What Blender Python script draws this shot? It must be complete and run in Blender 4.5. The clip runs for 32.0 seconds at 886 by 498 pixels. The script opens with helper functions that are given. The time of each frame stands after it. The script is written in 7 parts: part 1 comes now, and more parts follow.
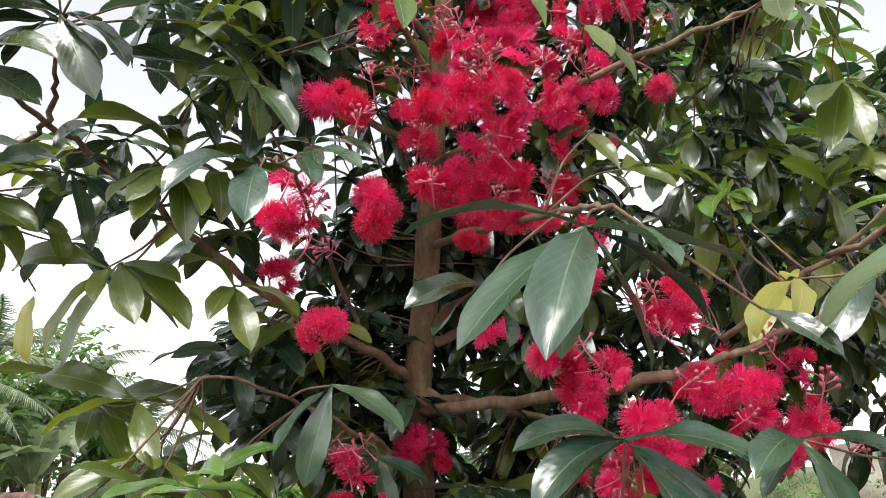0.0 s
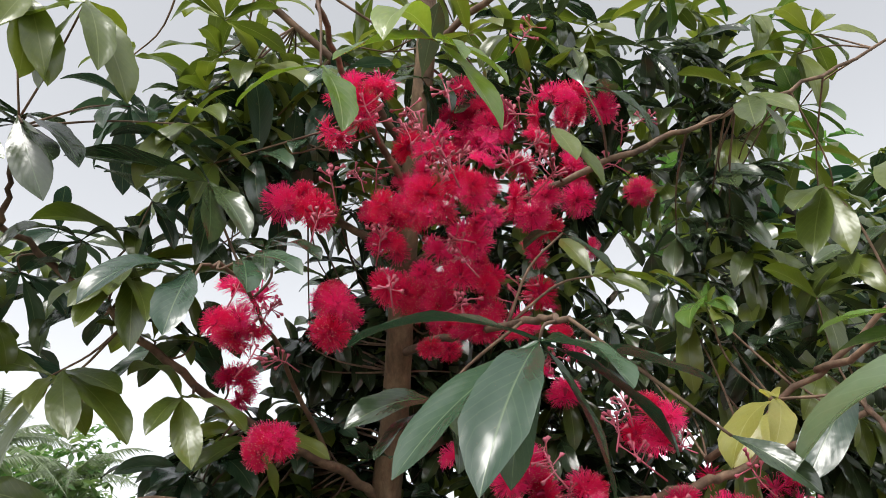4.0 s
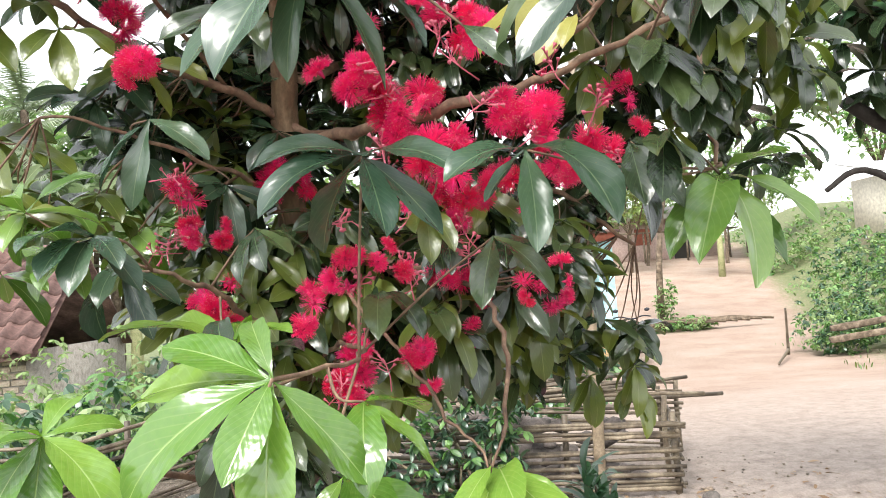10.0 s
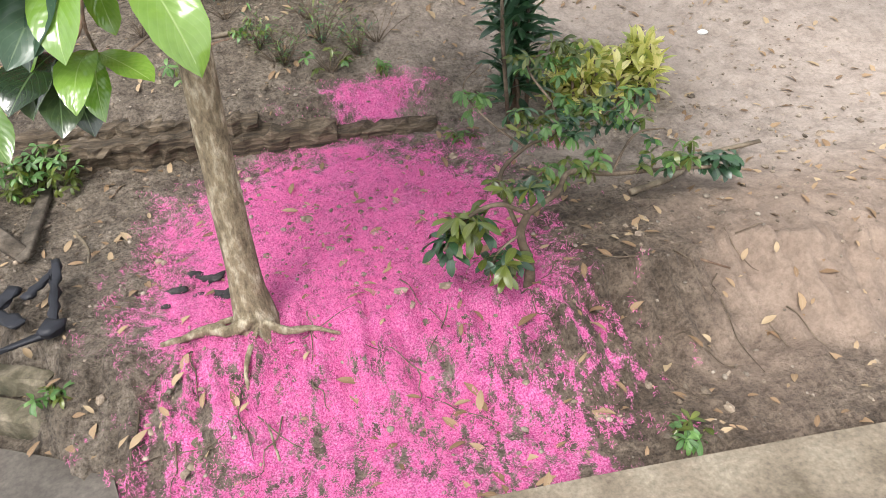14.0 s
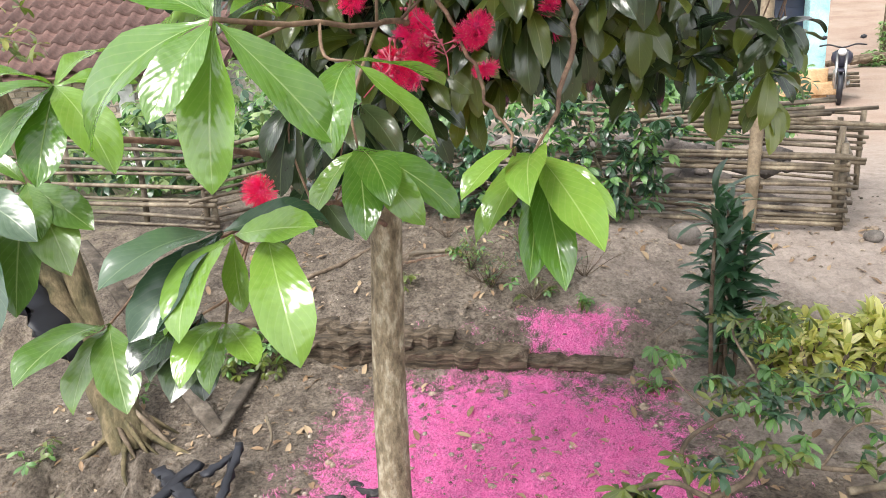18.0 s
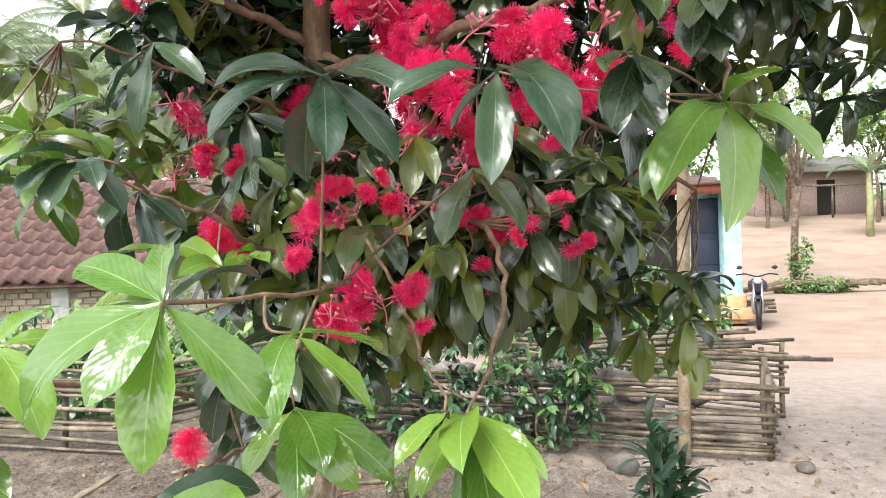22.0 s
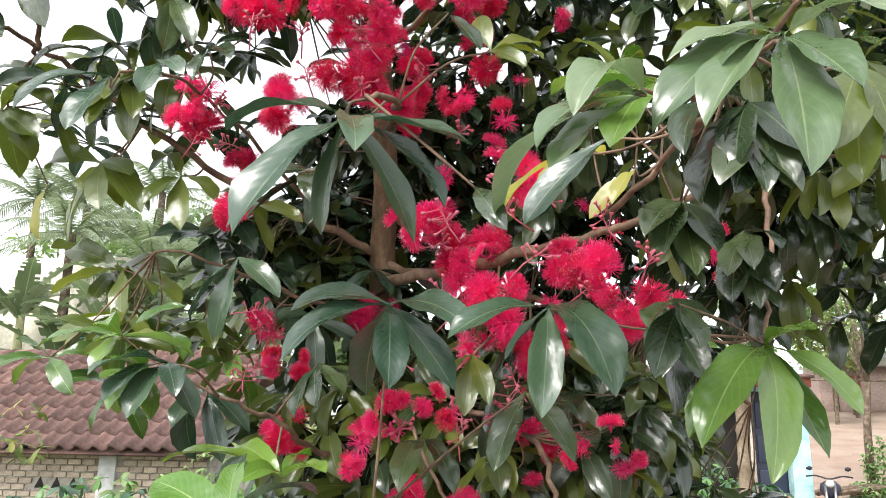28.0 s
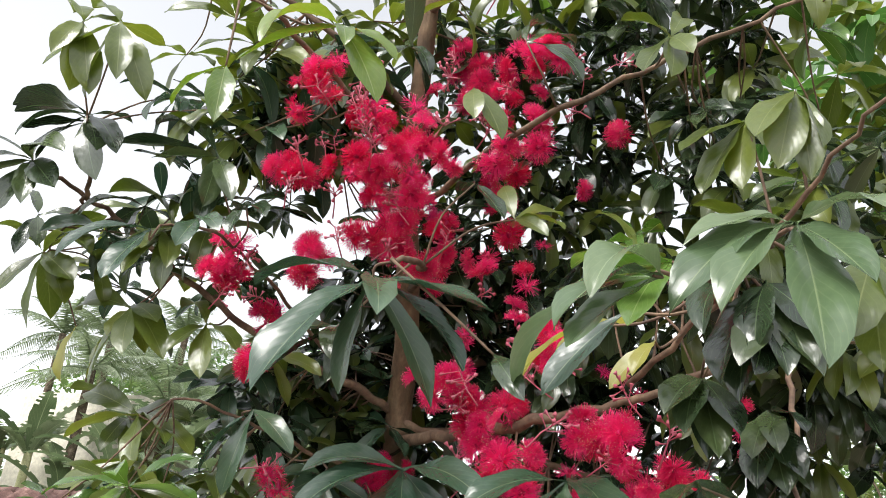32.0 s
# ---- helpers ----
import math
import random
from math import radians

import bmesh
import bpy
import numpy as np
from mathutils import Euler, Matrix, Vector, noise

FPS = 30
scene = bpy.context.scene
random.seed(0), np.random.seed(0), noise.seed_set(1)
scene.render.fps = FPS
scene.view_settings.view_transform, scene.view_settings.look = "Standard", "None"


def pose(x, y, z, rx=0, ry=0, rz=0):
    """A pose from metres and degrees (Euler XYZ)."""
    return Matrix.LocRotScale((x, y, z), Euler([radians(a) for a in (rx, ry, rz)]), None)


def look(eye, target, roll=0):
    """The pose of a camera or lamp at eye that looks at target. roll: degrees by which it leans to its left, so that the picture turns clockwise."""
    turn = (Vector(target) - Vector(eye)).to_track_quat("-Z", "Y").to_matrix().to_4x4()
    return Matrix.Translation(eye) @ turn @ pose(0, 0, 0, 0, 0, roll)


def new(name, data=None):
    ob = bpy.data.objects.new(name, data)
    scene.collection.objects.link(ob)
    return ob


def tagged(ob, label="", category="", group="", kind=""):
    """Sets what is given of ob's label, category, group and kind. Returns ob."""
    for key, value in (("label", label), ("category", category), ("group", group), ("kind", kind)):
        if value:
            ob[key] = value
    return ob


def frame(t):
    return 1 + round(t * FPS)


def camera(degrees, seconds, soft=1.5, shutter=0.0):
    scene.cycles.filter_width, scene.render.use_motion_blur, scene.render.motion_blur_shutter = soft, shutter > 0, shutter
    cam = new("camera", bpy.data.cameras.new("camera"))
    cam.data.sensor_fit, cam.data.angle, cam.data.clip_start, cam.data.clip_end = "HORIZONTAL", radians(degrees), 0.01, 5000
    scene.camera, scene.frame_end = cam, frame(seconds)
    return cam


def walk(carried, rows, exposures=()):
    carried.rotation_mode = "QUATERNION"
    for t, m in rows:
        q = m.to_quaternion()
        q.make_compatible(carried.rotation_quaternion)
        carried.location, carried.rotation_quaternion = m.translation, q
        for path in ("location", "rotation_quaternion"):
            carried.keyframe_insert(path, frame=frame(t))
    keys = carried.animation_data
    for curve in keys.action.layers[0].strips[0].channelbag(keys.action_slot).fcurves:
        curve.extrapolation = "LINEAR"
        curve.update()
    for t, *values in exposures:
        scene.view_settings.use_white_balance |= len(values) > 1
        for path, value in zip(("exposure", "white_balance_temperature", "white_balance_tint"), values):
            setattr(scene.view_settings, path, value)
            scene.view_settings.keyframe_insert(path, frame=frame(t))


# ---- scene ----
cam = camera(61.7, 32.0, soft=0.9)
PATH = [
    (0, (-0.1282, -1.7668, 1.6651), (0.2005, 0.0543, 2.4227), -3.29),
    (0.5, (-0.1257, -1.7664, 1.6648), (0.1291, 0.0493, 2.4641), -1.52),
    (1, (-0.1195, -1.7717, 1.6673), (0.0128, 0.0073, 2.5735), -1.40),
    (1.5, (-0.1017, -1.7687, 1.6739), (0.0640, -0.0187, 2.6284), -3.02),
    (2, (-0.0853, -1.7327, 1.6859), (0.1286, 0.0385, 2.5901), -2.23),
    (2.5, (-0.0639, -1.6948, 1.7088), (0.2324, 0.1112, 2.5151), -0.25),
    (4.5, (-0.0252, -1.7458, 1.7038), (0.2414, -0.0492, 2.7285), -3.86),
    (5, (-0.0002, -1.7672, 1.6971), (0.2093, -0.0206, 2.6487), -4.27),
    (5.5, (0.0435, -1.7880, 1.6995), (0.1717, -0.0048, 2.5953), -3.18),
    (6, (0.0908, -1.8002, 1.6866), (0.1701, 0.0253, 2.5005), -3.89),
    (6.5, (0.1196, -1.8280, 1.6718), (0.2116, 0.0498, 2.3546), -3.90),
    (7, (0.1099, -1.8468, 1.6442), (0.3591, 0.0452, 2.2407), -3.59),
    (7.5, (0.1234, -1.8540, 1.6356), (0.4606, 0.0529, 2.1362), -4.73),
    (8, (0.2047, -1.8628, 1.6154), (0.6274, 0.0383, 2.0734), -1.52),
    (8.5, (0.2416, -1.8868, 1.6109), (0.6560, 0.0268, 2.0168), -2.63),
    (9, (0.2302, -1.8934, 1.5979), (0.5888, 0.0620, 1.8190), -2.58),
    (9.5, (0.2193, -1.8942, 1.5911), (0.5438, 0.0719, 1.7602), -4.12),
    (10, (0.2531, -1.8888, 1.5850), (0.4702, 0.0962, 1.7016), -4.36),
    (10.5, (0.3009, -1.9145, 1.5768), (0.3238, 0.0855, 1.6246), -3.88),
    (11, (0.3450, -1.9266, 1.5580), (0.3283, 0.0724, 1.5178), -4.13),
    (11.5, (0.3719, -1.9227, 1.5409), (0.4523, 0.0710, 1.4007), -3.41),
    (12, (0.3571, -1.8944, 1.5242), (0.2789, 0.0780, 1.2072), -2.26),
    (12.5, (0.3541, -1.8706, 1.4952), (0.3225, 0.0303, 0.8765), -1.54),
    (13, (0.3433, -1.8617, 1.4678), (0.5070, -0.0553, 0.6250), -1.54),
    (13.5, (0.3246, -1.8722, 1.4501), (0.5554, -0.1531, 0.4539), -4.46),
    (14, (0.3226, -1.8854, 1.4093), (0.5603, -0.2297, 0.3137), -5.32),
    (14.5, (0.3464, -1.8976, 1.4256), (0.3544, -0.2524, 0.2880), -6.30),
    (16.5, (0.4573, -1.8618, 1.4384), (0.2771, -0.1218, 0.4691), -3.88),
    (17, (0.4626, -1.8261, 1.4506), (0.2654, -0.0232, 0.6079), -4.33),
    (17.5, (0.4664, -1.8104, 1.4611), (0.2568, 0.0140, 0.6683), -3.49),
    (18, (0.4645, -1.7942, 1.4877), (0.1654, 0.0998, 0.9194), -3.43),
    (18.5, (0.4672, -1.7920, 1.5042), (0.1583, 0.1295, 1.0445), -3.00),
    (19, (0.4645, -1.7978, 1.5128), (0.1456, 0.1387, 1.1271), -2.84),
    (19.5, (0.4779, -1.7988, 1.5233), (0.2794, 0.1645, 1.1977), -3.78),
    (20, (0.4834, -1.8014, 1.5362), (0.3433, 0.1797, 1.3044), -3.95),
    (20.5, (0.4838, -1.8067, 1.5474), (0.3688, 0.1848, 1.3980), -3.82),
    (21, (0.4824, -1.8107, 1.5513), (0.3638, 0.1833, 1.4518), -3.28),
    (21.5, (0.4791, -1.8168, 1.5546), (0.3538, 0.1779, 1.5059), -2.73),
    (22, (0.4761, -1.8215, 1.5580), (0.3512, 0.1749, 1.5461), -1.78),
    (22.5, (0.4703, -1.8274, 1.5629), (0.3104, 0.1660, 1.6074), -1.26),
    (23, (0.4654, -1.8324, 1.5669), (0.2963, 0.1573, 1.6694), -0.91),
    (23.5, (0.4674, -1.8361, 1.5703), (0.3095, 0.1529, 1.7069), -0.80),
    (24, (0.4700, -1.8385, 1.5746), (0.3473, 0.1491, 1.7584), -0.32),
    (24.5, (0.4676, -1.8415, 1.5775), (0.3542, 0.1428, 1.8009), 0.05),
    (26.5, (0.4757, -1.8899, 1.5911), (0.4810, 0.0772, 1.9536), -1.00),
    (27, (0.4888, -1.8880, 1.6026), (0.3929, 0.0690, 2.0022), -1.42),
    (27.5, (0.4898, -1.8877, 1.6170), (0.3297, 0.0597, 2.0425), -0.19),
    (28, (0.4795, -1.8986, 1.6182), (0.2243, 0.0311, 2.0774), 0.83),
    (28.5, (0.4715, -1.9032, 1.6186), (0.1655, 0.0103, 2.1120), 1.34),
    (29, (0.4581, -1.9156, 1.6174), (0.0927, -0.0216, 2.1439), 2.96),
    (29.5, (0.4621, -1.9135, 1.6165), (0.1101, -0.0195, 2.1542), 2.58),
    (30, (0.4714, -1.9021, 1.6146), (0.1486, -0.0178, 2.2033), 2.44),
    (30.5, (0.4846, -1.8952, 1.6250), (0.1831, -0.0280, 2.2755), 2.53),
    (31, (0.4937, -1.9045, 1.6307), (0.2479, -0.0695, 2.3850), 3.15),
    (31.5, (0.4901, -1.9075, 1.6300), (0.2317, -0.1025, 2.4512), 3.82),
    (32, (0.4842, -1.9154, 1.6319), (0.1725, -0.1268, 2.4717), 4.20),
]
EXPOSURES = [(0, 1.27), (1, 1.05), (2, 0.96), (4.5, 0.9), (6, 0.95), (7, 1.0), (8, 1.58), (10, 1.8), (11, 1.75), (12, 1.5), (13, 1.36), (14, 1.4), (17, 1.62), (18, 1.6), (20, 1.62), (23, 1.9), (26, 2.05), (28, 1.6), (30, 1.35), (32, 1.22)]
walk(cam, [(t, look(eye, target, roll)) for t, eye, target, roll in PATH], EXPOSURES)

# ---- daylight: a bright, thin overcast ----
world = bpy.data.worlds.new("overcast")
scene.world = world
world.use_nodes = True
wn, wl = world.node_tree.nodes, world.node_tree.links
sky = wn.new("ShaderNodeTexSky")
sky.sky_type, sky.sun_disc = "NISHITA", False
sky.sun_elevation, sky.sun_rotation = radians(54), radians(210)
sky.air_density, sky.dust_density = 1.0, 1.5
milk = wn.new("ShaderNodeHueSaturation")
milk.inputs["Saturation"].default_value = 0.14
wl.new(sky.outputs[0], milk.inputs["Color"])
wl.new(milk.outputs[0], wn["Background"].inputs[0])
wn["Background"].inputs[1].default_value = 0.15
sun = new("sun", bpy.data.lights.new("sun", "SUN"))
sun.data.energy, sun.data.angle, sun.data.color = 1.5, radians(24), (1.0, 0.97, 0.92)
sun.rotation_euler = (radians(36), 0, radians(-30))


# ---- materials ----
def material(name, rough=0.8):
    m = bpy.data.materials.new(name)
    m.use_nodes = True
    n = m.node_tree.nodes
    b = n["Principled BSDF"]
    b.inputs["Roughness"].default_value = rough
    return m, n, m.node_tree.links, b


def noise_node(n, l, scale, detail=4.0, vec=None, rough=0.6):
    x = n.new("ShaderNodeTexNoise")
    x.inputs["Scale"].default_value, x.inputs["Detail"].default_value, x.inputs["Roughness"].default_value = scale, detail, rough
    if vec is not None:
        l.new(vec, x.inputs["Vector"])
    return x


def ramp_node(n, l, fac, stops):
    r = n.new("ShaderNodeValToRGB")
    e = r.color_ramp.elements
    while len(e) < len(stops):
        e.new(0.5)
    for k, (p, c) in zip(e, stops):
        k.position, k.color = p, (*c, 1)
    l.new(fac, r.inputs[0])
    return r


def mix_node(n, l, fac, a, b, how="MIX"):
    x = n.new("ShaderNodeMix")
    x.data_type, x.blend_type = "RGBA", how
    for key, v in ((0, fac), (6, a), (7, b)):
        if isinstance(v, (int, float)):
            x.inputs[key].default_value = v
        elif isinstance(v, tuple):
            x.inputs[key].default_value = (*v, 1)
        else:
            l.new(v, x.inputs[key])
    return x.outputs[2]


def math_node(n, l, op, a, b=0.0):
    x = n.new("ShaderNodeMath")
    x.operation = op
    for key, v in ((0, a), (1, b)):
        if isinstance(v, (int, float)):
            x.inputs[key].default_value = v
        else:
            l.new(v, x.inputs[key])
    return x.outputs[0]


def bump_node(n, l, b, height, strength=0.4, dist=0.01):
    x = n.new("ShaderNodeBump")
    x.inputs["Strength"].default_value, x.inputs["Distance"].default_value = strength, dist
    l.new(height, x.inputs["Height"])
    l.new(x.outputs[0], b.inputs["Normal"])


def rough_mat(name, dark, mid, light, scale=8.0, rough=0.85, bump=0.5, dist=0.01, stretch=(1, 1, 1), fine=60.0, vary=0.25, loose=False):
    """A mottled, matte surface: broad stains and fine grain, each piece a little lighter or darker."""
    m, n, l, b = material(name, rough)
    tc = n.new("ShaderNodeTexCoord")
    mp = n.new("ShaderNodeMapping")
    mp.inputs["Scale"].default_value = stretch
    l.new(tc.outputs["Object"], mp.inputs[0])
    big = noise_node(n, l, scale, 6, mp.outputs[0])
    small = noise_node(n, l, fine, 5, mp.outputs[0], 0.7)
    r = ramp_node(n, l, big.outputs[0], [(0.3, dark), (0.5, mid), (0.72, light)])
    g = ramp_node(n, l, small.outputs[0], [(0.3, (0.62, 0.62, 0.62)), (0.7, (1.25, 1.25, 1.25))])
    col = mix_node(n, l, 1.0, r.outputs[0], g.outputs[0], "MULTIPLY")
    oi = n.new("ShaderNodeObjectInfo")
    hsv = n.new("ShaderNodeHueSaturation")
    l.new(col, hsv.inputs["Color"])
    piece = n.new("ShaderNodeNewGeometry").outputs["Random Per Island"] if loose else oi.outputs["Random"]
    l.new(math_node(n, l, "MULTIPLY_ADD", piece, vary), hsv.inputs["Value"])
    hsv.inputs["Value"].links[0].from_node.inputs[2].default_value = 1 - vary / 2
    l.new(hsv.outputs[0], b.inputs["Base Color"])
    both = math_node(n, l, "ADD", big.outputs[0], math_node(n, l, "MULTIPLY", small.outputs[0], 0.5))
    bump_node(n, l, b, both, bump, dist)
    return m


def leaf_mat(name, dark, mid, light, rib, rough=0.32, through_leaf=0.25, relief=0.09):
    """Glossy leathery leaf: pale midrib and side veins, blotches, a little light through the blade."""
    m, n, l, b = material(name, rough)
    uv = n.new("ShaderNodeUVMap")
    sep = n.new("ShaderNodeSeparateXYZ")
    l.new(uv.outputs[0], sep.inputs[0])
    across = math_node(n, l, "ABSOLUTE", math_node(n, l, "SUBTRACT", sep.outputs[1], 0.5))
    # side veins run out and forward from the midrib
    slant = math_node(n, l, "SUBTRACT", math_node(n, l, "MULTIPLY", sep.outputs[0], 11.0), math_node(n, l, "MULTIPLY", across, 7.0))
    saw = math_node(n, l, "ABSOLUTE", math_node(n, l, "SUBTRACT", math_node(n, l, "FRACT", slant), 0.5))
    vein = math_node(n, l, "SUBTRACT", 1.0, math_node(n, l, "MULTIPLY", saw, 9.0))
    vein = math_node(n, l, "MAXIMUM", vein, 0.0)
    midrib = math_node(n, l, "MAXIMUM", math_node(n, l, "SUBTRACT", 1.0, math_node(n, l, "MULTIPLY", across, 38.0)), 0.0)
    tc = n.new("ShaderNodeTexCoord")
    oi = n.new("ShaderNodeObjectInfo")
    geo = n.new("ShaderNodeNewGeometry")
    blot = noise_node(n, l, 22.0, 5, tc.outputs["Object"])
    rnd = math_node(n, l, "FRACT", math_node(n, l, "ADD", oi.outputs["Random"], geo.outputs["Random Per Island"]))
    pick = math_node(n, l, "ADD", math_node(n, l, "MULTIPLY", rnd, 0.65), math_node(n, l, "MULTIPLY", blot.outputs[0], 0.35))
    base = ramp_node(n, l, pick, [(0.15, dark), (0.5, mid), (0.85, light)]).outputs[0]
    col = mix_node(n, l, math_node(n, l, "MULTIPLY", vein, 0.12), base, rib)
    col = mix_node(n, l, math_node(n, l, "MULTIPLY", midrib, 0.7), col, rib)
    spots = noise_node(n, l, 90.0, 2, tc.outputs["Object"])
    spot = ramp_node(n, l, spots.outputs[0], [(0.70, (0, 0, 0)), (0.74, (1, 1, 1))])
    col = mix_node(n, l, math_node(n, l, "MULTIPLY", spot.outputs[0], 0.45), col, (0.16, 0.12, 0.05))
    l.new(col, b.inputs["Base Color"])
    b.inputs["Specular IOR Level"].default_value = 0.85
    bulge = math_node(n, l, "SUBTRACT", math_node(n, l, "MULTIPLY", saw, 0.6), math_node(n, l, "MULTIPLY", midrib, 0.6))
    swell = noise_node(n, l, 5.0, 2, tc.outputs["Object"])
    bump_node(n, l, b, math_node(n, l, "ADD", bulge, math_node(n, l, "MULTIPLY", swell.outputs[0], 7.0)), relief, 0.003)
    tr = n.new("ShaderNodeBsdfTranslucent")
    bright = n.new("ShaderNodeHueSaturation")
    bright.inputs["Saturation"].default_value, bright.inputs["Value"].default_value = 1.15, 1.7
    l.new(col, bright.inputs["Color"])
    l.new(bright.outputs[0], tr.inputs[0])
    mx = n.new("ShaderNodeMixShader")
    mx.inputs[0].default_value = through_leaf
    l.new(b.outputs[0], mx.inputs[1])
    l.new(tr.outputs[0], mx.inputs[2])
    l.new(mx.outputs[0], n["Material Output"].inputs[0])
    return m


def soft_mat(name, a, c, rough=0.6, through_it=0.35):
    """Thin petals and threads that let light through."""
    m, n, l, b = material(name, rough)
    oi, geo = n.new("ShaderNodeObjectInfo"), n.new("ShaderNodeNewGeometry")
    rnd = math_node(n, l, "ADD", math_node(n, l, "MULTIPLY", oi.outputs["Random"], 0.65), math_node(n, l, "MULTIPLY", geo.outputs["Random Per Island"], 0.35))
    col = mix_node(n, l, rnd, a, c)
    l.new(col, b.inputs["Base Color"])
    tr = n.new("ShaderNodeBsdfTranslucent")
    l.new(col, tr.inputs[0])
    mx = n.new("ShaderNodeMixShader")
    mx.inputs[0].default_value = through_it
    l.new(b.outputs[0], mx.inputs[1])
    l.new(tr.outputs[0], mx.inputs[2])
    l.new(mx.outputs[0], n["Material Output"].inputs[0])
    return m


def plain_mat(name, colour, rough=0.5, metal=0.0, grime=0.3):
    m, n, l, b = material(name, rough)
    tc = n.new("ShaderNodeTexCoord")
    x = noise_node(n, l, 9.0, 6, tc.outputs["Object"])
    dirty = tuple(v * (1 - grime) for v in colour)
    l.new(ramp_node(n, l, x.outputs[0], [(0.35, dirty), (0.65, colour)]).outputs[0], b.inputs["Base Color"])
    b.inputs["Metallic"].default_value = metal
    return m


LEAF = leaf_mat("mature_leaf", (0.014, 0.028, 0.014), (0.029, 0.049, 0.022), (0.066, 0.094, 0.034), (0.12, 0.18, 0.08), 0.23, 0.13)
YOUNG = leaf_mat("young_leaf", (0.062, 0.145, 0.022), (0.108, 0.215, 0.034), (0.175, 0.295, 0.052), (0.32, 0.42, 0.15), 0.17, 0.26, 0.17)
MATURING = leaf_mat("maturing_leaf", (0.045, 0.10, 0.02), (0.085, 0.165, 0.032), (0.14, 0.23, 0.05), (0.26, 0.34, 0.13), 0.21, 0.2, 0.12)
# mature green greyed: the sky's sheen on waxy blades is put into the colour
SKYGREY = leaf_mat("sky_sheen_waxy_leaf", (0.018, 0.044, 0.026), (0.032, 0.067, 0.038), (0.056, 0.1, 0.052), (0.15, 0.21, 0.11), 0.27, 0.14, 0.09)
# sky glare is painted into this pale grey-green leaf colour
SKYGLARE = leaf_mat("sky_glare_waxy_leaf", (0.06, 0.1, 0.05), (0.095, 0.145, 0.07), (0.14, 0.19, 0.095), (0.24, 0.3, 0.16), 0.24, 0.18, 0.1)
YOUNGOL = leaf_mat("yellowish_young_leaf", (0.07, 0.13, 0.02), (0.12, 0.19, 0.03), (0.19, 0.26, 0.05), (0.3, 0.36, 0.12), 0.26, 0.3, 0.12)
OLIVE = leaf_mat("olive_leaf", (0.058, 0.084, 0.016), (0.1, 0.135, 0.025), (0.165, 0.195, 0.038), (0.24, 0.27, 0.1), 0.28, 0.3)
YELLOW = leaf_mat("yellow_leaf", (0.15, 0.17, 0.03), (0.22, 0.23, 0.045), (0.3, 0.29, 0.07), (0.4, 0.4, 0.16), 0.4, 0.35)
FERN = leaf_mat("garden_leaf", (0.05, 0.12, 0.03), (0.09, 0.2, 0.05), (0.16, 0.3, 0.08), (0.25, 0.36, 0.14), 0.5, 0.3)
DARKGREEN = leaf_mat("strap_leaf", (0.018, 0.05, 0.025), (0.03, 0.08, 0.035), (0.05, 0.12, 0.05), (0.07, 0.15, 0.07), 0.35, 0.2)
VARIEG = leaf_mat("variegated_leaf", (0.2, 0.27, 0.06), (0.5, 0.5, 0.14), (0.8, 0.74, 0.4), (0.3, 0.4, 0.1), 0.4, 0.3)
BARK = rough_mat("trunk_bark", (0.10, 0.077, 0.046), (0.24, 0.19, 0.122), (0.55, 0.49, 0.37), 34.0, 0.9, 1.0, 0.016, (1, 1, 0.45), 110.0)
# reddish bark of the upper stem, its colour darkened for the crown's shade
SHADEDBARK = rough_mat("shaded_upper_bark", (0.06, 0.034, 0.02), (0.13, 0.08, 0.045), (0.23, 0.155, 0.095), 18.0, 0.9, 0.7, 0.01, (1, 1, 0.4), 70.0)
TWIG = rough_mat("twig_bark", (0.07, 0.038, 0.026), (0.15, 0.09, 0.058), (0.28, 0.185, 0.12), 25.0, 0.8, 0.4, 0.004)
STAMEN = soft_mat("stamen_crimson", (0.78, 0.003, 0.07), (0.98, 0.055, 0.36), 0.5, 0.5)
PETAL = soft_mat("petal_pink", (0.4, 0.008, 0.06), (0.65, 0.03, 0.18), 0.5, 0.3)
ANTHER = soft_mat("anther_pale", (0.75, 0.25, 0.3), (0.85, 0.45, 0.42), 0.6, 0.2)
CALYX = soft_mat("spent_cup", (0.4, 0.05, 0.09), (0.7, 0.22, 0.3), 0.6, 0.25)
BAMBOO = rough_mat("dry_bamboo", (0.05, 0.037, 0.025), (0.135, 0.104, 0.07), (0.29, 0.24, 0.17), 9.0, 0.6, 0.25, 0.004, (1, 1, 1), 45.0, 0.7)
DEADWOOD = rough_mat("weathered_wood", (0.045, 0.032, 0.02), (0.13, 0.095, 0.065), (0.28, 0.22, 0.16), 10.0, 0.95, 0.8, 0.012)
STONE = rough_mat("grey_stone", (0.07, 0.06, 0.052), (0.15, 0.13, 0.115), (0.27, 0.24, 0.21), 9.0, 0.9, 0.5, 0.008)
CONCRETE = rough_mat("mossy_concrete", (0.035, 0.034, 0.018), (0.1, 0.086, 0.056), (0.22, 0.185, 0.135), 11.0, 0.95, 0.6, 0.01)
BRICK = rough_mat("pale_brick", (0.32, 0.25, 0.19), (0.45, 0.36, 0.28), (0.56, 0.48, 0.4), 6.0, 0.9, 0.3, 0.006, (1, 1, 1), 40.0, 0.35)
TILE = rough_mat("clay_roof_tile", (0.045, 0.024, 0.021), (0.125, 0.068, 0.057), (0.26, 0.155, 0.133), 3.0, 0.85, 0.3, 0.006, (1, 1, 1), 30.0, 0.45)


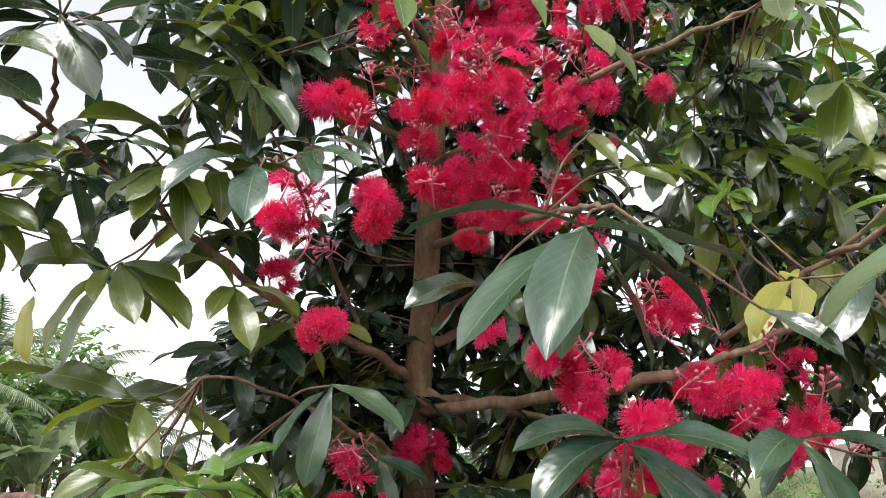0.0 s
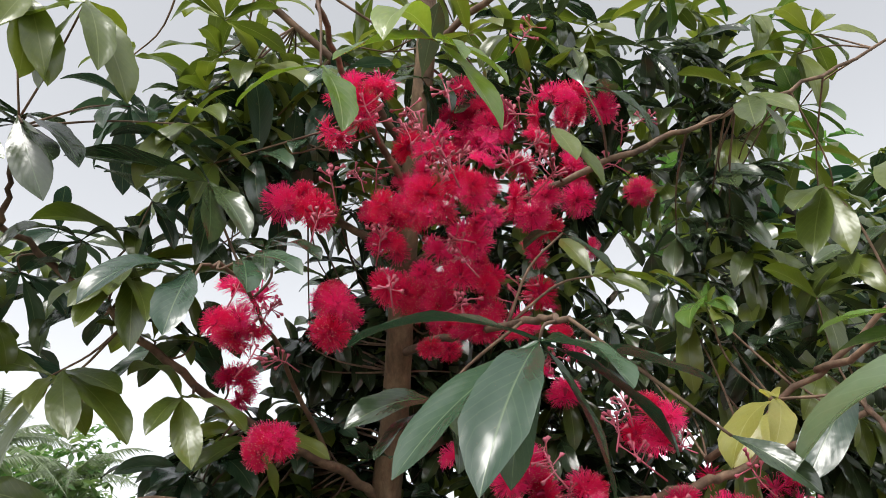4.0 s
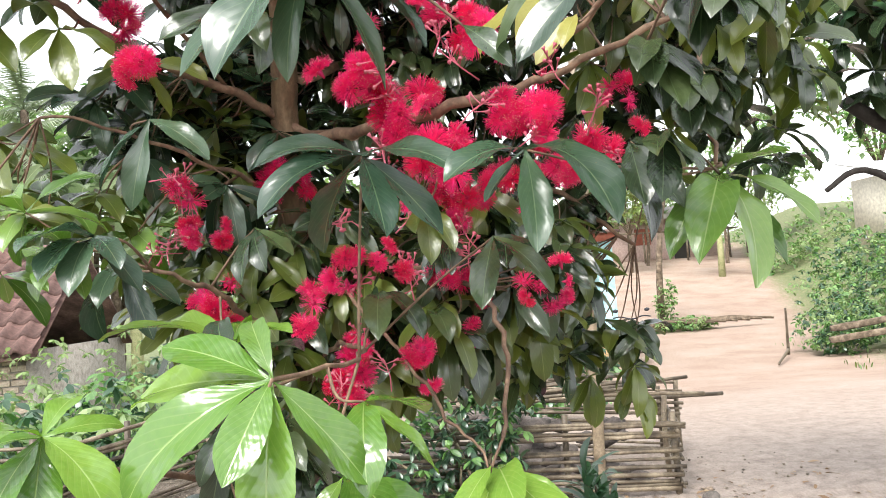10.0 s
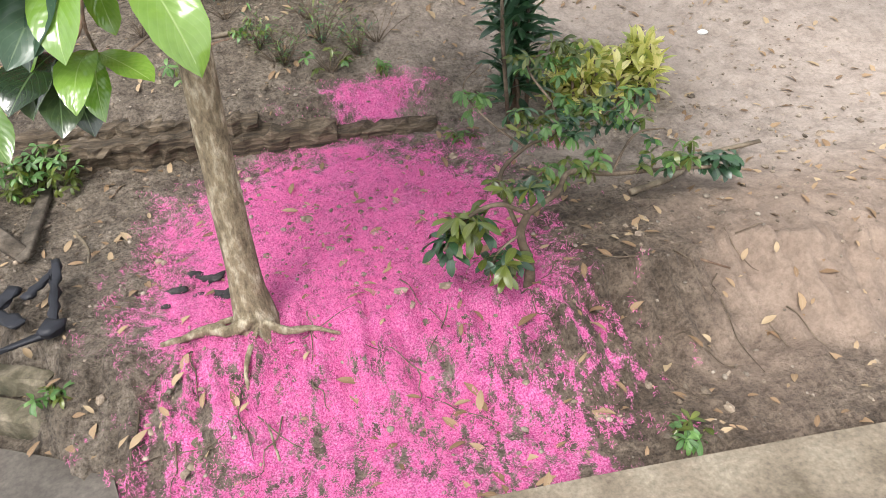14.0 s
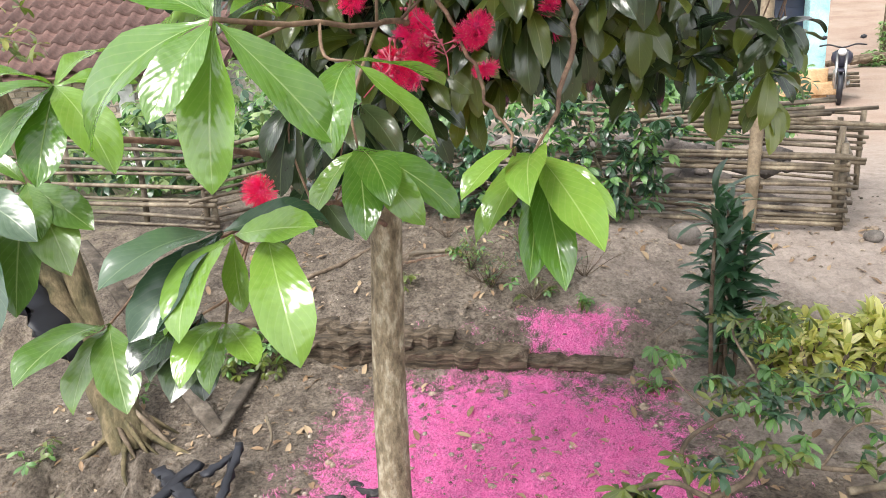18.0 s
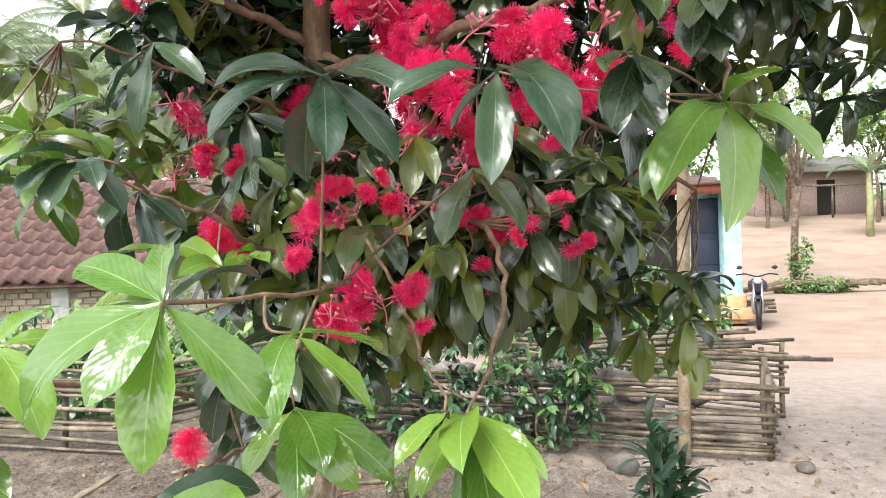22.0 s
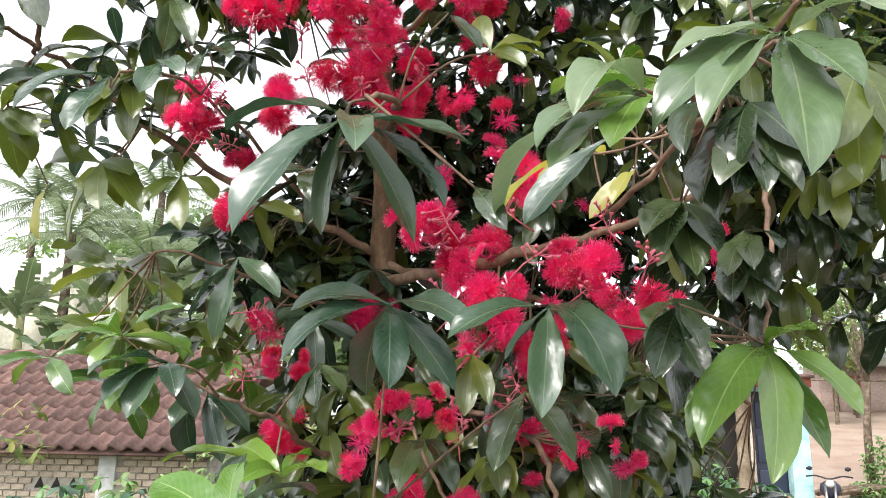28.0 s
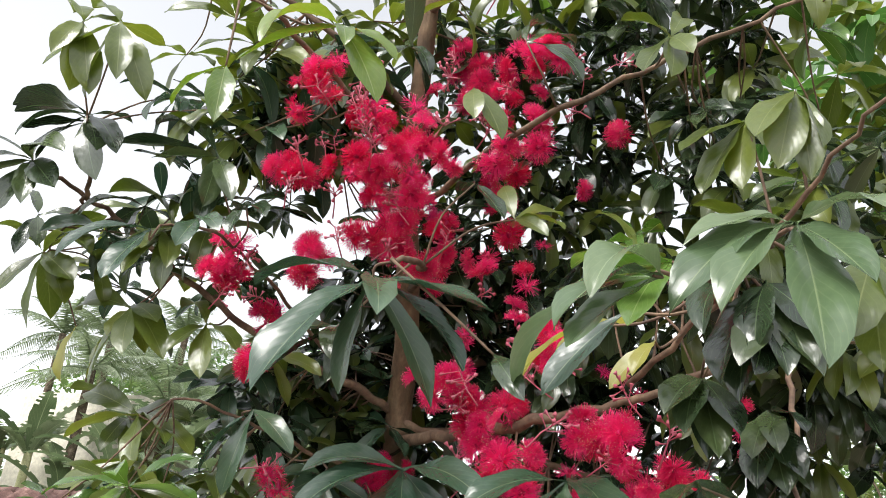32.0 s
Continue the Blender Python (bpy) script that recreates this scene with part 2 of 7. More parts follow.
# ---- making things ----
def link_mesh(name, bm, mat, smooth=True):
    me = bpy.data.meshes.new(name)
    bm.to_mesh(me)
    bm.free()
    me.materials.append(mat)
    if smooth:
        me.shade_smooth()
    return me


def part(name, bm, mat, parent=None, label="", smooth=True):
    ob = new(name, bm if isinstance(bm, bpy.types.Mesh) else link_mesh(name, bm, mat, smooth))
    if parent is not None:
        ob.parent = parent
    if label:
        ob["label"] = label
    return ob


def thing(name, at, label, category, group="", kind=""):
    ob = new(name)
    ob.location = at
    ob.empty_display_size = 0.05
    return tagged(ob, label, category, group, kind)


def box_bm(size, at=(0, 0, 0), rot=None, bevel=0.0, bm=None):
    bm = bm or bmesh.new()
    m = Matrix.Translation(at) @ (rot.to_matrix().to_4x4() if rot else Matrix()) @ Matrix.Diagonal((*size, 1))
    made = bmesh.ops.create_cube(bm, size=1.0, matrix=m)
    if bevel:
        edges = list({e for v in made["verts"] for e in v.link_edges})
        bmesh.ops.bevel(bm, geom=edges, offset=bevel, segments=2, affect="EDGES", profile=0.6)
    return bm


def tube_bm(points, radii, sides=8, bm=None, wobble=0.0, seed=0, cap=True):
    """A tapered, slightly knobbly tube along a run of points."""
    bm = bm or bmesh.new()
    rnd = random.Random(seed)
    pts = [Vector(p) for p in points]
    rings = []
    side = None
    for i, p in enumerate(pts):
        way = (pts[min(i + 1, len(pts) - 1)] - pts[max(i - 1, 0)]).normalized()
        if side is None:
            side = way.orthogonal().normalized()
        side = (side - way * side.dot(way)).normalized()
        up = way.cross(side)
        ring = []
        for k in range(sides):
            a = 2 * math.pi * k / sides
            r = radii[i] * (1 + wobble * rnd.uniform(-1, 1))
            ring.append(bm.verts.new(p + (side * math.cos(a) + up * math.sin(a)) * r))
        rings.append(ring)
    for a, b in zip(rings, rings[1:]):
        for k in range(sides):
            bm.faces.new((a[k], a[(k + 1) % sides], b[(k + 1) % sides], b[k]))
    if cap:
        bm.faces.new(list(reversed(rings[0])))
        bm.faces.new(rings[-1])
    return bm


def smooth_run(points, steps=5):
    """Catmull-Rom through a few points."""
    p = [Vector(q) for q in points]
    p = [p[0] * 2 - p[1], *p, p[-1] * 2 - p[-2]]
    out = []
    for a, b, c, d in zip(p, p[1:], p[2:], p[3:]):
        for k in range(steps):
            t = k / steps
            out.append(0.5 * (2 * b + (c - a) * t + (2 * a - 5 * b + 4 * c - d) * t * t + (3 * b - a - 3 * c + d) * t ** 3))
    out.append(p[-2])
    return out


def leaf_bm(length, width, droop, fold, wave, seed, rows=9, bm=None, m=None, belly=0.5, cols=(-1.0, -0.55, 0.0, 0.55, 1.0)):
    """A blade with a stalk along +y, arching down, folded along the midrib, with a wavy edge and a drawn-out tip."""
    bm = bm or bmesh.new()
    uv = bm.loops.layers.uv.verify()
    rnd = random.Random(seed)
    ph = rnd.uniform(0, 6.28)
    twist = rnd.uniform(-0.25, 0.25)
    grid, y, z, bend = [], 0.0, 0.0, 0.0
    for i in range(rows + 1):
        t = i / rows
        s = max(0.0, t - 0.05) / 0.95
        w = width * 0.5 * (max(0.0, math.sin(math.pi * s ** (0.85 + 0.5 * belly))) ** 0.6 * (1 - 0.4 * max(0, s - 0.86) / 0.14)) * rnd.uniform(0.95, 1.05) if t > 0.05 else width * 0.02
        if i == rows:
            w = width * 0.01
        bend = -droop * (t ** 1.3)
        if i:
            y += math.cos(bend) * length / rows
            z += math.sin(bend) * length / rows
        row = []
        for c in cols:
            rip = wave * width * abs(c) * math.sin(ph + t * 14 + (2.2 if c > 0 else 0)) * 0.5
            x = c * w
            up = abs(c) * (1.55 - 0.75 * abs(c)) * w * fold + rip
            tw = twist * t
            v = Vector((x * math.cos(tw) - up * math.sin(tw), y - up * math.sin(bend), z + up * math.cos(bend) * math.cos(tw) + x * math.sin(tw)))
            row.append(bm.verts.new(m @ v if m else v))
        grid.append(row)
    for i in range(rows):
        for k in range(len(cols) - 1):
            f = bm.faces.new((grid[i][k], grid[i][k + 1], grid[i + 1][k + 1], grid[i + 1][k]))
            f.smooth = True
            for lp, (a, b) in zip(f.loops, ((i, k), (i, k + 1), (i + 1, k + 1), (i + 1, k))):
                lp[uv].uv = (a / rows, (cols[b] + 1) / 2)
    return bm


def rest_frame(way, roll=0.0, face=None):
    """A turn that lays +y along way and keeps the blade's face up, or turned to face."""
    y = Vector(way).normalized()
    x = y.cross(face or Vector((0, 0, 1)))
    if x.length < 1e-3:
        x = Vector((1, 0, 0))
    x.normalize()
    z = x.cross(y)
    return Matrix((x, y, z)).transposed().to_4x4() @ Matrix.Rotation(roll, 4, "Y")


# ---- the ground: one sheet, terraced round the tree ----
def step(a, b, v):
    """Smooth step from 0 at a to 1 at b."""
    t = min(1.0, max(0.0, (v - a) / (b - a)))
    return t * t * (3 - 2 * t)


def ground_z(x, y):
    z = 0.0
    # the bank in front of the tree, falling to the lower yard
    edge = -0.06 + 0.5 * step(-0.35, -1.15, x) + 0.05 * math.sin(x * 5.1) + 0.03 * math.sin(x * 13.0)
    z -= 0.155 * (1 - step(edge - 0.34, edge, y)) + 0.045 * (1 - step(edge - 0.05, edge, y))
    # earth held by the old timber, then a gentle rise towards the pen
    z += 0.12 * step(1.18, 1.24, y - 0.03 * math.sin(x * 3)) * step(1.5, 0.6, x)
    z += 0.36 * step(0.6, 2.4, y)
    # the open yard dips slowly behind the pen, then climbs again
    z -= 0.53 * step(3.0, 11.0, y) * step(-1.0, 2.0, x)
    z -= 1.6 * step(2.6, 8.0, y) * step(-0.3, -4.0, x)
    z += 0.035 * max(0.0, y - 13.0) + 0.1 * max(0.0, min(y, 46.0) - 20.0) * step(-2.0, 4.0, x)
    # a grown-over bank on the far side of the yard
    z += 2.2 * step(4.8, 10.0, x - 0.45 * y) * step(0.0, 9.0, y)
    z += step(5.0, 3.0, y) * step(5.0, 3.5, x) * (0.014 * noise.noise((x * 3, y * 3, 0)) + 0.010 * noise.noise((x * 9, y * 9, 3))) + 0.02 * noise.noise((x * 0.5, y * 0.5, 0))
    if -1.0 < y < 3.2 and -2 < x < 3.4:
        z += 0.011 * noise.noise((x * 17, y * 17, 5)) + 0.009 * abs(noise.noise((x * 38, y * 38, 8))) + 0.005 * noise.noise((x * 75, y * 75, 6))
        z += 0.03 * step(0.55, 0.85, x) * step(0.5, 0.2, y) * step(2.2, 1.6, x) * (abs(noise.noise((x * 9, y * 9, 2))) + 0.6 * abs(noise.noise((x * 19, y * 19, 3))))
        bank = step(edge - 0.42, edge - 0.12, y) * step(edge + 0.12, edge - 0.02, y)
        z += bank * (0.05 * noise.noise((x * 7, y * 5, 1)) + 0.05 * noise.noise((x * 19, y * 5, 2)) + 0.025 * noise.noise((x * 41, y * 9, 4)))
    return z


def axis_lines(a, b, near, far, fine, coarse):
    out, v = [], a
    while v < b:
        out.append(v)
        v += fine if near < v < far else coarse * (1 + 0.12 * min(abs(v - near), abs(v - far)))
    return out + [b]


gx, gy = axis_lines(-60, 70, -1.5, 2.4, 0.015, 0.3), axis_lines(-14, 120, -0.75, 2.3, 0.015, 0.3)
verts = [(x, y, ground_z(x, y)) for y in gy for x in gx]
nx = len(gx)
faces = [(j * nx + i, j * nx + i + 1, (j + 1) * nx + i + 1, (j + 1) * nx + i) for j in range(len(gy) - 1) for i in range(nx - 1)]
gm = bpy.data.meshes.new("ground")
gm.from_pydata(verts, [], faces)
gm.shade_smooth()
m, n, l, b = material("bare_earth", 0.95)
tc = n.new("ShaderNodeTexCoord")
big = noise_node(n, l, 0.9, 8, tc.outputs["Object"])
mid = noise_node(n, l, 9.0, 8, tc.outputs["Object"], 0.7)
fine = noise_node(n, l, 70.0, 6, tc.outputs["Object"], 0.75)
earth = ramp_node(n, l, mid.outputs[0], [(0.3, (0.075, 0.058, 0.044)), (0.5, (0.16, 0.128, 0.098)), (0.68, (0.27, 0.225, 0.18))]).outputs[0]
sep = n.new("ShaderNodeSeparateXYZ")
l.new(tc.outputs["Object"], sep.inputs[0])
# trodden yard paler and redder than the soil, which is darkened for tree shade
wob = math_node(n, l, "MULTIPLY_ADD", big.outputs[0], 3.0)
wob.node.inputs[2].default_value = -1.5
far = math_node(n, l, "ADD", math_node(n, l, "ADD", math_node(n, l, "MULTIPLY", sep.outputs[0], 0.72), math_node(n, l, "MULTIPLY", sep.outputs[1], 0.28)), wob)
yard = ramp_node(n, l, math_node(n, l, "MULTIPLY", far, 0.25), [(0.2, (0, 0, 0)), (0.38, (1, 1, 1))])
pale = ramp_node(n, l, mid.outputs[0], [(0.3, (0.235, 0.19, 0.162)), (0.6, (0.36, 0.3, 0.258))]).outputs[0]
away = ramp_node(n, l, math_node(n, l, "MULTIPLY", sep.outputs[1], 0.1), [(0.3, (0, 0, 0)), (0.8, (1, 1, 1))]).outputs[0]
clay = ramp_node(n, l, big.outputs[0], [(0.35, (0.25, 0.165, 0.122)), (0.5, (0.3, 0.215, 0.165)), (0.65, (0.33, 0.255, 0.205))]).outputs[0]
pale = mix_node(n, l, math_node(n, l, "MULTIPLY", away, 0.85), pale, clay)
col = mix_node(n, l, yard.outputs[0], earth, pale)
# low grain is darkened, painting shade into the finest crevices
grain = ramp_node(n, l, fine.outputs[0], [(0.36, (0.42, 0.4, 0.38)), (0.5, (0.97, 0.97, 0.97)), (0.63, (1.35, 1.35, 1.35))])
trod = math_node(n, l, "SUBTRACT", 1.0, math_node(n, l, "MULTIPLY", yard.outputs[0], 0.7))
col = mix_node(n, l, trod, col, grain.outputs[0], "MULTIPLY")
# crumb-sized hollows get their shade from the colour as well
crumb = noise_node(n, l, 26.0, 6, tc.outputs["Object"], 0.7)
crevice = ramp_node(n, l, crumb.outputs[0], [(0.36, (0.52, 0.48, 0.45)), (0.46, (0.98, 0.98, 0.98)), (0.62, (1.22, 1.22, 1.22))])
col = mix_node(n, l, trod, col, crevice.outputs[0], "MULTIPLY")
# towards the right of the bank the soil is darker and redder, in patches
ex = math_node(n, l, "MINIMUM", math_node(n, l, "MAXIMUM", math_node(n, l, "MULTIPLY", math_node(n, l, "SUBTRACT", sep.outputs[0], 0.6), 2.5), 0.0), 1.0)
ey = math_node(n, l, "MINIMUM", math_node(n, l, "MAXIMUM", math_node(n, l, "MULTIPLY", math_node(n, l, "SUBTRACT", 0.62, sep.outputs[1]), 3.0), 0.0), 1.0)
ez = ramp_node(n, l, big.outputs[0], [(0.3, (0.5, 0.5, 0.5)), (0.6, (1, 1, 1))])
ruddy = math_node(n, l, "MULTIPLY", math_node(n, l, "MULTIPLY", ex, ey), math_node(n, l, "MULTIPLY", ez.outputs[0], 0.75))
col = mix_node(n, l, ruddy, col, mix_node(n, l, 1.0, col, (0.66, 0.56, 0.48), "MULTIPLY"))
# the carpet of fallen pink threads
dx = math_node(n, l, "DIVIDE", math_node(n, l, "SUBTRACT", sep.outputs[0], 0.31), 0.68)
dy = math_node(n, l, "DIVIDE", math_node(n, l, "SUBTRACT", sep.outputs[1], 0.1), 1.0)
dist = math_node(n, l, "SQRT", math_node(n, l, "ADD", math_node(n, l, "POWER", math_node(n, l, "ABSOLUTE", dx), 2.6), math_node(n, l, "POWER", math_node(n, l, "ABSOLUTE", dy), 3.4)))
dx2 = math_node(n, l, "DIVIDE", math_node(n, l, "SUBTRACT", sep.outputs[0], 0.55), 0.4)
dy2 = math_node(n, l, "DIVIDE", math_node(n, l, "SUBTRACT", sep.outputs[1], 1.27), 0.1)
dist2 = math_node(n, l, "SQRT", math_node(n, l, "ADD", math_node(n, l, "POWER", math_node(n, l, "ABSOLUTE", dx2), 2.0), math_node(n, l, "POWER", math_node(n, l, "ABSOLUTE", dy2), 2.0)))
dist = math_node(n, l, "MINIMUM", dist, math_node(n, l, "ADD", dist2, 0.4))
patch = noise_node(n, l, 4.0, 8, tc.outputs["Object"], 0.75)
clump = noise_node(n, l, 15.0, 8, tc.outputs["Object"], 0.75)
speck = noise_node(n, l, 190.0, 3, tc.outputs["Object"], 0.7)
# on the washed-out bank the threads lie in streaks between bare ribs of soil
tall = n.new("ShaderNodeMapping")
tall.inputs["Scale"].default_value = (21.0, 9.0, 9.0)
l.new(tc.outputs["Object"], tall.inputs[0])
streak = noise_node(n, l, 1.0, 5, tall.outputs[0], 0.65)
front = ramp_node(n, l, math_node(n, l, "ADD", sep.outputs[1], 1.0), [(0.5, (1, 1, 1)), (0.62, (1, 1, 1)), (0.86, (1, 1, 1)), (0.97, (0, 0, 0))]).outputs[0]
thick = math_node(n, l, "ADD", math_node(n, l, "MULTIPLY", math_node(n, l, "SUBTRACT", 1.0, dist), 1.5), math_node(n, l, "MULTIPLY", math_node(n, l, "SUBTRACT", patch.outputs[0], 0.5), 2.4))
thick = math_node(n, l, "MINIMUM", thick, 0.5)
thick = math_node(n, l, "ADD", thick, math_node(n, l, "MULTIPLY", math_node(n, l, "SUBTRACT", clump.outputs[0], 0.48), 2.5))
thick = math_node(n, l, "ADD", thick, math_node(n, l, "MULTIPLY", math_node(n, l, "SUBTRACT", speck.outputs[0], 0.5), 1.5))
ribs = math_node(n, l, "MULTIPLY", math_node(n, l, "SUBTRACT", streak.outputs[0], 0.54), 4.2)
thick = math_node(n, l, "ADD", thick, math_node(n, l, "MULTIPLY", ribs, front))
cover = ramp_node(n, l, thick, [(0.0, (0, 0, 0)), (0.36, (1, 1, 1))])
pink = ramp_node(n, l, speck.outputs[0], [(0.38, (0.56, 0.06, 0.25)), (0.5, (0.83, 0.13, 0.43)), (0.62, (0.94, 0.34, 0.62))])
col = mix_node(n, l, math_node(n, l, "MULTIPLY", cover.outputs[0], 0.9), col, mix_node(n, l, 1.0, pink.outputs[0], ramp_node(n, l, clump.outputs[0], [(0.36, (0.6, 0.55, 0.55)), (0.5, (0.95, 0.95, 0.95)), (0.66, (1.12, 1.12, 1.12))]).outputs[0], "MULTIPLY"))
# moss and grass take over on the bank and beyond the yard
wild = math_node(n, l, "MAXIMUM", math_node(n, l, "SUBTRACT", math_node(n, l, "SUBTRACT", sep.outputs[0], math_node(n, l, "MULTIPLY", sep.outputs[1], 0.45)), 4.2), math_node(n, l, "SUBTRACT", sep.outputs[1], 44.0))
wild = math_node(n, l, "MAXIMUM", wild, math_node(n, l, "SUBTRACT", math_node(n, l, "SUBTRACT", math_node(n, l, "MULTIPLY", sep.outputs[1], 0.2), sep.outputs[0]), 2.6))
wild = math_node(n, l, "ADD", wild, math_node(n, l, "MULTIPLY", math_node(n, l, "SUBTRACT", mid.outputs[0], 0.5), 5.0))
green = ramp_node(n, l, wild, [(0.2, (0, 0, 0)), (0.8, (1, 1, 1))])
sward = ramp_node(n, l, mid.outputs[0], [(0.32, (0.05, 0.075, 0.025)), (0.5, (0.12, 0.15, 0.06)), (0.66, (0.24, 0.19, 0.12))])
col = mix_node(n, l, green.outputs[0], col, sward.outputs[0])
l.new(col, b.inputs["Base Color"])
h = math_node(n, l, "ADD", math_node(n, l, "ADD", mid.outputs[0], crumb.outputs[0]), math_node(n, l, "MULTIPLY", fine.outputs[0], 0.6))
bump_node(n, l, b, math_node(n, l, "MULTIPLY", h, trod), 1.0, 0.03)
gm.materials.append(m)
ground = tagged(new("ground", gm), "bare brown earth strewn with fallen pink stamens", "ground", kind="structure")


# ---- the bamboo pen ----
def stick_part(name, a, c, r, parent, mat=BAMBOO, seed=0, nodes=True, label=""):
    """A bamboo stick with swollen joints."""
    a, c = Vector(a), Vector(c)
    rnd = random.Random(seed)
    n = max(3, int((c - a).length / 0.16))
    pts, rr = [], []
    sag = Vector((rnd.uniform(-1, 1), rnd.uniform(-1, 1), rnd.uniform(-1, 1))) * 0.012
    for i in range(n + 1):
        t = i / n
        p = a.lerp(c, t) + sag * math.sin(t * math.pi)
        if nodes and 0 < i < n:
            d = (c - a).normalized() * r * 0.6
            pts += [p - d, p, p + d]
            rr += [r * 0.97, r * 1.13, r * 0.97]
        else:
            pts.append(p)
            rr.append(r)
    return part(name, tube_bm(pts, rr, 7), mat, parent, label)


def fence(at, right, height, length, rails, r, label, posts, seed, splay=0.02):
    f = thing("bamboo_fence", at, label, "fence", "bamboo pens")
    rnd = random.Random(seed)
    along = Vector((right[0], right[1], 0)).normalized()
    out = Vector((along.y, -along.x, 0))
    for k in range(posts):
        p = along * (length * k / (posts - 1)) - out * 0.02
        g = ground_z(at[0] + p.x, at[1] + p.y) - at[2]
        stick_part("post", p + Vector((0, 0, g - 0.05)), p + Vector((rnd.uniform(-0.01, 0.01), 0, g + height + rnd.uniform(0, 0.05))), 0.018, f, seed=k, label="upright bamboo post")
    for k in range(rails):
        z = height * (k + 0.6) / rails + rnd.uniform(-0.006, 0.006)
        g0, g1 = (ground_z(at[0] + along.x * s, at[1] + along.y * s) - at[2] for s in (0, length))
        a = along * rnd.uniform(-0.12, 0.02) + Vector((0, 0, g0 + z + rnd.uniform(-splay, splay))) + out * rnd.uniform(0, 0.02)
        c = along * (length + rnd.uniform(-0.02, 0.04)) + Vector((0, 0, g1 + z + rnd.uniform(-splay, splay))) + out * rnd.uniform(0, 0.02)
        stick_part("slat", a, c, r * rnd.uniform(0.7, 1.2), f, seed=seed * 50 + k)
    return f


fence((-0.55, 2.38, ground_z(-0.55, 2.38)), (2.45, -0.17), 0.42, 2.5, 12, 0.0125, "low pen wall of dry bamboo slats", 5, 1)


# ---- the flowering tree ----
class Bulk:
    """Many leaves joined into one mesh for each kind of leaf."""

    def __init__(self):
        self.sets = {}

    def add(self, mat, mesh_data, m):
        co, faces, uvs = mesh_data
        vs, fs, us = self.sets.setdefault(mat, ([], [], []))
        base = sum(len(v) for v in vs)
        w = np.array(m)
        vs.append(co @ w[:3, :3].T + w[:3, 3])
        fs.append(faces + base)
        us.append(uvs)

    def finish(self, name, parent, label="", tags=None):
        for mat, (vs, fs, us) in self.sets.items():
            me = bpy.data.meshes.new(name)
            me.from_pydata(np.concatenate(vs).tolist(), [], np.concatenate(fs).tolist())
            lay = me.uv_layers.new(name="UVMap")
            lay.data.foreach_set("uv", np.concatenate(us).ravel())
            me.materials.append(mat)
            me.shade_smooth()
            ob = new(name, me)
            ob["kind"] = "stuff"
            if label:
                ob["label"] = label
            ob.parent = parent


def leaf_kind(width, droop, fold, wave, seed, rows=12, belly=0.5, cols=(-1.0, -0.55, 0.0, 0.55, 1.0)):
    """One leaf shape of length 1: the mesh data, and where its tip lies."""
    bm = leaf_bm(1.0, width, droop, fold, wave, seed, rows, belly=belly, cols=cols)
    uv = bm.loops.layers.uv.verify()
    bm.verts.index_update()
    co = np.array([v.co for v in bm.verts])
    faces = np.array([[v.index for v in f.verts] for f in bm.faces])
    uvs = np.array([lp[uv].uv for f in bm.faces for lp in f.loops])
    tip = co[-1 - len(cols) // 2]
    return {"bm": bm, "data": (co, faces, uvs), "turn": math.atan2(tip[2], tip[1]), "chord": math.hypot(tip[1], tip[2]), "mesh": {}}


SHAPES = [leaf_kind(w, d, f, v, s, belly=0.85) for s, (w, d, f, v) in enumerate([
    (0.31, 0.45, 0.3, 0.06), (0.29, 0.85, 0.35, 0.09), (0.3, 1.15, 0.4, 0.07), (0.28, 0.6, 0.5, 0.11),
    (0.32, 0.95, 0.28, 0.11), (0.28, 1.35, 0.42, 0.08), (0.3, 0.3, 0.4, 0.1), (0.29, 0.75, 0.28, 0.13)])]
TINY = [leaf_kind(w, d, 0.2, 0.05, 70 + s, 3, cols=(-1.0, 0.0, 1.0)) for s, (w, d) in enumerate([(0.42, 0.5), (0.38, 0.9), (0.46, 0.3)])]
FAR = [leaf_kind(w, d, 0.2, 0.05, 75 + s, 2, cols=(-1.0, 0.0, 1.0)) for s, (w, d) in enumerate([(0.5, 0.5), (0.45, 0.8)])]
SMALL = [leaf_kind(w, d, f, 0.08, 50 + s, 5) for s, (w, d, f) in enumerate([(0.36, 0.5, 0.2), (0.33, 0.9, 0.25), (0.38, 1.2, 0.15), (0.35, 0.3, 0.3)])]
rng = random.Random(7)
OPEN_SIDE = Vector((0.0, -0.5, 0.87))  # the blades turn to the light, up and out of the crown


def heading(az, el):
    a, e = radians(az), radians(el)
    return Vector((math.sin(a) * math.cos(e), math.cos(a) * math.cos(e), math.sin(e)))


def leaf_pose(shape, at, way, length, roll, face=None):
    return Matrix.Translation(at) @ rest_frame(way, roll, face) @ Matrix.Rotation(-shape["turn"], 4, "X") @ Matrix.Scale(length / shape["chord"], 4)


tree = thing("flowering_tree", (0, 0, 0), "slender fruit tree with glossy leaves and crimson powder-puff flowers", "tree")
TRUNK = [(0.0, 0.0, -0.12), (-0.01, 0.03, 0.12), (0.0, 0.06, 0.6), (0.03, 0.05, 1.05), (0.09, -0.04, 1.58), (0.09, -0.11, 1.97), (0.11, -0.2, 2.22), (0.12, -0.37, 2.55), (0.16, -0.5, 3.0), (0.17, -0.55, 3.6)]
trunk_run = smooth_run(TRUNK, 6)
trunk_r = [0.052 * max(0.22, 1 - 0.2 * max(0.0, p.z)) * (1 + 0.55 * max(0.0, 0.14 - p.z) / 0.2) for p in trunk_run]
split = next(i for i, p in enumerate(trunk_run) if p.z > 1.3)
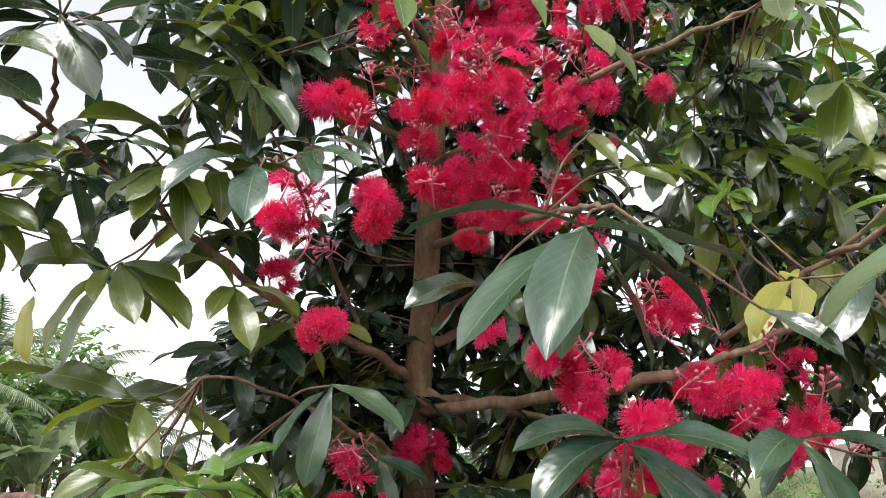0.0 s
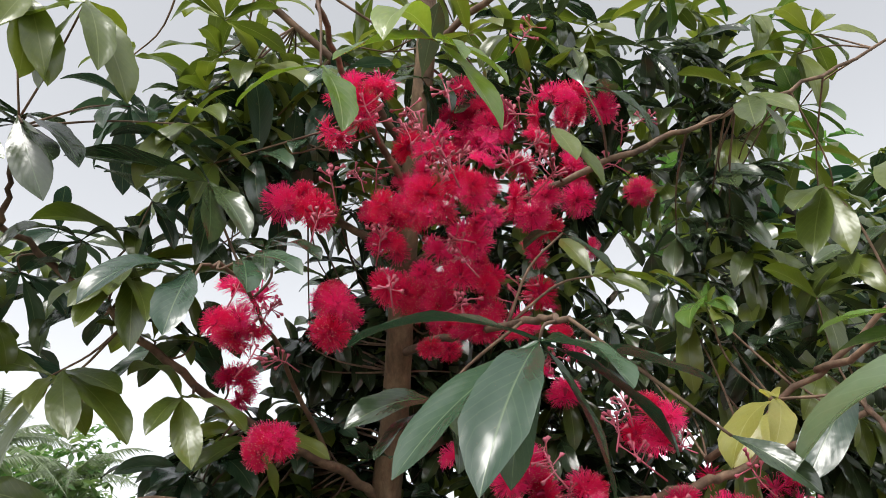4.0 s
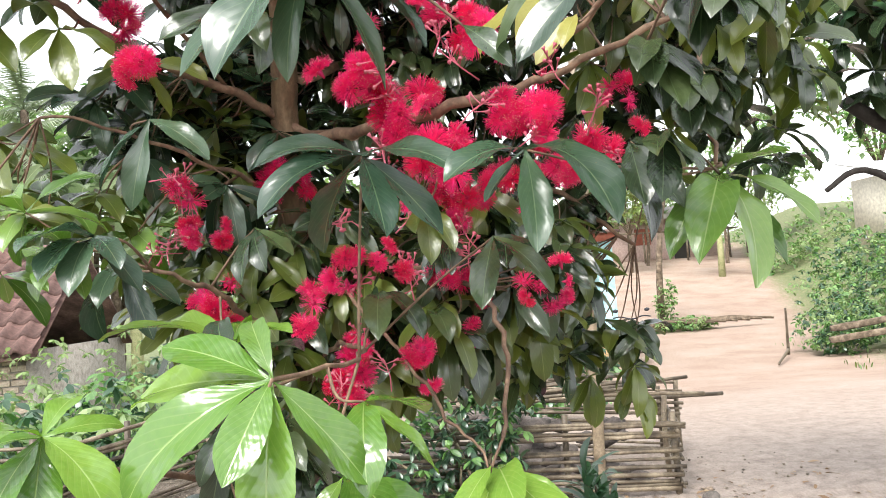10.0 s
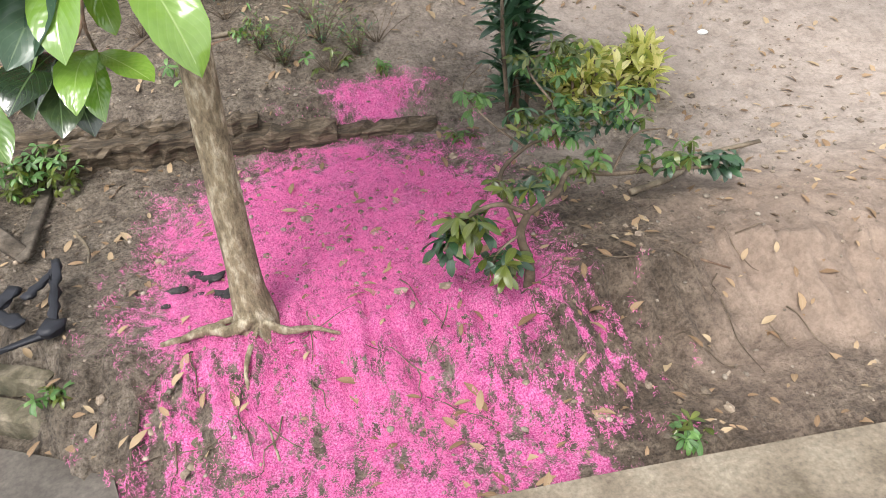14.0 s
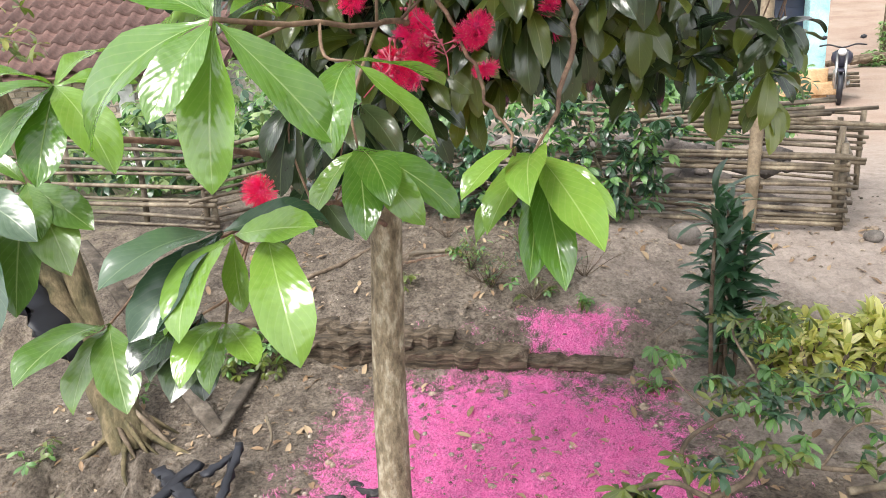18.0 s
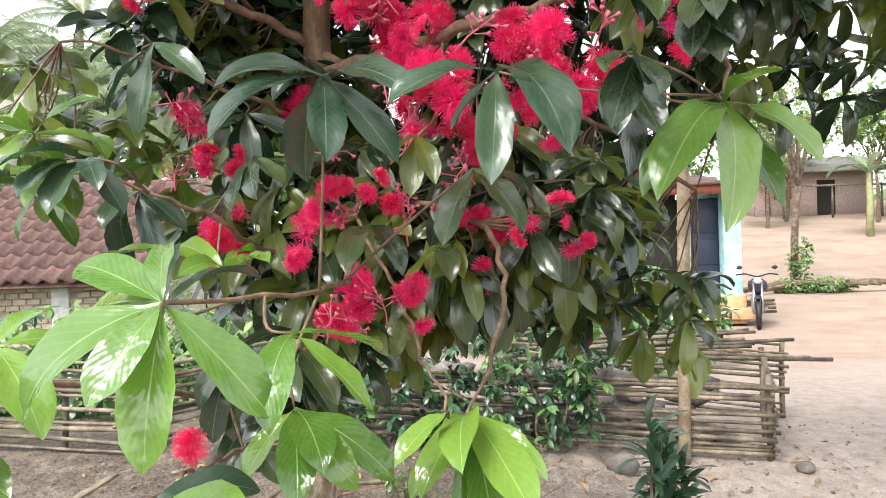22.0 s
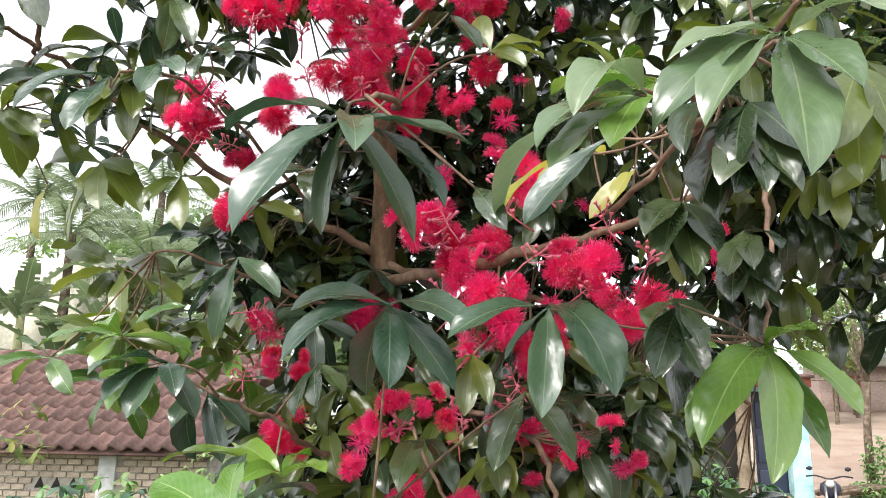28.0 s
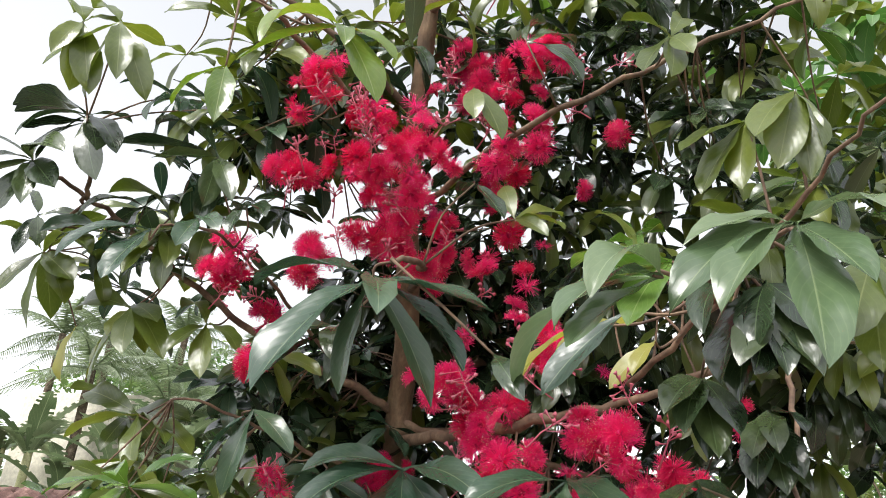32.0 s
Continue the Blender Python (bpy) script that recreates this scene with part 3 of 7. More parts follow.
part("trunk", tube_bm(trunk_run[:split + 1], trunk_r[:split + 1], 20, wobble=0.05, seed=3), BARK, tree, "straight grey-brown trunk with flaking bark")
part("leader", tube_bm(trunk_run[split - 1:], [q * 1.02 for q in trunk_r[split - 1:]], 18, wobble=0.05, seed=4), SHADEDBARK, tree, "dark reddish-brown upper stem")
BOUGHS = [
    ([(0.09, -0.12, 1.96), (0.25, -0.36, 1.93), (0.43, -0.55, 1.925), (0.56, -0.555, 1.955), (0.66, -0.56, 1.985), (0.86, -0.64, 2.06)], 0.0135),
    ([(0.12, -0.36, 2.45), (0.39, -0.6, 2.52), (0.56, -0.65, 2.58), (0.73, -0.67, 2.66), (0.92, -0.69, 2.74), (1.2, -0.72, 2.9)], 0.0078),
    ([(0.09, -0.13, 2.02), (-0.03, -0.22, 2.08), (-0.18, -0.3, 2.13), (-0.33, -0.39, 2.22), (-0.48, -0.46, 2.33), (-0.61, -0.53, 2.42), (-0.7, -0.61, 2.46)], 0.011),
    ([(-0.61, -0.53, 2.417), (-0.59, -0.58, 2.47), (-0.575, -0.65, 2.555)], 0.006),
    ([(-0.61, -0.53, 2.417), (-0.69, -0.47, 2.38), (-0.78, -0.403, 2.328)], 0.005),
    ([(0.08, -0.02, 1.42), (0.2, -0.4, 1.5), (0.24, -0.75, 1.5), (0.152, -1.1, 1.506)], 0.006),
    ([(0.09, -0.05, 1.52), (0.04, -0.36, 1.55), (-0.02, -0.52, 1.62), (-0.1, -0.58, 1.66)], 0.008),
    ([(0.09, -0.1, 1.85), (-0.02, -0.25, 1.88), (-0.18, -0.4, 1.94), (-0.32, -0.46, 1.97)], 0.006),
    ([(0.10, -0.08, 1.7), (0.28, -0.28, 1.66), (0.45, -0.45, 1.6), (0.5, -0.55, 1.48), (0.46, -0.68, 1.34)], 0.008),
    ([(0.12, -0.4, 2.6), (0.0, -0.65, 2.64), (-0.07, -0.85, 2.64), (-0.08, -0.98, 2.58)], 0.008),
    ([(0.12, -0.25, 2.3), (0.2, -0.5, 2.24), (0.24, -0.78, 2.14), (0.24, -0.95, 2.07)], 0.009),
    ([(0.61, -0.53, 2.00), (0.74, -0.7, 2.1), (0.84, -0.9, 2.2), (0.9, -1.05, 2.26)], 0.0065),
    ([(0.13, -0.42, 2.7), (-0.05, -0.55, 2.85), (-0.3, -0.65, 2.98), (-0.6, -0.75, 3.05)], 0.010),
    ([(0.16, -0.5, 2.95), (0.4, -0.7, 3.05), (0.6, -0.85, 3.2)], 0.009),
    ([(0.1, -0.15, 2.1), (0.3, 0.0, 2.2), (0.6, 0.15, 2.35), (1.0, 0.25, 2.5)], 0.013),
    ([(0.1, -0.13, 2.0), (0.4, -0.02, 1.95), (0.75, 0.05, 1.85), (1.0, 0.1, 1.68)], 0.012),
    ([(0.12, -0.36, 2.5), (-0.1, -0.25, 2.65), (-0.35, -0.2, 2.8)], 0.010),
    ([(0.74, -0.7, 2.1), (0.75, -0.9, 2.09), (0.735, -1.15, 2.02)], 0.006),
    ([(0.75, -0.9, 2.09), (0.68, -1.08, 1.99), (0.585, -1.22, 1.93)], 0.005),
    ([(0.2, -0.3, 1.62), (0.3, -0.5, 1.5), (0.36, -0.68, 1.4), (0.415, -0.825, 1.34)], 0.0045),
    ([(-0.03, -0.22, 2.08), (-0.12, -0.5, 2.2), (-0.17, -0.72, 2.23), (-0.21, -0.85, 2.18)], 0.005),
    ([(0.86, -0.64, 2.06), (0.83, -0.74, 1.9), (0.79, -0.84, 1.76), (0.77, -0.88, 1.725)], 0.005),
    ([(1.2, -1.05, 1.86), (1.0, -1.1, 1.9), (0.79, -1.11, 1.9)], 0.004),
    ([(0.03, 0.05, 1.1), (-0.2, -0.25, 1.25), (-0.38, -0.65, 1.36), (-0.42, -0.9, 1.42)], 0.009),
    ([(0.03, 0.05, 1.0), (0.0, -0.35, 1.16), (0.02, -0.65, 1.22), (0.05, -0.85, 1.25)], 0.007),
]
limb_points = [(Vector(p), r) for p, r in zip(trunk_run, trunk_r) if p.z > 1.3]
for k, (run, r) in enumerate(BOUGHS):
    pts = smooth_run(run, 6)
    jig = random.Random(k)
    pts = [p + Vector((jig.uniform(-1, 1), jig.uniform(-1, 1), jig.uniform(-1, 1))) * 0.006 for p in pts]
    rr = [r * (1 - 0.6 * i / len(pts)) for i in range(len(pts))]
    part("limb", tube_bm(pts, rr, 9, wobble=0.1, seed=k), TWIG, tree, "reddish-brown crooked limb")
    limb_points += list(zip(pts, rr))


def nearest_limb(at):
    below = [(p, r) for p, r in limb_points]
    return min(below, key=lambda q: (q[0] - at).length + 0.15 * max(0.0, q[0].y * -1 + at.y))


def twig_run(at):
    p, r = nearest_limb(at)
    mid = p.lerp(at, 0.55) + Vector((rng.uniform(-0.02, 0.02), rng.uniform(-0.02, 0.02), rng.uniform(-0.03, 0.02)))
    return smooth_run([p, mid, at], 4), r


def whorl(at, mat, leaves, sway=0.65, slim=1.0):
    at = Vector(at)
    run, r = twig_run(at)
    n = len(run)
    r0 = min(0.0026, r * 0.8)
    tw = part("twig", tube_bm(run, [r0 - (r0 - 0.0017) * i / n for i in range(n)], 6, wobble=0.08, seed=n), TWIG, tree)
    for az, el, length in leaves:
        k = rng.randrange(len(SHAPES))
        if el < -45:
            k = rng.choice((0, 3, 6))
        shape = SHAPES[k]
        if mat not in shape["mesh"]:
            me = bpy.data.meshes.new("leaf")
            shape["bm"].to_mesh(me)
            me.materials.append(mat)
            me.shade_smooth()
            shape["mesh"][mat] = me
        ob = part("leaf", shape["mesh"][mat], mat, tw)
        ob.matrix_basis = leaf_pose(shape, at, heading(az, el), length * 0.99, rng.uniform(-sway, sway), OPEN_SIDE) @ Matrix.Diagonal((slim, 1, 1, 1))


crown = Bulk()


def fill(at, spread, count, mats, size=0.17, leaves=6, hang=0.35, shapes=SHAPES, into=None, twigs=True, seed=1):
    """Whorls scattered through a part of the crown; each is a tuft of leaves round a drooping shoot."""
    r = random.Random(seed)
    bulk = into or crown
    tb = bmesh.new()
    for _ in range(count):
        while True:
            q = Vector((r.uniform(-1, 1), r.uniform(-1, 1), r.uniform(-1, 1)))
            if q.length < 1:
                break
        c = Vector(at) + Vector((q.x * spread[0], q.y * spread[1], q.z * spread[2]))
        mat = r.choice(mats)
        turn = r.uniform(0, 360)
        n = leaves + r.randrange(-1, 2)
        for k in range(n):
            el = r.gauss(-40 * hang - 10, 25)
            shape = r.choice(shapes)
            bulk.add(mat, shape["data"], leaf_pose(shape, c, heading(turn + 360 * k / n + r.uniform(-20, 20), el), size * r.uniform(0.7, 1.15), r.uniform(-0.6, 0.6), OPEN_SIDE if bulk is crown else None))
        if twigs:
            run, rr = twig_run(c)
            if (run[0] - c).length < 0.32:
                tube_bm(run, [0.0025 - 0.001 * i / len(run) for i in range(len(run))], 5, tb, 0.1, 1, False)
    if twigs and len(tb.verts):
        tagged(part("twig_tangle", tb, TWIG, tree), kind="stuff")
    else:
        tb.free()


def flower_meshes(seed, n=150, radius=0.034, spread=1.0):
    """A powder-puff flower: a cup with small petals, and a brush of fine threads tipped with pale anthers. Opens along +z."""
    r = random.Random(seed)
    cup = bmesh.new()
    rings = [(0.0, -0.02, 0.0018), (0.25, -0.014, 0.0035), (0.6, -0.006, 0.006), (1.0, 0.002, 0.0075)]
    tube_bm([(0, 0, z) for _, z, _ in rings], [q for *_, q in rings], 9, cup)
    for k in range(4):
        m = Matrix.Rotation(k * math.pi / 2 + r.uniform(-0.3, 0.3), 4, "Z") @ Matrix.Translation((0, 0.009, 0.001)) @ Matrix.Rotation(r.uniform(-0.2, 0.5), 4, "X")
        leaf_bm(0.014, 0.013, -0.9, 0.3, 0.0, k, 4, cup, m)
    th = bmesh.new()
    tips = []
    for _ in range(n):
        z = 1 - r.random() ** 0.8 * (1.0 + 0.35 * spread)
        a = r.uniform(0, 2 * math.pi)
        s = math.sqrt(max(0, 1 - z * z))
        d = Vector((s * math.cos(a), s * math.sin(a), z))
        ln = radius * r.uniform(0.72, 1.0)
        start = Vector((d.x, d.y, 0.0)) * 0.008
        bendy = Vector((r.uniform(-1, 1), r.uniform(-1, 1), r.uniform(-1, 1))) * 0.12 * ln
        mid, end = start + d * ln * 0.55 + bendy + Vector((0, 0, 0.2 * ln * (1 - z) * 0.5)), start + d * ln
        side = d.orthogonal().normalized() * 0.00042
        up = d.cross(side).normalized() * 0.00042
        for off in (side, up):
            v = [th.verts.new(p + o) for p in (start, mid, end) for o in (-off, off)]
            th.faces.new((v[0], v[1], v[3], v[2]))
            th.faces.new((v[2], v[3], v[5], v[4]))
        tips.append(end)
    for p in tips[::3]:
        q = 0.0012
        v = [th.verts.new(p + Vector(o) * q) for o in ((1, 0, 0), (-0.5, 0.87, 0), (-0.5, -0.87, 0), (0, 0, 1.3))]
        for f in ((0, 1, 3), (1, 2, 3), (2, 0, 3), (2, 1, 0)):
            th.faces.new([v[i] for i in f]).material_index = 1
    brush = link_mesh("stamen_brush", th, STAMEN, False)
    brush.materials.append(ANTHER)
    return link_mesh("flower", cup, PETAL), brush


PUFFS = [flower_meshes(s, 350, rad, sp) for s, (rad, sp) in enumerate([(0.034, 1.0), (0.036, 1.3), (0.032, 0.7), (0.037, 1.5), (0.030, 0.4)])]
OLD = [flower_meshes(20 + s, 80, rad, 1.2) for s, rad in enumerate((0.025, 0.03))]


def clusters(rows):
    for at, spread, count, spent in rows:
        for _ in range(round(count * (1.8 if at[2] > 2.1 else 1.55))):
            while True:
                q = Vector((rng.uniform(-1, 1), rng.uniform(-1, 1), rng.uniform(-1, 1)))
                if q.length < 1:
                    break
            p = Vector(at) + Vector((q.x, q.y * 0.8, q.z * 1.1)) * (spread * 1.3 + 0.006)
            cup, brush = rng.choice(OLD) if rng.random() < spent else rng.choice(PUFFS)
            out = (q * 0.8 + Vector((rng.uniform(-0.6, 0.6), rng.uniform(-1.2, 0.1), rng.uniform(-0.6, 0.6)))).normalized()
            fl = part("flower", cup, PETAL, tree)
            fl.matrix_basis = Matrix.Translation(p) @ out.to_track_quat("Z", "Y").to_matrix().to_4x4() @ Matrix.Rotation(rng.uniform(0, 6), 4, "Z") @ Matrix.Scale(rng.uniform(0.5, 0.8) if p.z < 1.78 else rng.uniform(0.62, 1.0), 4)
            part("stamen_brush", brush, STAMEN, fl)


def spent_head(seed):
    """A stalk with short side stalks, each ending in the open ring of a cup that has dropped its threads."""
    r = random.Random(seed)
    bm = tube_bm([(0, 0, -0.05), (0.004, 0, -0.02), (0, 0, 0.012)], [0.0014, 0.0013, 0.0011], 5)
    for k in range(9):
        d = Vector((r.uniform(-1, 1), r.uniform(-1, 1), r.uniform(-0.3, 1.1))).normalized()
        foot = Vector((0, 0, r.uniform(-0.02, 0.012)))
        end = foot + d * r.uniform(0.012, 0.026)
        tube_bm([foot, foot.lerp(end, 0.6), end, end + d * 0.005, end + d * 0.007, end + d * 0.005], [0.0008, 0.0008, 0.0014, 0.0036, 0.0042, 0.0026], 7, bm, cap=False)
    return link_mesh("spent_flower_head", bm, CALYX)


SPENT = [spent_head(s) for s in range(4)]


def spent_heads(rows):
    for at, spread, count in rows:
        for _ in range(count):
            p = Vector(at) + Vector((rng.gauss(0, 1), rng.gauss(0, 0.6), rng.gauss(0, 1))) * spread
            head = part("spent_flower_head", rng.choice(SPENT), CALYX, tree)
            head.matrix_basis = Matrix.Translation(p) @ Euler((rng.uniform(-0.4, 1.6), rng.uniform(-0.8, 0.8), rng.uniform(0, 6))).to_matrix().to_4x4() @ Matrix.Scale(rng.uniform(0.8, 1.2), 4)


# near whorls: place, kind of leaf, and each leaf's heading, rise and length
# the whorls that hang nearest
whorl((0.211, -0.932, 2.046), SKYGREY, [(-68, 6, 0.245), (-137, -52, 0.262), (160, -36, 0.180), (105, -20, 0.205), (94, -44, 0.203), (-49, -72, 0.176), (55, -58, 0.208), (-85, -42, 0.239)], 0.25)
whorl((0.262, -0.840, 1.787), SKYGREY, [(-91, -4, 0.153), (-108, -30, 0.176), (127, -17, 0.170), (115, -48, 0.170), (-22, -33, 0.228), (168, -49, 0.170)], 0.3)
whorl((0.492, -0.866, 1.778), SKYGREY, [(155, -37, 0.216), (-171, -64, 0.170), (-76, -48, 0.095), (-125, -19, 0.170)], 0.3)
whorl((0.456, -0.760, 1.665), LEAF, [(-156, -47, 0.150), (140, -42, 0.140), (60, -30, 0.120)], 0.3)
whorl((0.281, -0.621, 1.595), LEAF, [(-175, -28, 0.161), (136, -44, 0.123)], 0.3)
whorl((0.771, -0.878, 1.724), MATURING, [(-122, -41, 0.185), (-144, -32, 0.244), (-163, -44, 0.236), (159, -55, 0.170), (154, -32, 0.170), (178, 0, 0.170)], 0.3, 0.75)
whorl((0.735, -1.160, 2.016), SKYGLARE, [(-122, -38, 0.230), (-139, -41, 0.233), (-164, -51, 0.270), (178, -41, 0.201), (-121, -22, 0.170), (166, -22, 0.170)], 0.3, 0.72)
whorl((0.583, -1.227, 1.925), SKYGLARE, [(-133, -32, 0.170), (-150, -26, 0.170), (-135, -38, 0.170), (-35, -14, 0.266)], 0.3, 0.8)
whorl((0.151, -1.103, 1.508), YOUNG, [(-87, -38, 0.196), (-152, -45, 0.123), (-162, -78, 0.165), (63, -51, 0.166), (-62, 16, 0.147), (-44, -6, 0.272)], 0.3, 1.2)
whorl((0.154, -1.112, 1.511), MATURING, [(-19, 30, 0.117)], 0.3)
whorl((0.243, -0.964, 1.459), YOUNG, [(34, -15, 0.159), (68, -48, 0.142), (-179, -42, 0.139)], 0.3, 1.2)
whorl((0.207, -0.837, 1.343), YOUNG, [(-132, -48, 0.111), (165, -40, 0.152), (115, -44, 0.142), (85, -38, 0.168), (150, -23, 0.140)], 0.3, 1.2)
whorl((0.443, -0.712, 1.302), YOUNG, [(-174, -48, 0.203), (166, -48, 0.216), (160, -19, 0.249), (-178, -6, 0.215), (129, -29, 0.153), (-156, -25, 0.183), (-119, -48, 0.160)], 0.3, 0.82)
whorl((0.415, -0.829, 1.335), YOUNG, [(-142, -26, 0.117)], 0.3)
whorl((0.100, -0.926, 2.535), YOUNGOL, [(93, -38, 0.140), (102, -64, 0.205), (-145, -42, 0.201), (-116, -38, 0.208), (151, -54, 0.120)], 0.3)
whorl((-0.061, -0.999, 2.395), YOUNGOL, [(148, -68, 0.157), (-70, -21, 0.122)], 0.3)
whorl((-0.105, -0.544, 1.929), SKYGREY, [(-83, -52, 0.153), (-65, -73, 0.166), (115, -36, 0.150)], 0.3)
whorl((-0.201, -0.419, 1.681), SKYGREY, [(117, -66, 0.159), (-28, -40, 0.235), (112, -35, 0.150), (-177, -32, 0.150)], 0.3)
whorl((-0.158, -0.809, 2.211), SKYGREY, [(167, -47, 0.130), (131, -28, 0.130)], 0.3)
whorl((-0.213, -0.856, 2.166), SKYGREY, [(-178, -55, 0.160), (-129, -35, 0.160)], 0.3)
whorl((0.569, -0.984, 1.978), SKYGREY, [(-97, -47, 0.160)], 0.3)
whorl((0.642, -0.690, 2.037), YELLOW, [(-88, -47, 0.115), (-140, -47, 0.105)], 0.3)
# low shoots over the old logs
whorl((-0.147, -0.931, 1.447), YOUNG, [(-162, -1, 0.133), (-173, -34, 0.144), (167, -46, 0.151), (122, -41, 0.156), (52, -2, 0.099), (7, 19, 0.113), (-110, -23, 0.113)], 0.3, 1.2)
whorl((-0.209, -0.937, 1.326), MATURING, [(141, -27, 0.118), (130, -39, 0.159), (160, -46, 0.190), (114, -21, 0.139), (-78, 34, 0.071)], 0.3, 1.15)
whorl((-0.233, -1.011, 1.329), SKYGREY, [(111, -21, 0.132), (140, -48, 0.193), (163, -35, 0.136), (144, -26, 0.110)], 0.3, 1.15)
whorl((0.091, -1.026, 1.281), SKYGREY, [(-146, -10, 0.152), (-158, -29, 0.163), (-162, -35, 0.153), (52, -6, 0.130)], 0.3, 1.2)
whorl((0.107, -1.033, 1.279), YOUNG, [(-171, -34, 0.145), (157, -72, 0.088), (112, 9, 0.127), (-109, -48, 0.156)], 0.3, 1.25)
whorl((0.140, -1.015, 1.273), YOUNG, [(150, -42, 0.170)], 0.3, 1.2)
whorl((0.091, -1.050, 1.180), YOUNG, [(-175, -16, 0.109), (175, -34, 0.092), (139, -10, 0.101)], 0.3, 1.2)
whorl((0.043, -1.012, 1.175), LEAF, [(-174, -17, 0.118), (175, -26, 0.129), (-165, -12, 0.124), (160, -40, 0.113)], 0.3, 1.3)
whorl((-0.086, -1.004, 1.159), MATURING, [(-165, -8, 0.142), (180, -36, 0.123), (145, -29, 0.141)], 0.3, 1.25)
whorl((-0.167, -0.665, 1.715), SKYGREY, [(-158, -12, 0.157), (-164, -29, 0.150), (-179, -42, 0.145), (112, -49, 0.126), (142, -30, 0.121)], 0.3, 1.1)
whorl((-0.218, -0.629, 1.695), MATURING, [(178, 8, 0.127), (-174, -6, 0.132), (-180, -29, 0.134), (143, -51, 0.102)], 0.3, 1.1)
# the whorls round them
whorl((0.084, -0.950, 1.494), LEAF, [(-16, 31, 0.148), (33, 9, 0.150)])
whorl((0.366, -0.641, 1.732), OLIVE, [(-176, -52, 0.131), (157, -44, 0.122), (-164, -28, 0.112)])
whorl((0.842, -1.076, 2.022), OLIVE, [(-147, -68, 0.173), (-138, -51, 0.173), (-175, -61, 0.149)])
whorl((0.608, -1.130, 1.985), MATURING, [(-130, -27, 0.182), (-38, 7, 0.135), (-145, -46, 0.150), (-50, 13, 0.149)])
whorl((0.631, -0.609, 2.240), OLIVE, [(-65, 50, 0.137), (37, 41, 0.127), (-168, -20, 0.102), (-151, -27, 0.116)])
whorl((0.739, -0.962, 1.984), LEAF, [(-158, -46, 0.149), (155, -48, 0.140), (180, -49, 0.139), (-152, -40, 0.153)])
whorl((0.678, -0.885, 1.921), LEAF, [(-147, -39, 0.145), (-167, -59, 0.143), (175, -41, 0.119)])
whorl((0.779, -0.802, 1.899), LEAF, [(-175, -49, 0.120), (-150, -40, 0.133), (168, -27, 0.108)])
whorl((0.648, -0.862, 1.782), LEAF, [(-167, -48, 0.143), (159, -50, 0.145), (40, -7, 0.179), (-177, -71, 0.160)])
whorl((0.669, -0.913, 1.912), LEAF, [(-158, -40, 0.147), (-177, -52, 0.153), (-150, -30, 0.150), (168, -43, 0.137)])
whorl((0.780, -0.793, 1.894), LEAF, [(-170, -35, 0.126), (173, -48, 0.137), (-153, -48, 0.157), (-173, -54, 0.152)])
whorl((0.323, -0.776, 2.505), OLIVE, [(120, -64, 0.159), (168, -62, 0.127)])
whorl((0.418, -0.722, 2.656), LEAF, [(46, 27, 0.157), (97, -45, 0.159), (29, 55, 0.135)])
whorl((0.330, -0.740, 2.317), LEAF, [(126, -53, 0.123), (-26, 11, 0.097)])
whorl((0.400, -0.666, 2.280), OLIVE, [(125, -25, 0.127), (135, -36, 0.113), (-28, 60, 0.120), (43, 23, 0.142)])
whorl((0.399, -0.984, 1.917), LEAF, [(145, -44, 0.108)])
whorl((-0.573, -0.656, 2.558), LEAF, [(-84, 14, 0.236), (-121, -37, 0.154), (-134, -65, 0.162), (17, 25, 0.131), (109, -43, 0.198), (101, -65, 0.202)])
whorl((-0.462, -0.779, 2.711), OLIVE, [(-93, -38, 0.186), (-71, -78, 0.194), (71, -63, 0.214), (16, 16, 0.133), (-66, 36, 0.184), (120, -69, 0.197)])
whorl((-0.376, -0.530, 2.341), OLIVE, [(-84, 26, 0.225), (-137, -49, 0.152), (175, -42, 0.126), (31, 20, 0.152), (-6, 61, 0.148), (140, -77, 0.176)])
whorl((-0.253, -0.624, 2.460), LEAF, [(-100, 3, 0.234), (-141, -26, 0.150), (158, -69, 0.166), (122, -55, 0.172), (-81, 30, 0.222), (174, -81, 0.181)])
whorl((-0.526, -0.373, 2.198), OLIVE, [(-59, -53, 0.207), (172, -49, 0.131), (121, -48, 0.170), (102, -41, 0.197), (-66, 7, 0.219)])
whorl((-0.628, -0.416, 2.137), YELLOW, [(139, -80, 0.142)])
whorl((-0.749, -0.500, 2.385), LEAF, [(126, -55, 0.124), (178, -74, 0.123), (49, 12, 0.115), (-69, 43, 0.144)])
whorl((-0.279, -0.468, 2.129), OLIVE, [(-164, -44, 0.135), (-54, 25, 0.158), (122, -30, 0.163), (146, -62, 0.157)])
whorl((0.062, -0.517, 1.726), LEAF, [(-168, -53, 0.131), (138, -29, 0.126), (45, -25, 0.164), (161, -45, 0.121)])
whorl((-0.446, -0.370, 1.947), OLIVE, [(-111, -24, 0.159), (-69, 18, 0.217), (145, -54, 0.162), (106, -27, 0.200), (124, -26, 0.169)])
whorl((-0.486, -0.435, 2.184), OLIVE, [(-66, -63, 0.206), (145, -55, 0.174), (113, -43, 0.211), (126, -25, 0.173)])
whorl((-0.393, -0.518, 2.331), OLIVE, [(175, -42, 0.131), (64, 28, 0.164), (-128, -43, 0.151), (141, -48, 0.174), (-151, -59, 0.155)])
whorl((-0.143, -0.664, 2.311), LEAF, [(-34, 22, 0.135), (137, -28, 0.152), (171, -53, 0.122), (35, 34, 0.113)])
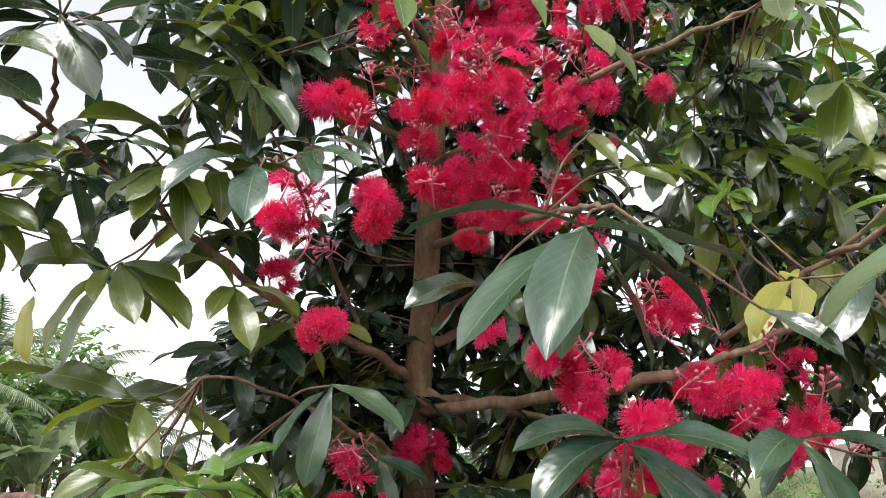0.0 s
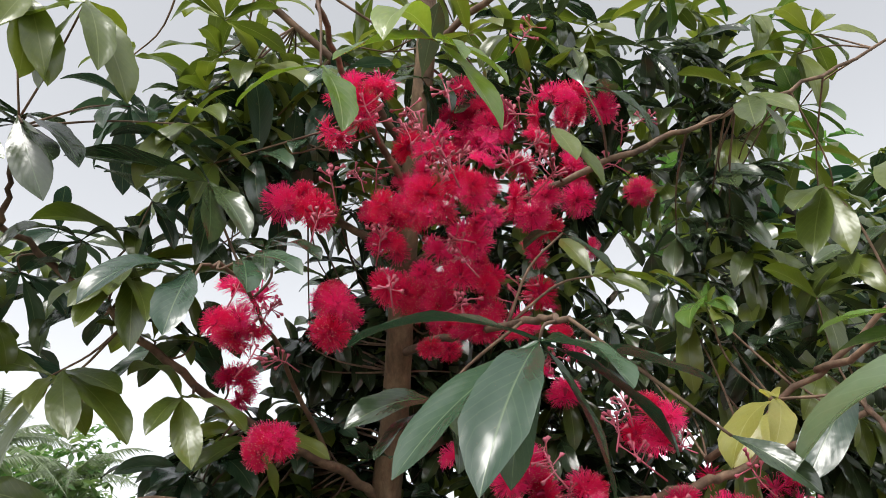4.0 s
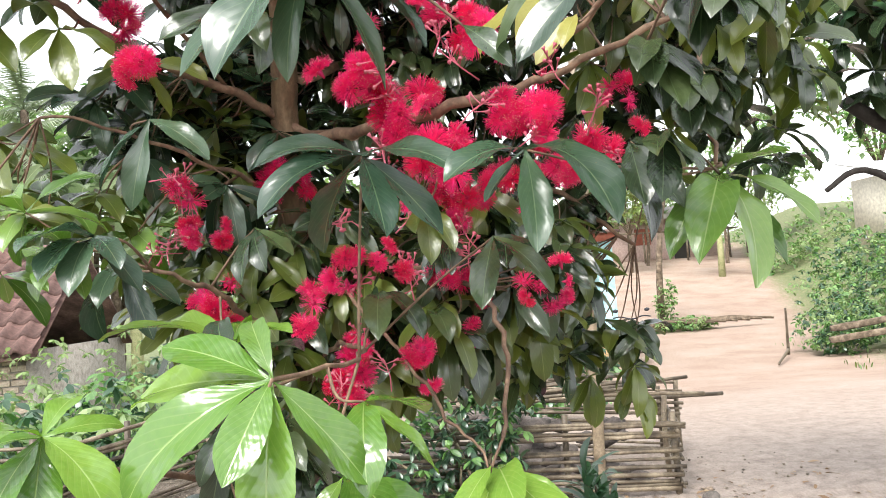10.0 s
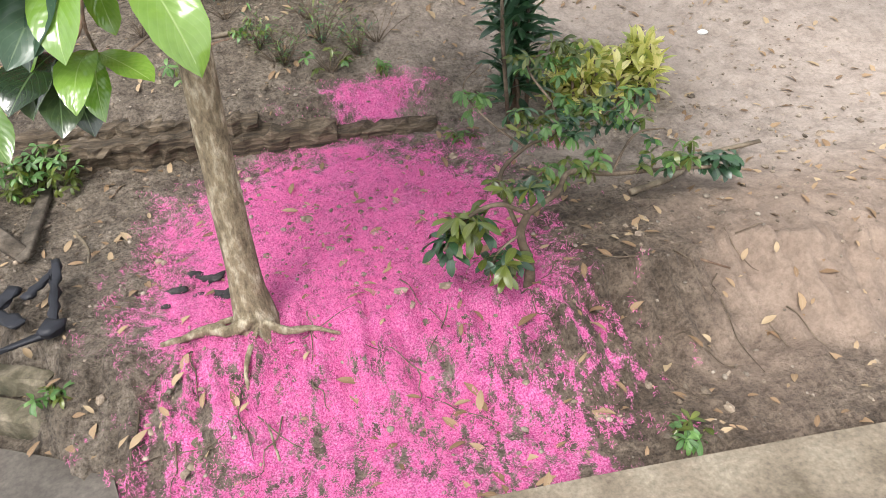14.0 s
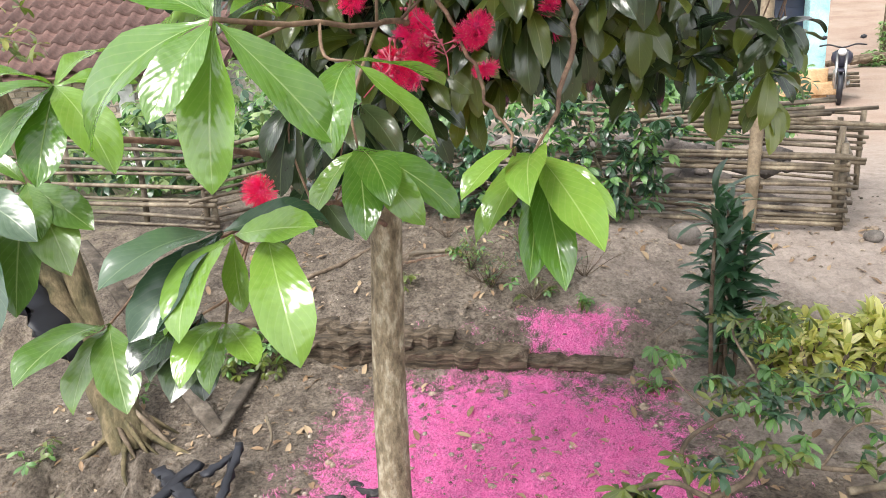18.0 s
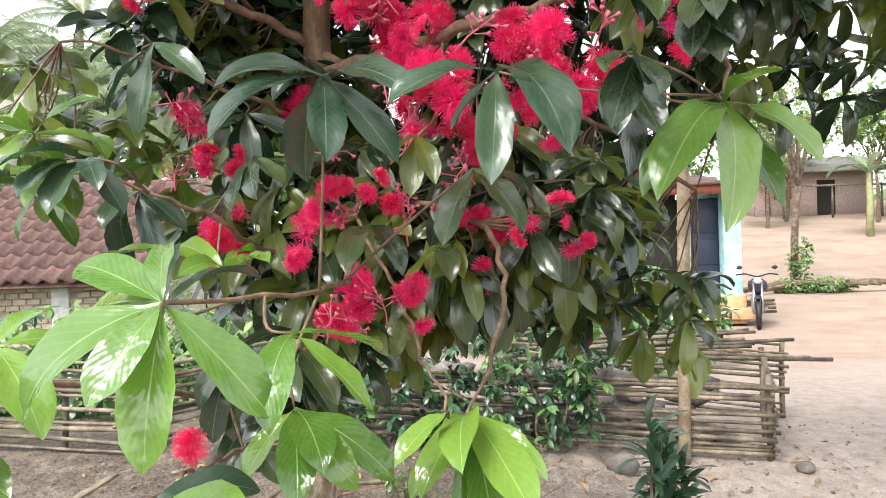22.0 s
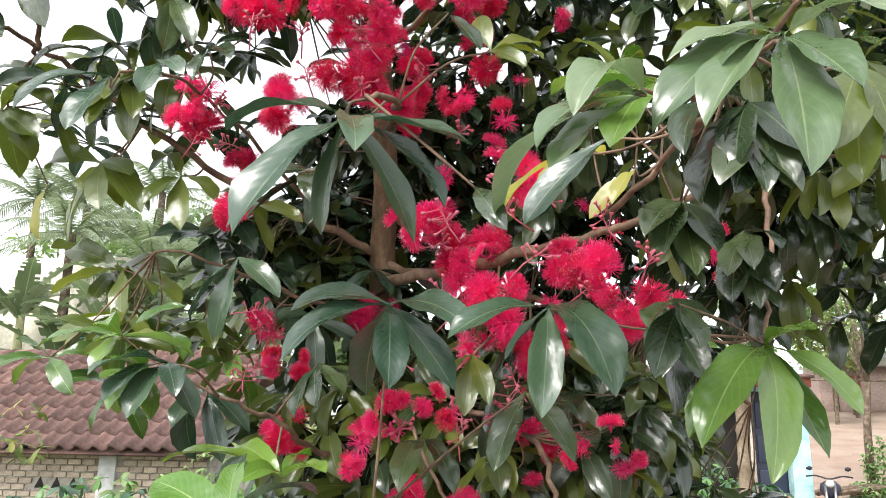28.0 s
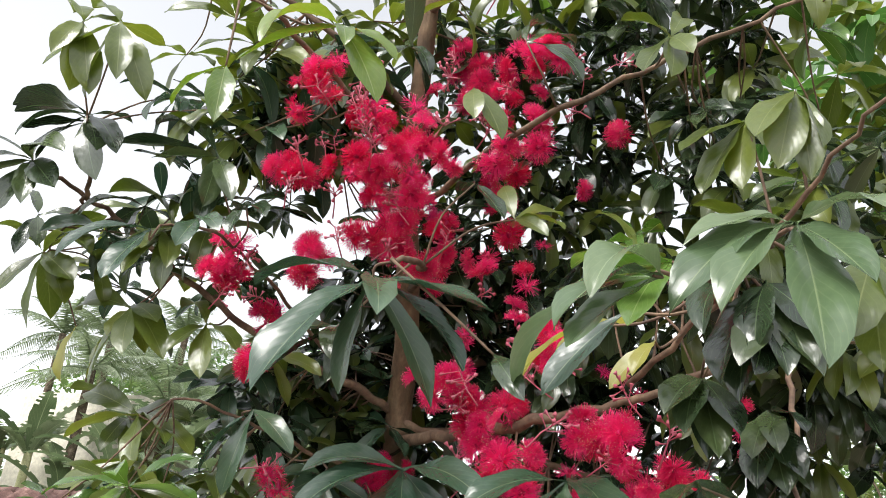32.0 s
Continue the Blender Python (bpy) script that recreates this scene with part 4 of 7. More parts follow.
whorl((0.116, -0.756, 2.030), LEAF, [(-114, -22, 0.157), (-123, -41, 0.148), (173, -58, 0.137), (165, -45, 0.125)])
whorl((0.540, -0.873, 1.997), YELLOW, [(-111, -40, 0.156), (-133, -44, 0.120), (27, 18, 0.100)])
whorl((-0.704, -0.620, 2.464), LEAF, [(-143, -46, 0.135), (-143, -75, 0.160), (134, -60, 0.168), (118, -36, 0.203), (123, -14, 0.207), (-173, -5, 0.124), (-145, -34, 0.129)])
whorl((-0.780, -0.409, 2.330), OLIVE, [(-160, 2, 0.144), (93, -66, 0.194), (-26, -69, 0.191), (107, -48, 0.205), (115, -31, 0.216), (114, -12, 0.221), (99, 28, 0.189), (-140, -61, 0.147), (-19, 39, 0.130)])
whorl((-0.570, -0.649, 2.545), LEAF, [(-91, 10, 0.202), (-120, -24, 0.134), (-113, -46, 0.143), (125, -47, 0.167)])
whorl((0.647, -0.981, 1.763), LEAF, [(-153, -20, 0.120), (-171, -29, 0.109), (-152, -44, 0.136), (178, -35, 0.110)])
whorl((0.755, -0.956, 2.034), LEAF, [(-132, -55, 0.201), (-131, -65, 0.198), (-135, -36, 0.189), (170, -60, 0.172), (159, -48, 0.148), (-153, -50, 0.170)])
whorl((0.628, -0.611, 2.257), MATURING, [(-40, 49, 0.142), (-178, -34, 0.109), (36, 31, 0.137), (-135, -33, 0.159), (-162, -47, 0.130)])
whorl((-0.353, -0.372, 1.790), MATURING, [(-161, -23, 0.133), (177, -23, 0.121), (-26, 40, 0.140), (21, 28, 0.137), (130, -20, 0.162), (-163, -78, 0.170)])
whorl((-0.556, -0.232, 1.970), OLIVE, [(-78, 20, 0.230), (174, -45, 0.140), (133, -49, 0.179), (124, -24, 0.180), (110, -5, 0.218)])
whorl((0.024, -0.573, 1.521), YOUNG, [(-98, 7, 0.220), (-52, 18, 0.168), (7, 16, 0.123), (-166, 0, 0.131), (136, 7, 0.163)])
whorl((0.684, -0.810, 2.579), OLIVE, [(-141, -54, 0.171), (-166, -64, 0.159), (25, 51, 0.149), (-50, 45, 0.151), (166, -52, 0.134)])
whorl((0.861, -0.866, 2.407), OLIVE, [(-133, -65, 0.200), (-166, -80, 0.189), (-131, -48, 0.188), (177, -67, 0.160)])
whorl((0.807, -0.770, 2.418), OLIVE, [(-110, -59, 0.195), (-144, -72, 0.172), (-117, -35, 0.177), (-178, -52, 0.130)])
whorl((-0.558, -0.774, 2.723), OLIVE, [(174, -66, 0.152), (92, -70, 0.217), (113, -79, 0.206), (14, 35, 0.121), (-53, 39, 0.186)])
# flowers, cluster by cluster: middle, spread, how many, share of spent ones
clusters([  # top of the crown
    ((0.144, -0.722, 2.401), 0.085, 14, 0.15), ((0.161, -0.583, 2.290), 0.08, 16, 0.1),
    ((0.059, -0.493, 2.452), 0.04, 5, 0.2), ((0.371, -0.542, 2.563), 0.07, 8, 0.2),
    ((0.270, -0.420, 2.800), 0.07, 8, 0.2), ((0.447, -0.589, 2.700), 0.06, 6, 0.2),
    ((-0.174, -0.626, 2.208), 0.035, 5, 0.2), ((-0.033, -0.571, 2.239), 0.035, 5, 0.1),
    ((-0.210, -0.332, 2.198), 0.015, 2, 0.3), ((-0.118, -0.554, 2.020), 0.022, 3, 0),
    ((-0.093, -0.603, 2.435), 0.04, 4, 0.3), ((-0.001, -0.742, 2.546), 0.05, 5, 0.3),
])
clusters([  # lower half of the crown
    ((0.618, -0.483, 2.596), 0.005, 1, 0), ((0.273, -0.554, 1.967), 0.03, 4, 0),
    ((0.348, -0.524, 1.946), 0.06, 6, 0.3), ((0.526, -0.600, 1.895), 0.03, 3, 0),
    ((0.479, -0.642, 2.015), 0.035, 4, 0.5), ((0.632, -0.637, 1.849), 0.055, 9, 0.3),
    ((0.800, -0.447, 1.966), 0.02, 3, 0.2), ((0.390, -0.600, 1.845), 0.05, 6, 0.3),
    ((0.481, -0.387, 1.787), 0.05, 5, 0.5), ((-0.056, -0.370, 1.734), 0.03, 5, 0.4),
    ((-0.037, -0.407, 1.602), 0.035, 5, 0.3), ((0.135, -0.551, 1.583), 0.03, 3, 0.4),
])
clusters([  # lowest shoots
    ((0.228, -0.435, 1.489), 0.045, 4, 0.2), ((0.331, -0.571, 1.463), 0.03, 4, 0.2),
    ((0.202, -0.519, 1.447), 0.035, 4, 0.2), ((0.454, -0.400, 1.625), 0.05, 5, 0.3),
    ((0.261, -0.629, 1.650), 0.05, 5, 0.3), ((0.561, -0.652, 1.587), 0.03, 3, 0.3),
    ((0.642, -0.400, 1.557), 0.02, 2, 0.2), ((-0.079, -0.474, 1.805), 0.02, 3, 1),
    ((-0.000, -0.670, 1.265), 0.01, 1, 0), ((0.096, -0.169, 1.862), 0.04, 4, 0),
])
clusters([((0.42, -0.42, 1.94), 0.24, 14, 0.35), ((0.3, -0.4, 2.5), 0.2, 12, 0.2), ((0.3, -0.3, 1.68), 0.2, 5, 0.5), ((0.66, -0.45, 1.82), 0.14, 6, 0.3)])
spent_heads([
    ((0.16, -0.78, 2.44), 0.06, 9), ((0.3, -0.66, 2.5), 0.09, 8), ((0.02, -0.68, 2.42), 0.05, 5), ((0.15, -0.66, 2.27), 0.05, 6),
    ((-0.14, -0.66, 2.2), 0.06, 5), ((0.42, -0.62, 1.92), 0.1, 10), ((0.62, -0.68, 1.86), 0.07, 6), ((0.3, -0.62, 1.66), 0.1, 8),
    ((-0.06, -0.48, 1.74), 0.05, 5), ((0.25, -0.55, 1.47), 0.08, 7), ((0.45, -0.6, 2.7), 0.08, 5)])


# deeper parts of the crown
DARK = [LEAF, LEAF, LEAF, OLIVE]
fill((-0.38, -0.25, 2.45), (0.36, 0.28, 0.3), 24, [SKYGREY, OLIVE, LEAF], 0.14, seed=11)
fill((-0.15, -0.2, 1.98), (0.3, 0.26, 0.22), 11, [SKYGREY, OLIVE], 0.14, seed=12)
fill((-0.05, -0.4, 2.95), (0.45, 0.3, 0.35), 46, [LEAF, OLIVE], 0.14, seed=13)
fill((0.3, 0.15, 2.4), (0.48, 0.35, 0.6), 120, DARK, 0.14, seed=14)
fill((0.4, 0.0, 2.95), (0.42, 0.3, 0.4), 80, DARK, 0.14, seed=22)
fill((0.95, -0.3, 2.4), (0.4, 0.35, 0.42), 90, DARK, 0.14, hang=0.7, seed=15)
fill((1.2, 0.0, 2.1), (0.3, 0.3, 0.3), 60, DARK, 0.15, hang=0.7, seed=23)
fill((0.75, 0.2, 2.02), (0.38, 0.3, 0.3), 60, [LEAF], 0.14, hang=0.8, seed=16)
fill((0.45, -0.05, 1.66), (0.4, 0.25, 0.2), 50, [LEAF, OLIVE, OLIVE], 0.13, hang=0.9, seed=17)
fill((0.95, 0.15, 1.36), (0.12, 0.12, 0.13), 9, [OLIVE, LEAF], 0.13, hang=1.0, seed=18)
fill((-0.3, -0.4, 1.75), (0.25, 0.2, 0.15), 9, [OLIVE, OLIVE, MATURING], 0.13, seed=19)
fill((-0.05, -0.3, 1.3), (0.15, 0.2, 0.16), 7, [LEAF], 0.16, hang=0.9, seed=20)
fill((0.8, -0.4, 3.05), (0.5, 0.35, 0.3), 24, [MATURING, OLIVE], 0.15, hang=0.6, seed=21)
fill((-0.25, -0.5, 2.75), (0.28, 0.2, 0.22), 20, [SKYGREY, OLIVE], 0.15, seed=24)
fill((-0.12, -0.1, 2.05), (0.22, 0.2, 0.16), 14, [SKYGREY, LEAF], 0.13, seed=28)
fill((0.7, -0.25, 3.1), (0.4, 0.3, 0.3), 60, DARK, 0.14, hang=0.6, seed=25)
fill((0.7, 0.2, 1.52), (0.2, 0.12, 0.22), 28, [LEAF, OLIVE], 0.13, hang=0.9, seed=26)
fill((0.66, 0.25, 1.6), (0.3, 0.15, 0.2), 30, [LEAF, OLIVE], 0.13, hang=0.9, seed=27)
fill((0.38, 0.05, 2.3), (0.3, 0.16, 0.22), 60, DARK, 0.14, hang=0.5, seed=29)
fill((0.3, 0.15, 1.8), (0.36, 0.14, 0.16), 46, [LEAF, LEAF, OLIVE], 0.13, hang=0.7, seed=30)
fill((-0.1, 0.15, 2.06), (0.28, 0.12, 0.15), 18, [SKYGREY, LEAF], 0.13, seed=31)
fill((0.22, -0.12, 1.5), (0.3, 0.16, 0.2), 40, [LEAF, OLIVE], 0.13, hang=0.8, seed=32)
fill((-0.12, -0.05, 1.62), (0.22, 0.16, 0.16), 22, [LEAF, OLIVE], 0.13, hang=0.7, seed=33)
fill((0.55, -0.2, 1.64), (0.26, 0.14, 0.2), 36, [LEAF, LEAF, OLIVE], 0.14, hang=0.9, seed=34)
fill((-0.1, -0.05, 1.95), (0.2, 0.12, 0.16), 20, [LEAF, OLIVE], 0.13, hang=0.6, seed=36)
fill((0.5, -0.32, 1.62), (0.2, 0.12, 0.14), 22, [LEAF, OLIVE], 0.14, hang=0.9, seed=38)
fill((0.12, -0.2, 1.66), (0.24, 0.12, 0.14), 22, [LEAF, OLIVE], 0.13, hang=0.8, seed=39)
fill((-0.12, 0.0, 2.16), (0.2, 0.1, 0.14), 26, [LEAF, OLIVE], 0.13, hang=0.6, seed=40)
fill((0.2, -0.1, 2.45), (0.2, 0.1, 0.24), 34, [LEAF], 0.13, hang=0.5, seed=41)
fill((-0.16, 0.0, 2.1), (0.24, 0.1, 0.13), 34, [LEAF], 0.13, hang=0.6, seed=42)
fill((-0.2, -0.28, 2.85), (0.26, 0.12, 0.18), 26, [LEAF, OLIVE], 0.14, hang=0.5, seed=43)
fill((0.05, -0.05, 2.35), (0.22, 0.1, 0.16), 26, [LEAF], 0.13, hang=0.6, seed=44)
crown.finish("foliage", tree, "dense glossy green foliage")


# ---- round the foot of the tree ----
def lump_bm(size, seed, at=(0, 0, 0), cuts=2, rough=0.25, bm=None):
    """A rounded, uneven stone or clod."""
    bm = bm or bmesh.new()
    made = bmesh.ops.create_icosphere(bm, subdivisions=cuts, radius=1.0)
    r = random.Random(seed)
    off = Vector((r.uniform(0, 50), r.uniform(0, 50), r.uniform(0, 50)))
    for v in made["verts"]:
        k = 1 + rough * noise.noise(v.co * 1.4 + off) + 0.3 * rough * noise.noise(v.co * 4 + off)
        v.co = Vector((v.co.x * size[0] * k, v.co.y * size[1] * k, v.co.z * size[2] * k)) + Vector(at)
    return bm


def rough_beam_bm(a, c, w, h, seed, n=14, ragged=0.12):
    """A worn timber or block between two points, with chipped edges."""
    a, c = Vector(a), Vector(c)
    bm = bmesh.new()
    r = random.Random(seed)
    way = (c - a).normalized()
    side = way.cross(Vector((0, 0, 1))).normalized()
    up = side.cross(way)
    prof = [(-1, -0.75), (-0.8, -1), (0.8, -1), (1, -0.75), (1, 0.7), (0.75, 1), (-0.7, 1), (-1, 0.72)]
    rings = []
    for i in range(n + 1):
        p = a.lerp(c, i / n)
        k = 1 - 0.18 * (i in (0, n))
        rings.append([bm.verts.new(p + side * x * w / 2 * k * (1 + ragged * r.uniform(-1, 1)) + up * z * h / 2 * k * (1 + ragged * r.uniform(-1, 1))) for x, z in prof])
    for q, s in zip(rings, rings[1:]):
        for k in range(8):
            bm.faces.new((q[k], q[(k + 1) % 8], s[(k + 1) % 8], s[k]))
    bm.faces.new(list(reversed(rings[0])))
    bm.faces.new(rings[-1])
    bmesh.ops.recalc_face_normals(bm, faces=bm.faces)
    return bm


def lone(name, bm, mat, label, category, group="", smooth=True):
    return tagged(new(name, link_mesh(name, bm, mat, smooth)), label, category, group)


LOGWOOD = rough_mat("rotten_log", (0.015, 0.011, 0.006), (0.075, 0.054, 0.034), (0.22, 0.17, 0.12), 9.0, 0.95, 1.0, 0.02, (0.5, 3, 6), 22.0)
lone("old_log", rough_beam_bm((0.06, 1.17, 0.075), (0.78, 1.13, 0.065), 0.09, 0.085, 8, 24, 0.3), LOGWOOD, "low end of a rotten log sunk in the earth", "log", "retaining logs", False)
lone("old_log", rough_beam_bm((-0.99, 1.22, 0.130), (0.34, 1.15, 0.07), 0.12, 0.14, 1, 34, 0.3), LOGWOOD, "weathered log holding back the earth step", "log", "retaining logs", False)
lone("split_log", rough_beam_bm((-1.01, 1.30, 0.205), (0.02, 1.22, 0.170), 0.15, 0.085, 2, 30, 0.3), LOGWOOD, "split grey log lying on top of another log", "log", "retaining logs", False)
lone("split_log", rough_beam_bm((-1.00, 1.20, 0.190), (-0.16, 1.18, 0.170), 0.16, 0.045, 6, 26, 0.3), LOGWOOD, "thin split slab wedged between the old logs", "log", "retaining logs", False)
lone("kerb_block", rough_beam_bm((-1.02, 0.19, -0.11), (-0.66, 0.04, -0.12), 0.07, 0.085, 3, 16, 0.1), CONCRETE, "mossy broken concrete kerb block on the earth", "kerb", "kerb blocks", False)
lone("kerb_block", rough_beam_bm((-1.05, 0.11, -0.18), (-0.15, -0.31, -0.2), 0.075, 0.12, 4, 30, 0.13), CONCRETE, "long mossy concrete kerb block half sunk in mud", "kerb", "kerb blocks", False)
lone("kerb_block", rough_beam_bm((-1.62, 0.54, -0.15), (-1.1, 0.17, -0.18), 0.085, 0.15, 5, 18, 0.13), CONCRETE, "mossy concrete kerb block with grass on it", "kerb", "kerb blocks", False)
for k, (run, r) in enumerate([
        ([(0.0, -0.02, 0.05), (-0.08, -0.03, 0.02), (-0.15, 0.005, 0.012), (-0.22, -0.01, 0.008), (-0.3, 0.0, -0.01)], 0.026),
        ([(-0.02, 0.0, 0.03), (-0.1, 0.04, 0.008), (-0.17, 0.035, -0.004)], 0.014),
        ([(0.0, -0.02, 0.04), (0.08, -0.05, 0.0), (0.16, -0.04, -0.018), (0.24, -0.05, -0.05)], 0.016),
        ([(0.0, -0.05, 0.03), (-0.05, -0.16, -0.06), (0.0, -0.3, -0.17), (0.03, -0.42, -0.22)], 0.009)]):
    pts = smooth_run(run, 5)
    part("root", tube_bm(pts, [r * (1 - 0.7 * i / len(pts)) for i in range(len(pts))], 8, wobble=0.2, seed=k), BARK, tree, "exposed root on the washed-out bank")

BLACK = plain_mat("black_rubber", (0.012, 0.013, 0.02), 0.55, 0.0, 0.4)
strap = thing("rubber_scrap", (-0.78, 0.25, -0.01), "crossed scraps of black rubber lying on the ground", "scrap")
for k, (a, c, w) in enumerate([((-0.17, 0.1, 0.05), (0.04, -0.08, 0.05), 0.05), ((-0.12, -0.14, 0.03), (-0.02, 0.12, 0.07), 0.045), ((0.1, 0.2, 0.1), (0.14, -0.1, 0.03), 0.03), ((-0.1, -0.2, 0.02), (0.16, -0.11, 0.03), 0.022), ((0.02, 0.05, 0.06), (0.11, 0.17, 0.08), 0.035)]):
    part("rubber_strip", rough_beam_bm(a, c, w, 0.014, k + 9, 10, 0.5), BLACK, strap)
part("rubber_lump", lump_bm((0.05, 0.04, 0.025), 31, (0.14, -0.12, 0.04), 2, 0.6), BLACK, strap)

OLDPLANK = rough_mat("old_plank", (0.03, 0.024, 0.018), (0.085, 0.068, 0.052), (0.18, 0.15, 0.12), 14.0, 0.95, 0.8, 0.01, (1, 1, 1), 60.0)
MOSSY = rough_mat("mossy_dead_bark", (0.035, 0.034, 0.014), (0.11, 0.09, 0.045), (0.25, 0.19, 0.11), 14.0, 0.95, 1.0, 0.015, (1, 1, 0.5), 60.0)
lone("leaning_plank", rough_beam_bm((-0.84, 0.62, 0.02), (-1.62, 1.2, 0.56), 0.07, 0.025, 11, 10, 0.06), OLDPLANK, "grey weathered plank leaning on the stump", "plank", "loose timber")
lone("leaning_plank", rough_beam_bm((-1.02, 0.86, 0.03), (-1.85, 1.45, 0.58), 0.06, 0.02, 12, 10, 0.06), OLDPLANK, "grey weathered plank leaning on the stump", "plank", "loose timber")
lone("short_board", rough_beam_bm((-0.85, 0.6, 0.03), (-0.87, 1.1, 0.06), 0.05, 0.025, 13, 8, 0.08), OLDPLANK, "short brown board lying on the earth", "board", "loose timber")
lone("broken_board", rough_beam_bm((-1.5, 1.2, 0.42), (-1.25, 1.45, 0.56), 0.05, 0.015, 14, 6, 0.08), BAMBOO, "pale broken board end", "board", "loose timber")

stump = thing("dead_tree", (-1.33, 0.72, -0.02), "old leaning dead tree with a few sprouts", "dead tree")
SAWN = rough_mat("sawn_wood", (0.3, 0.12, 0.06), (0.45, 0.2, 0.11), (0.6, 0.33, 0.2), 12.0, 0.9, 0.9, 0.01, (1, 1, 0.3))
run = smooth_run([(0.1, -0.12, 0.0), (0.0, -0.02, 0.3), (-0.1, 0.04, 0.75), (-0.16, -0.02, 1.2), (-0.2, -0.1, 1.6)], 5)
part("limb", tube_bm(run, [0.05 - 0.02 * (i / len(run)) for i in range(len(run))], 12, wobble=0.14, seed=8), MOSSY, stump, "bare dead limb")
run = smooth_run([(0.14, -0.14, -0.02), (0.03, -0.05, 0.2), (-0.14, 0.0, 0.5), (-0.36, 0.04, 0.85), (-0.62, 0.05, 1.2)], 6)
part("trunk", tube_bm(run, [0.09 - 0.03 * (i / len(run)) for i in range(len(run))], 16, wobble=0.16, seed=8), MOSSY, stump, "mossy leaning trunk")
for k, (dx, dy, rad) in enumerate([(0.26, -0.05, 0.02), (0.05, -0.16, 0.016), (-0.16, -0.1, 0.015)]):
    pts = smooth_run([(0.1, -0.1, 0.14), (0.12 + dx * 0.45, -0.12 + dy * 0.45, 0.05), (0.14 + dx, -0.14 + dy, 0.0), (0.16 + dx * 1.35, -0.14 + dy * 1.3, -0.03)], 4)
    part("root", tube_bm(pts, [rad * (1 - 0.75 * i / len(pts)) for i in range(len(pts))], 8, wobble=0.25, seed=40 + k), MOSSY, stump)
jig = random.Random(17)
for k in range(14):
    a, top = jig.uniform(-0.8, 2.4), jig.uniform(0.08, 0.2)
    foot = Vector((0.13 + 0.11 * math.cos(a - 1.2) + jig.uniform(0, 0.12), -0.14 + 0.1 * math.sin(a - 1.2), 0.0))
    tip = Vector((0.04 + 0.05 * math.cos(a - 1.2), -0.06 + 0.05 * math.sin(a - 1.2), top))
    part("splinter", tube_bm([foot, foot.lerp(tip, 0.5) + Vector((0.012, -0.012, 0)), tip], [0.004, 0.011, 0.004], 6, wobble=0.4, seed=60 + k), MOSSY if k % 3 else DEADWOOD, stump)
sprout = Bulk()
fill((-1.2, 0.25, 1.55), (0.14, 0.12, 0.12), 14, [OLIVE, YELLOW, OLIVE], 0.06, 4, 0.1, SMALL, sprout, False, 41)
sprout.finish("sprout", stump, "small yellowish sprouts")
for o in bpy.data.objects:
    if o.name.startswith("sprout"):
        o.location = (1.15, -0.4, 0.03)
sapling = thing("broken_tree", (-0.79, -0.72, -0.283), "brown tree with a splintered broken limb", "tree")
run = smooth_run([(0, 0, 0), (-0.1, 0.0, 0.9), (-0.18, -0.02, 1.7), (-0.24, -0.03, 2.4), (-0.28, 0.0, 3.1)], 5)
part("trunk", tube_bm(run, [0.055 - 0.02 * (i / len(run)) for i in range(len(run))], 12, wobble=0.06, seed=8), BARK, sapling)
run = smooth_run([(-0.24, -0.02, 2.5), (-0.12, 0.02, 2.46), (-0.02, 0.06, 2.39), (0.05, 0.1, 2.31), (0.075, 0.11, 2.26)], 5)
part("limb", tube_bm(run, [0.042 - 0.012 * (i / len(run)) for i in range(len(run))], 12, wobble=0.05, seed=9), BARK, sapling, "rough brown limb broken off short")
jig = random.Random(23)
for k in range(15):
    a, rad = 0.42 * k, 0.026 * (0.35 + 0.65 * (k % 3) / 2)
    foot = Vector((0.066 + rad * math.cos(a), 0.108 + rad * math.sin(a), 2.285))
    tip = foot + Vector((0.012 + jig.uniform(-0.006, 0.006), jig.uniform(-0.004, 0.006), -jig.uniform(0.03, 0.075)))
    part("splinter", tube_bm([foot, foot.lerp(tip, 0.6), tip], [0.0085, 0.007, 0.0012], 5, wobble=0.35, seed=80 + k), SAWN, sapling, "raw split reddish wood")
lone("plastic_sheet", rough_beam_bm((-1.72, 0.62, 0.95), (-1.36, 0.6, 0.36), 0.17, 0.03, 21, 18, 0.55), BLACK, "torn black plastic sheet hung on the dead tree", "sheet")


def strand(name, run, r, mat, label, category="stick", group="fallen sticks"):
    pts = smooth_run(run, 4)
    return lone(name, tube_bm(pts, [r * (1 - 0.4 * i / len(pts)) for i in range(len(pts))], 7, wobble=0.15, seed=len(pts)), mat, label, category, group)


strand("fallen_stick", [(-0.8, 1.55, 0.33), (-0.6, 1.72, 0.37), (-0.44, 1.93, 0.42)], 0.014, DEADWOOD, "crooked brown stick on the soil")
strand("fallen_stick", [(-0.28, 1.78, 0.39), (-0.05, 1.82, 0.4), (0.16, 1.88, 0.41)], 0.016, BAMBOO, "thin bamboo piece lying on the soil")
strand("fallen_stick", [(-0.3, 1.72, 0.36), (0.0, 1.8, 0.385), (0.2, 1.82, 0.39)], 0.01, TWIG, "thin brown stick lying on the soil")
strand("fallen_stick", [(1.36, 0.36, 0.03), (1.55, 0.41, 0.035), (1.72, 0.52, 0.04), (1.97, 0.53, 0.06)], 0.014, BAMBOO, "pale crooked stick lying on the earth")
strand("fallen_stick", [(1.2, 0.02, 0.015), (1.36, -0.04, 0.01), (1.5, -0.12, -0.02)], 0.006, TWIG, "thin fallen twig on the earth")
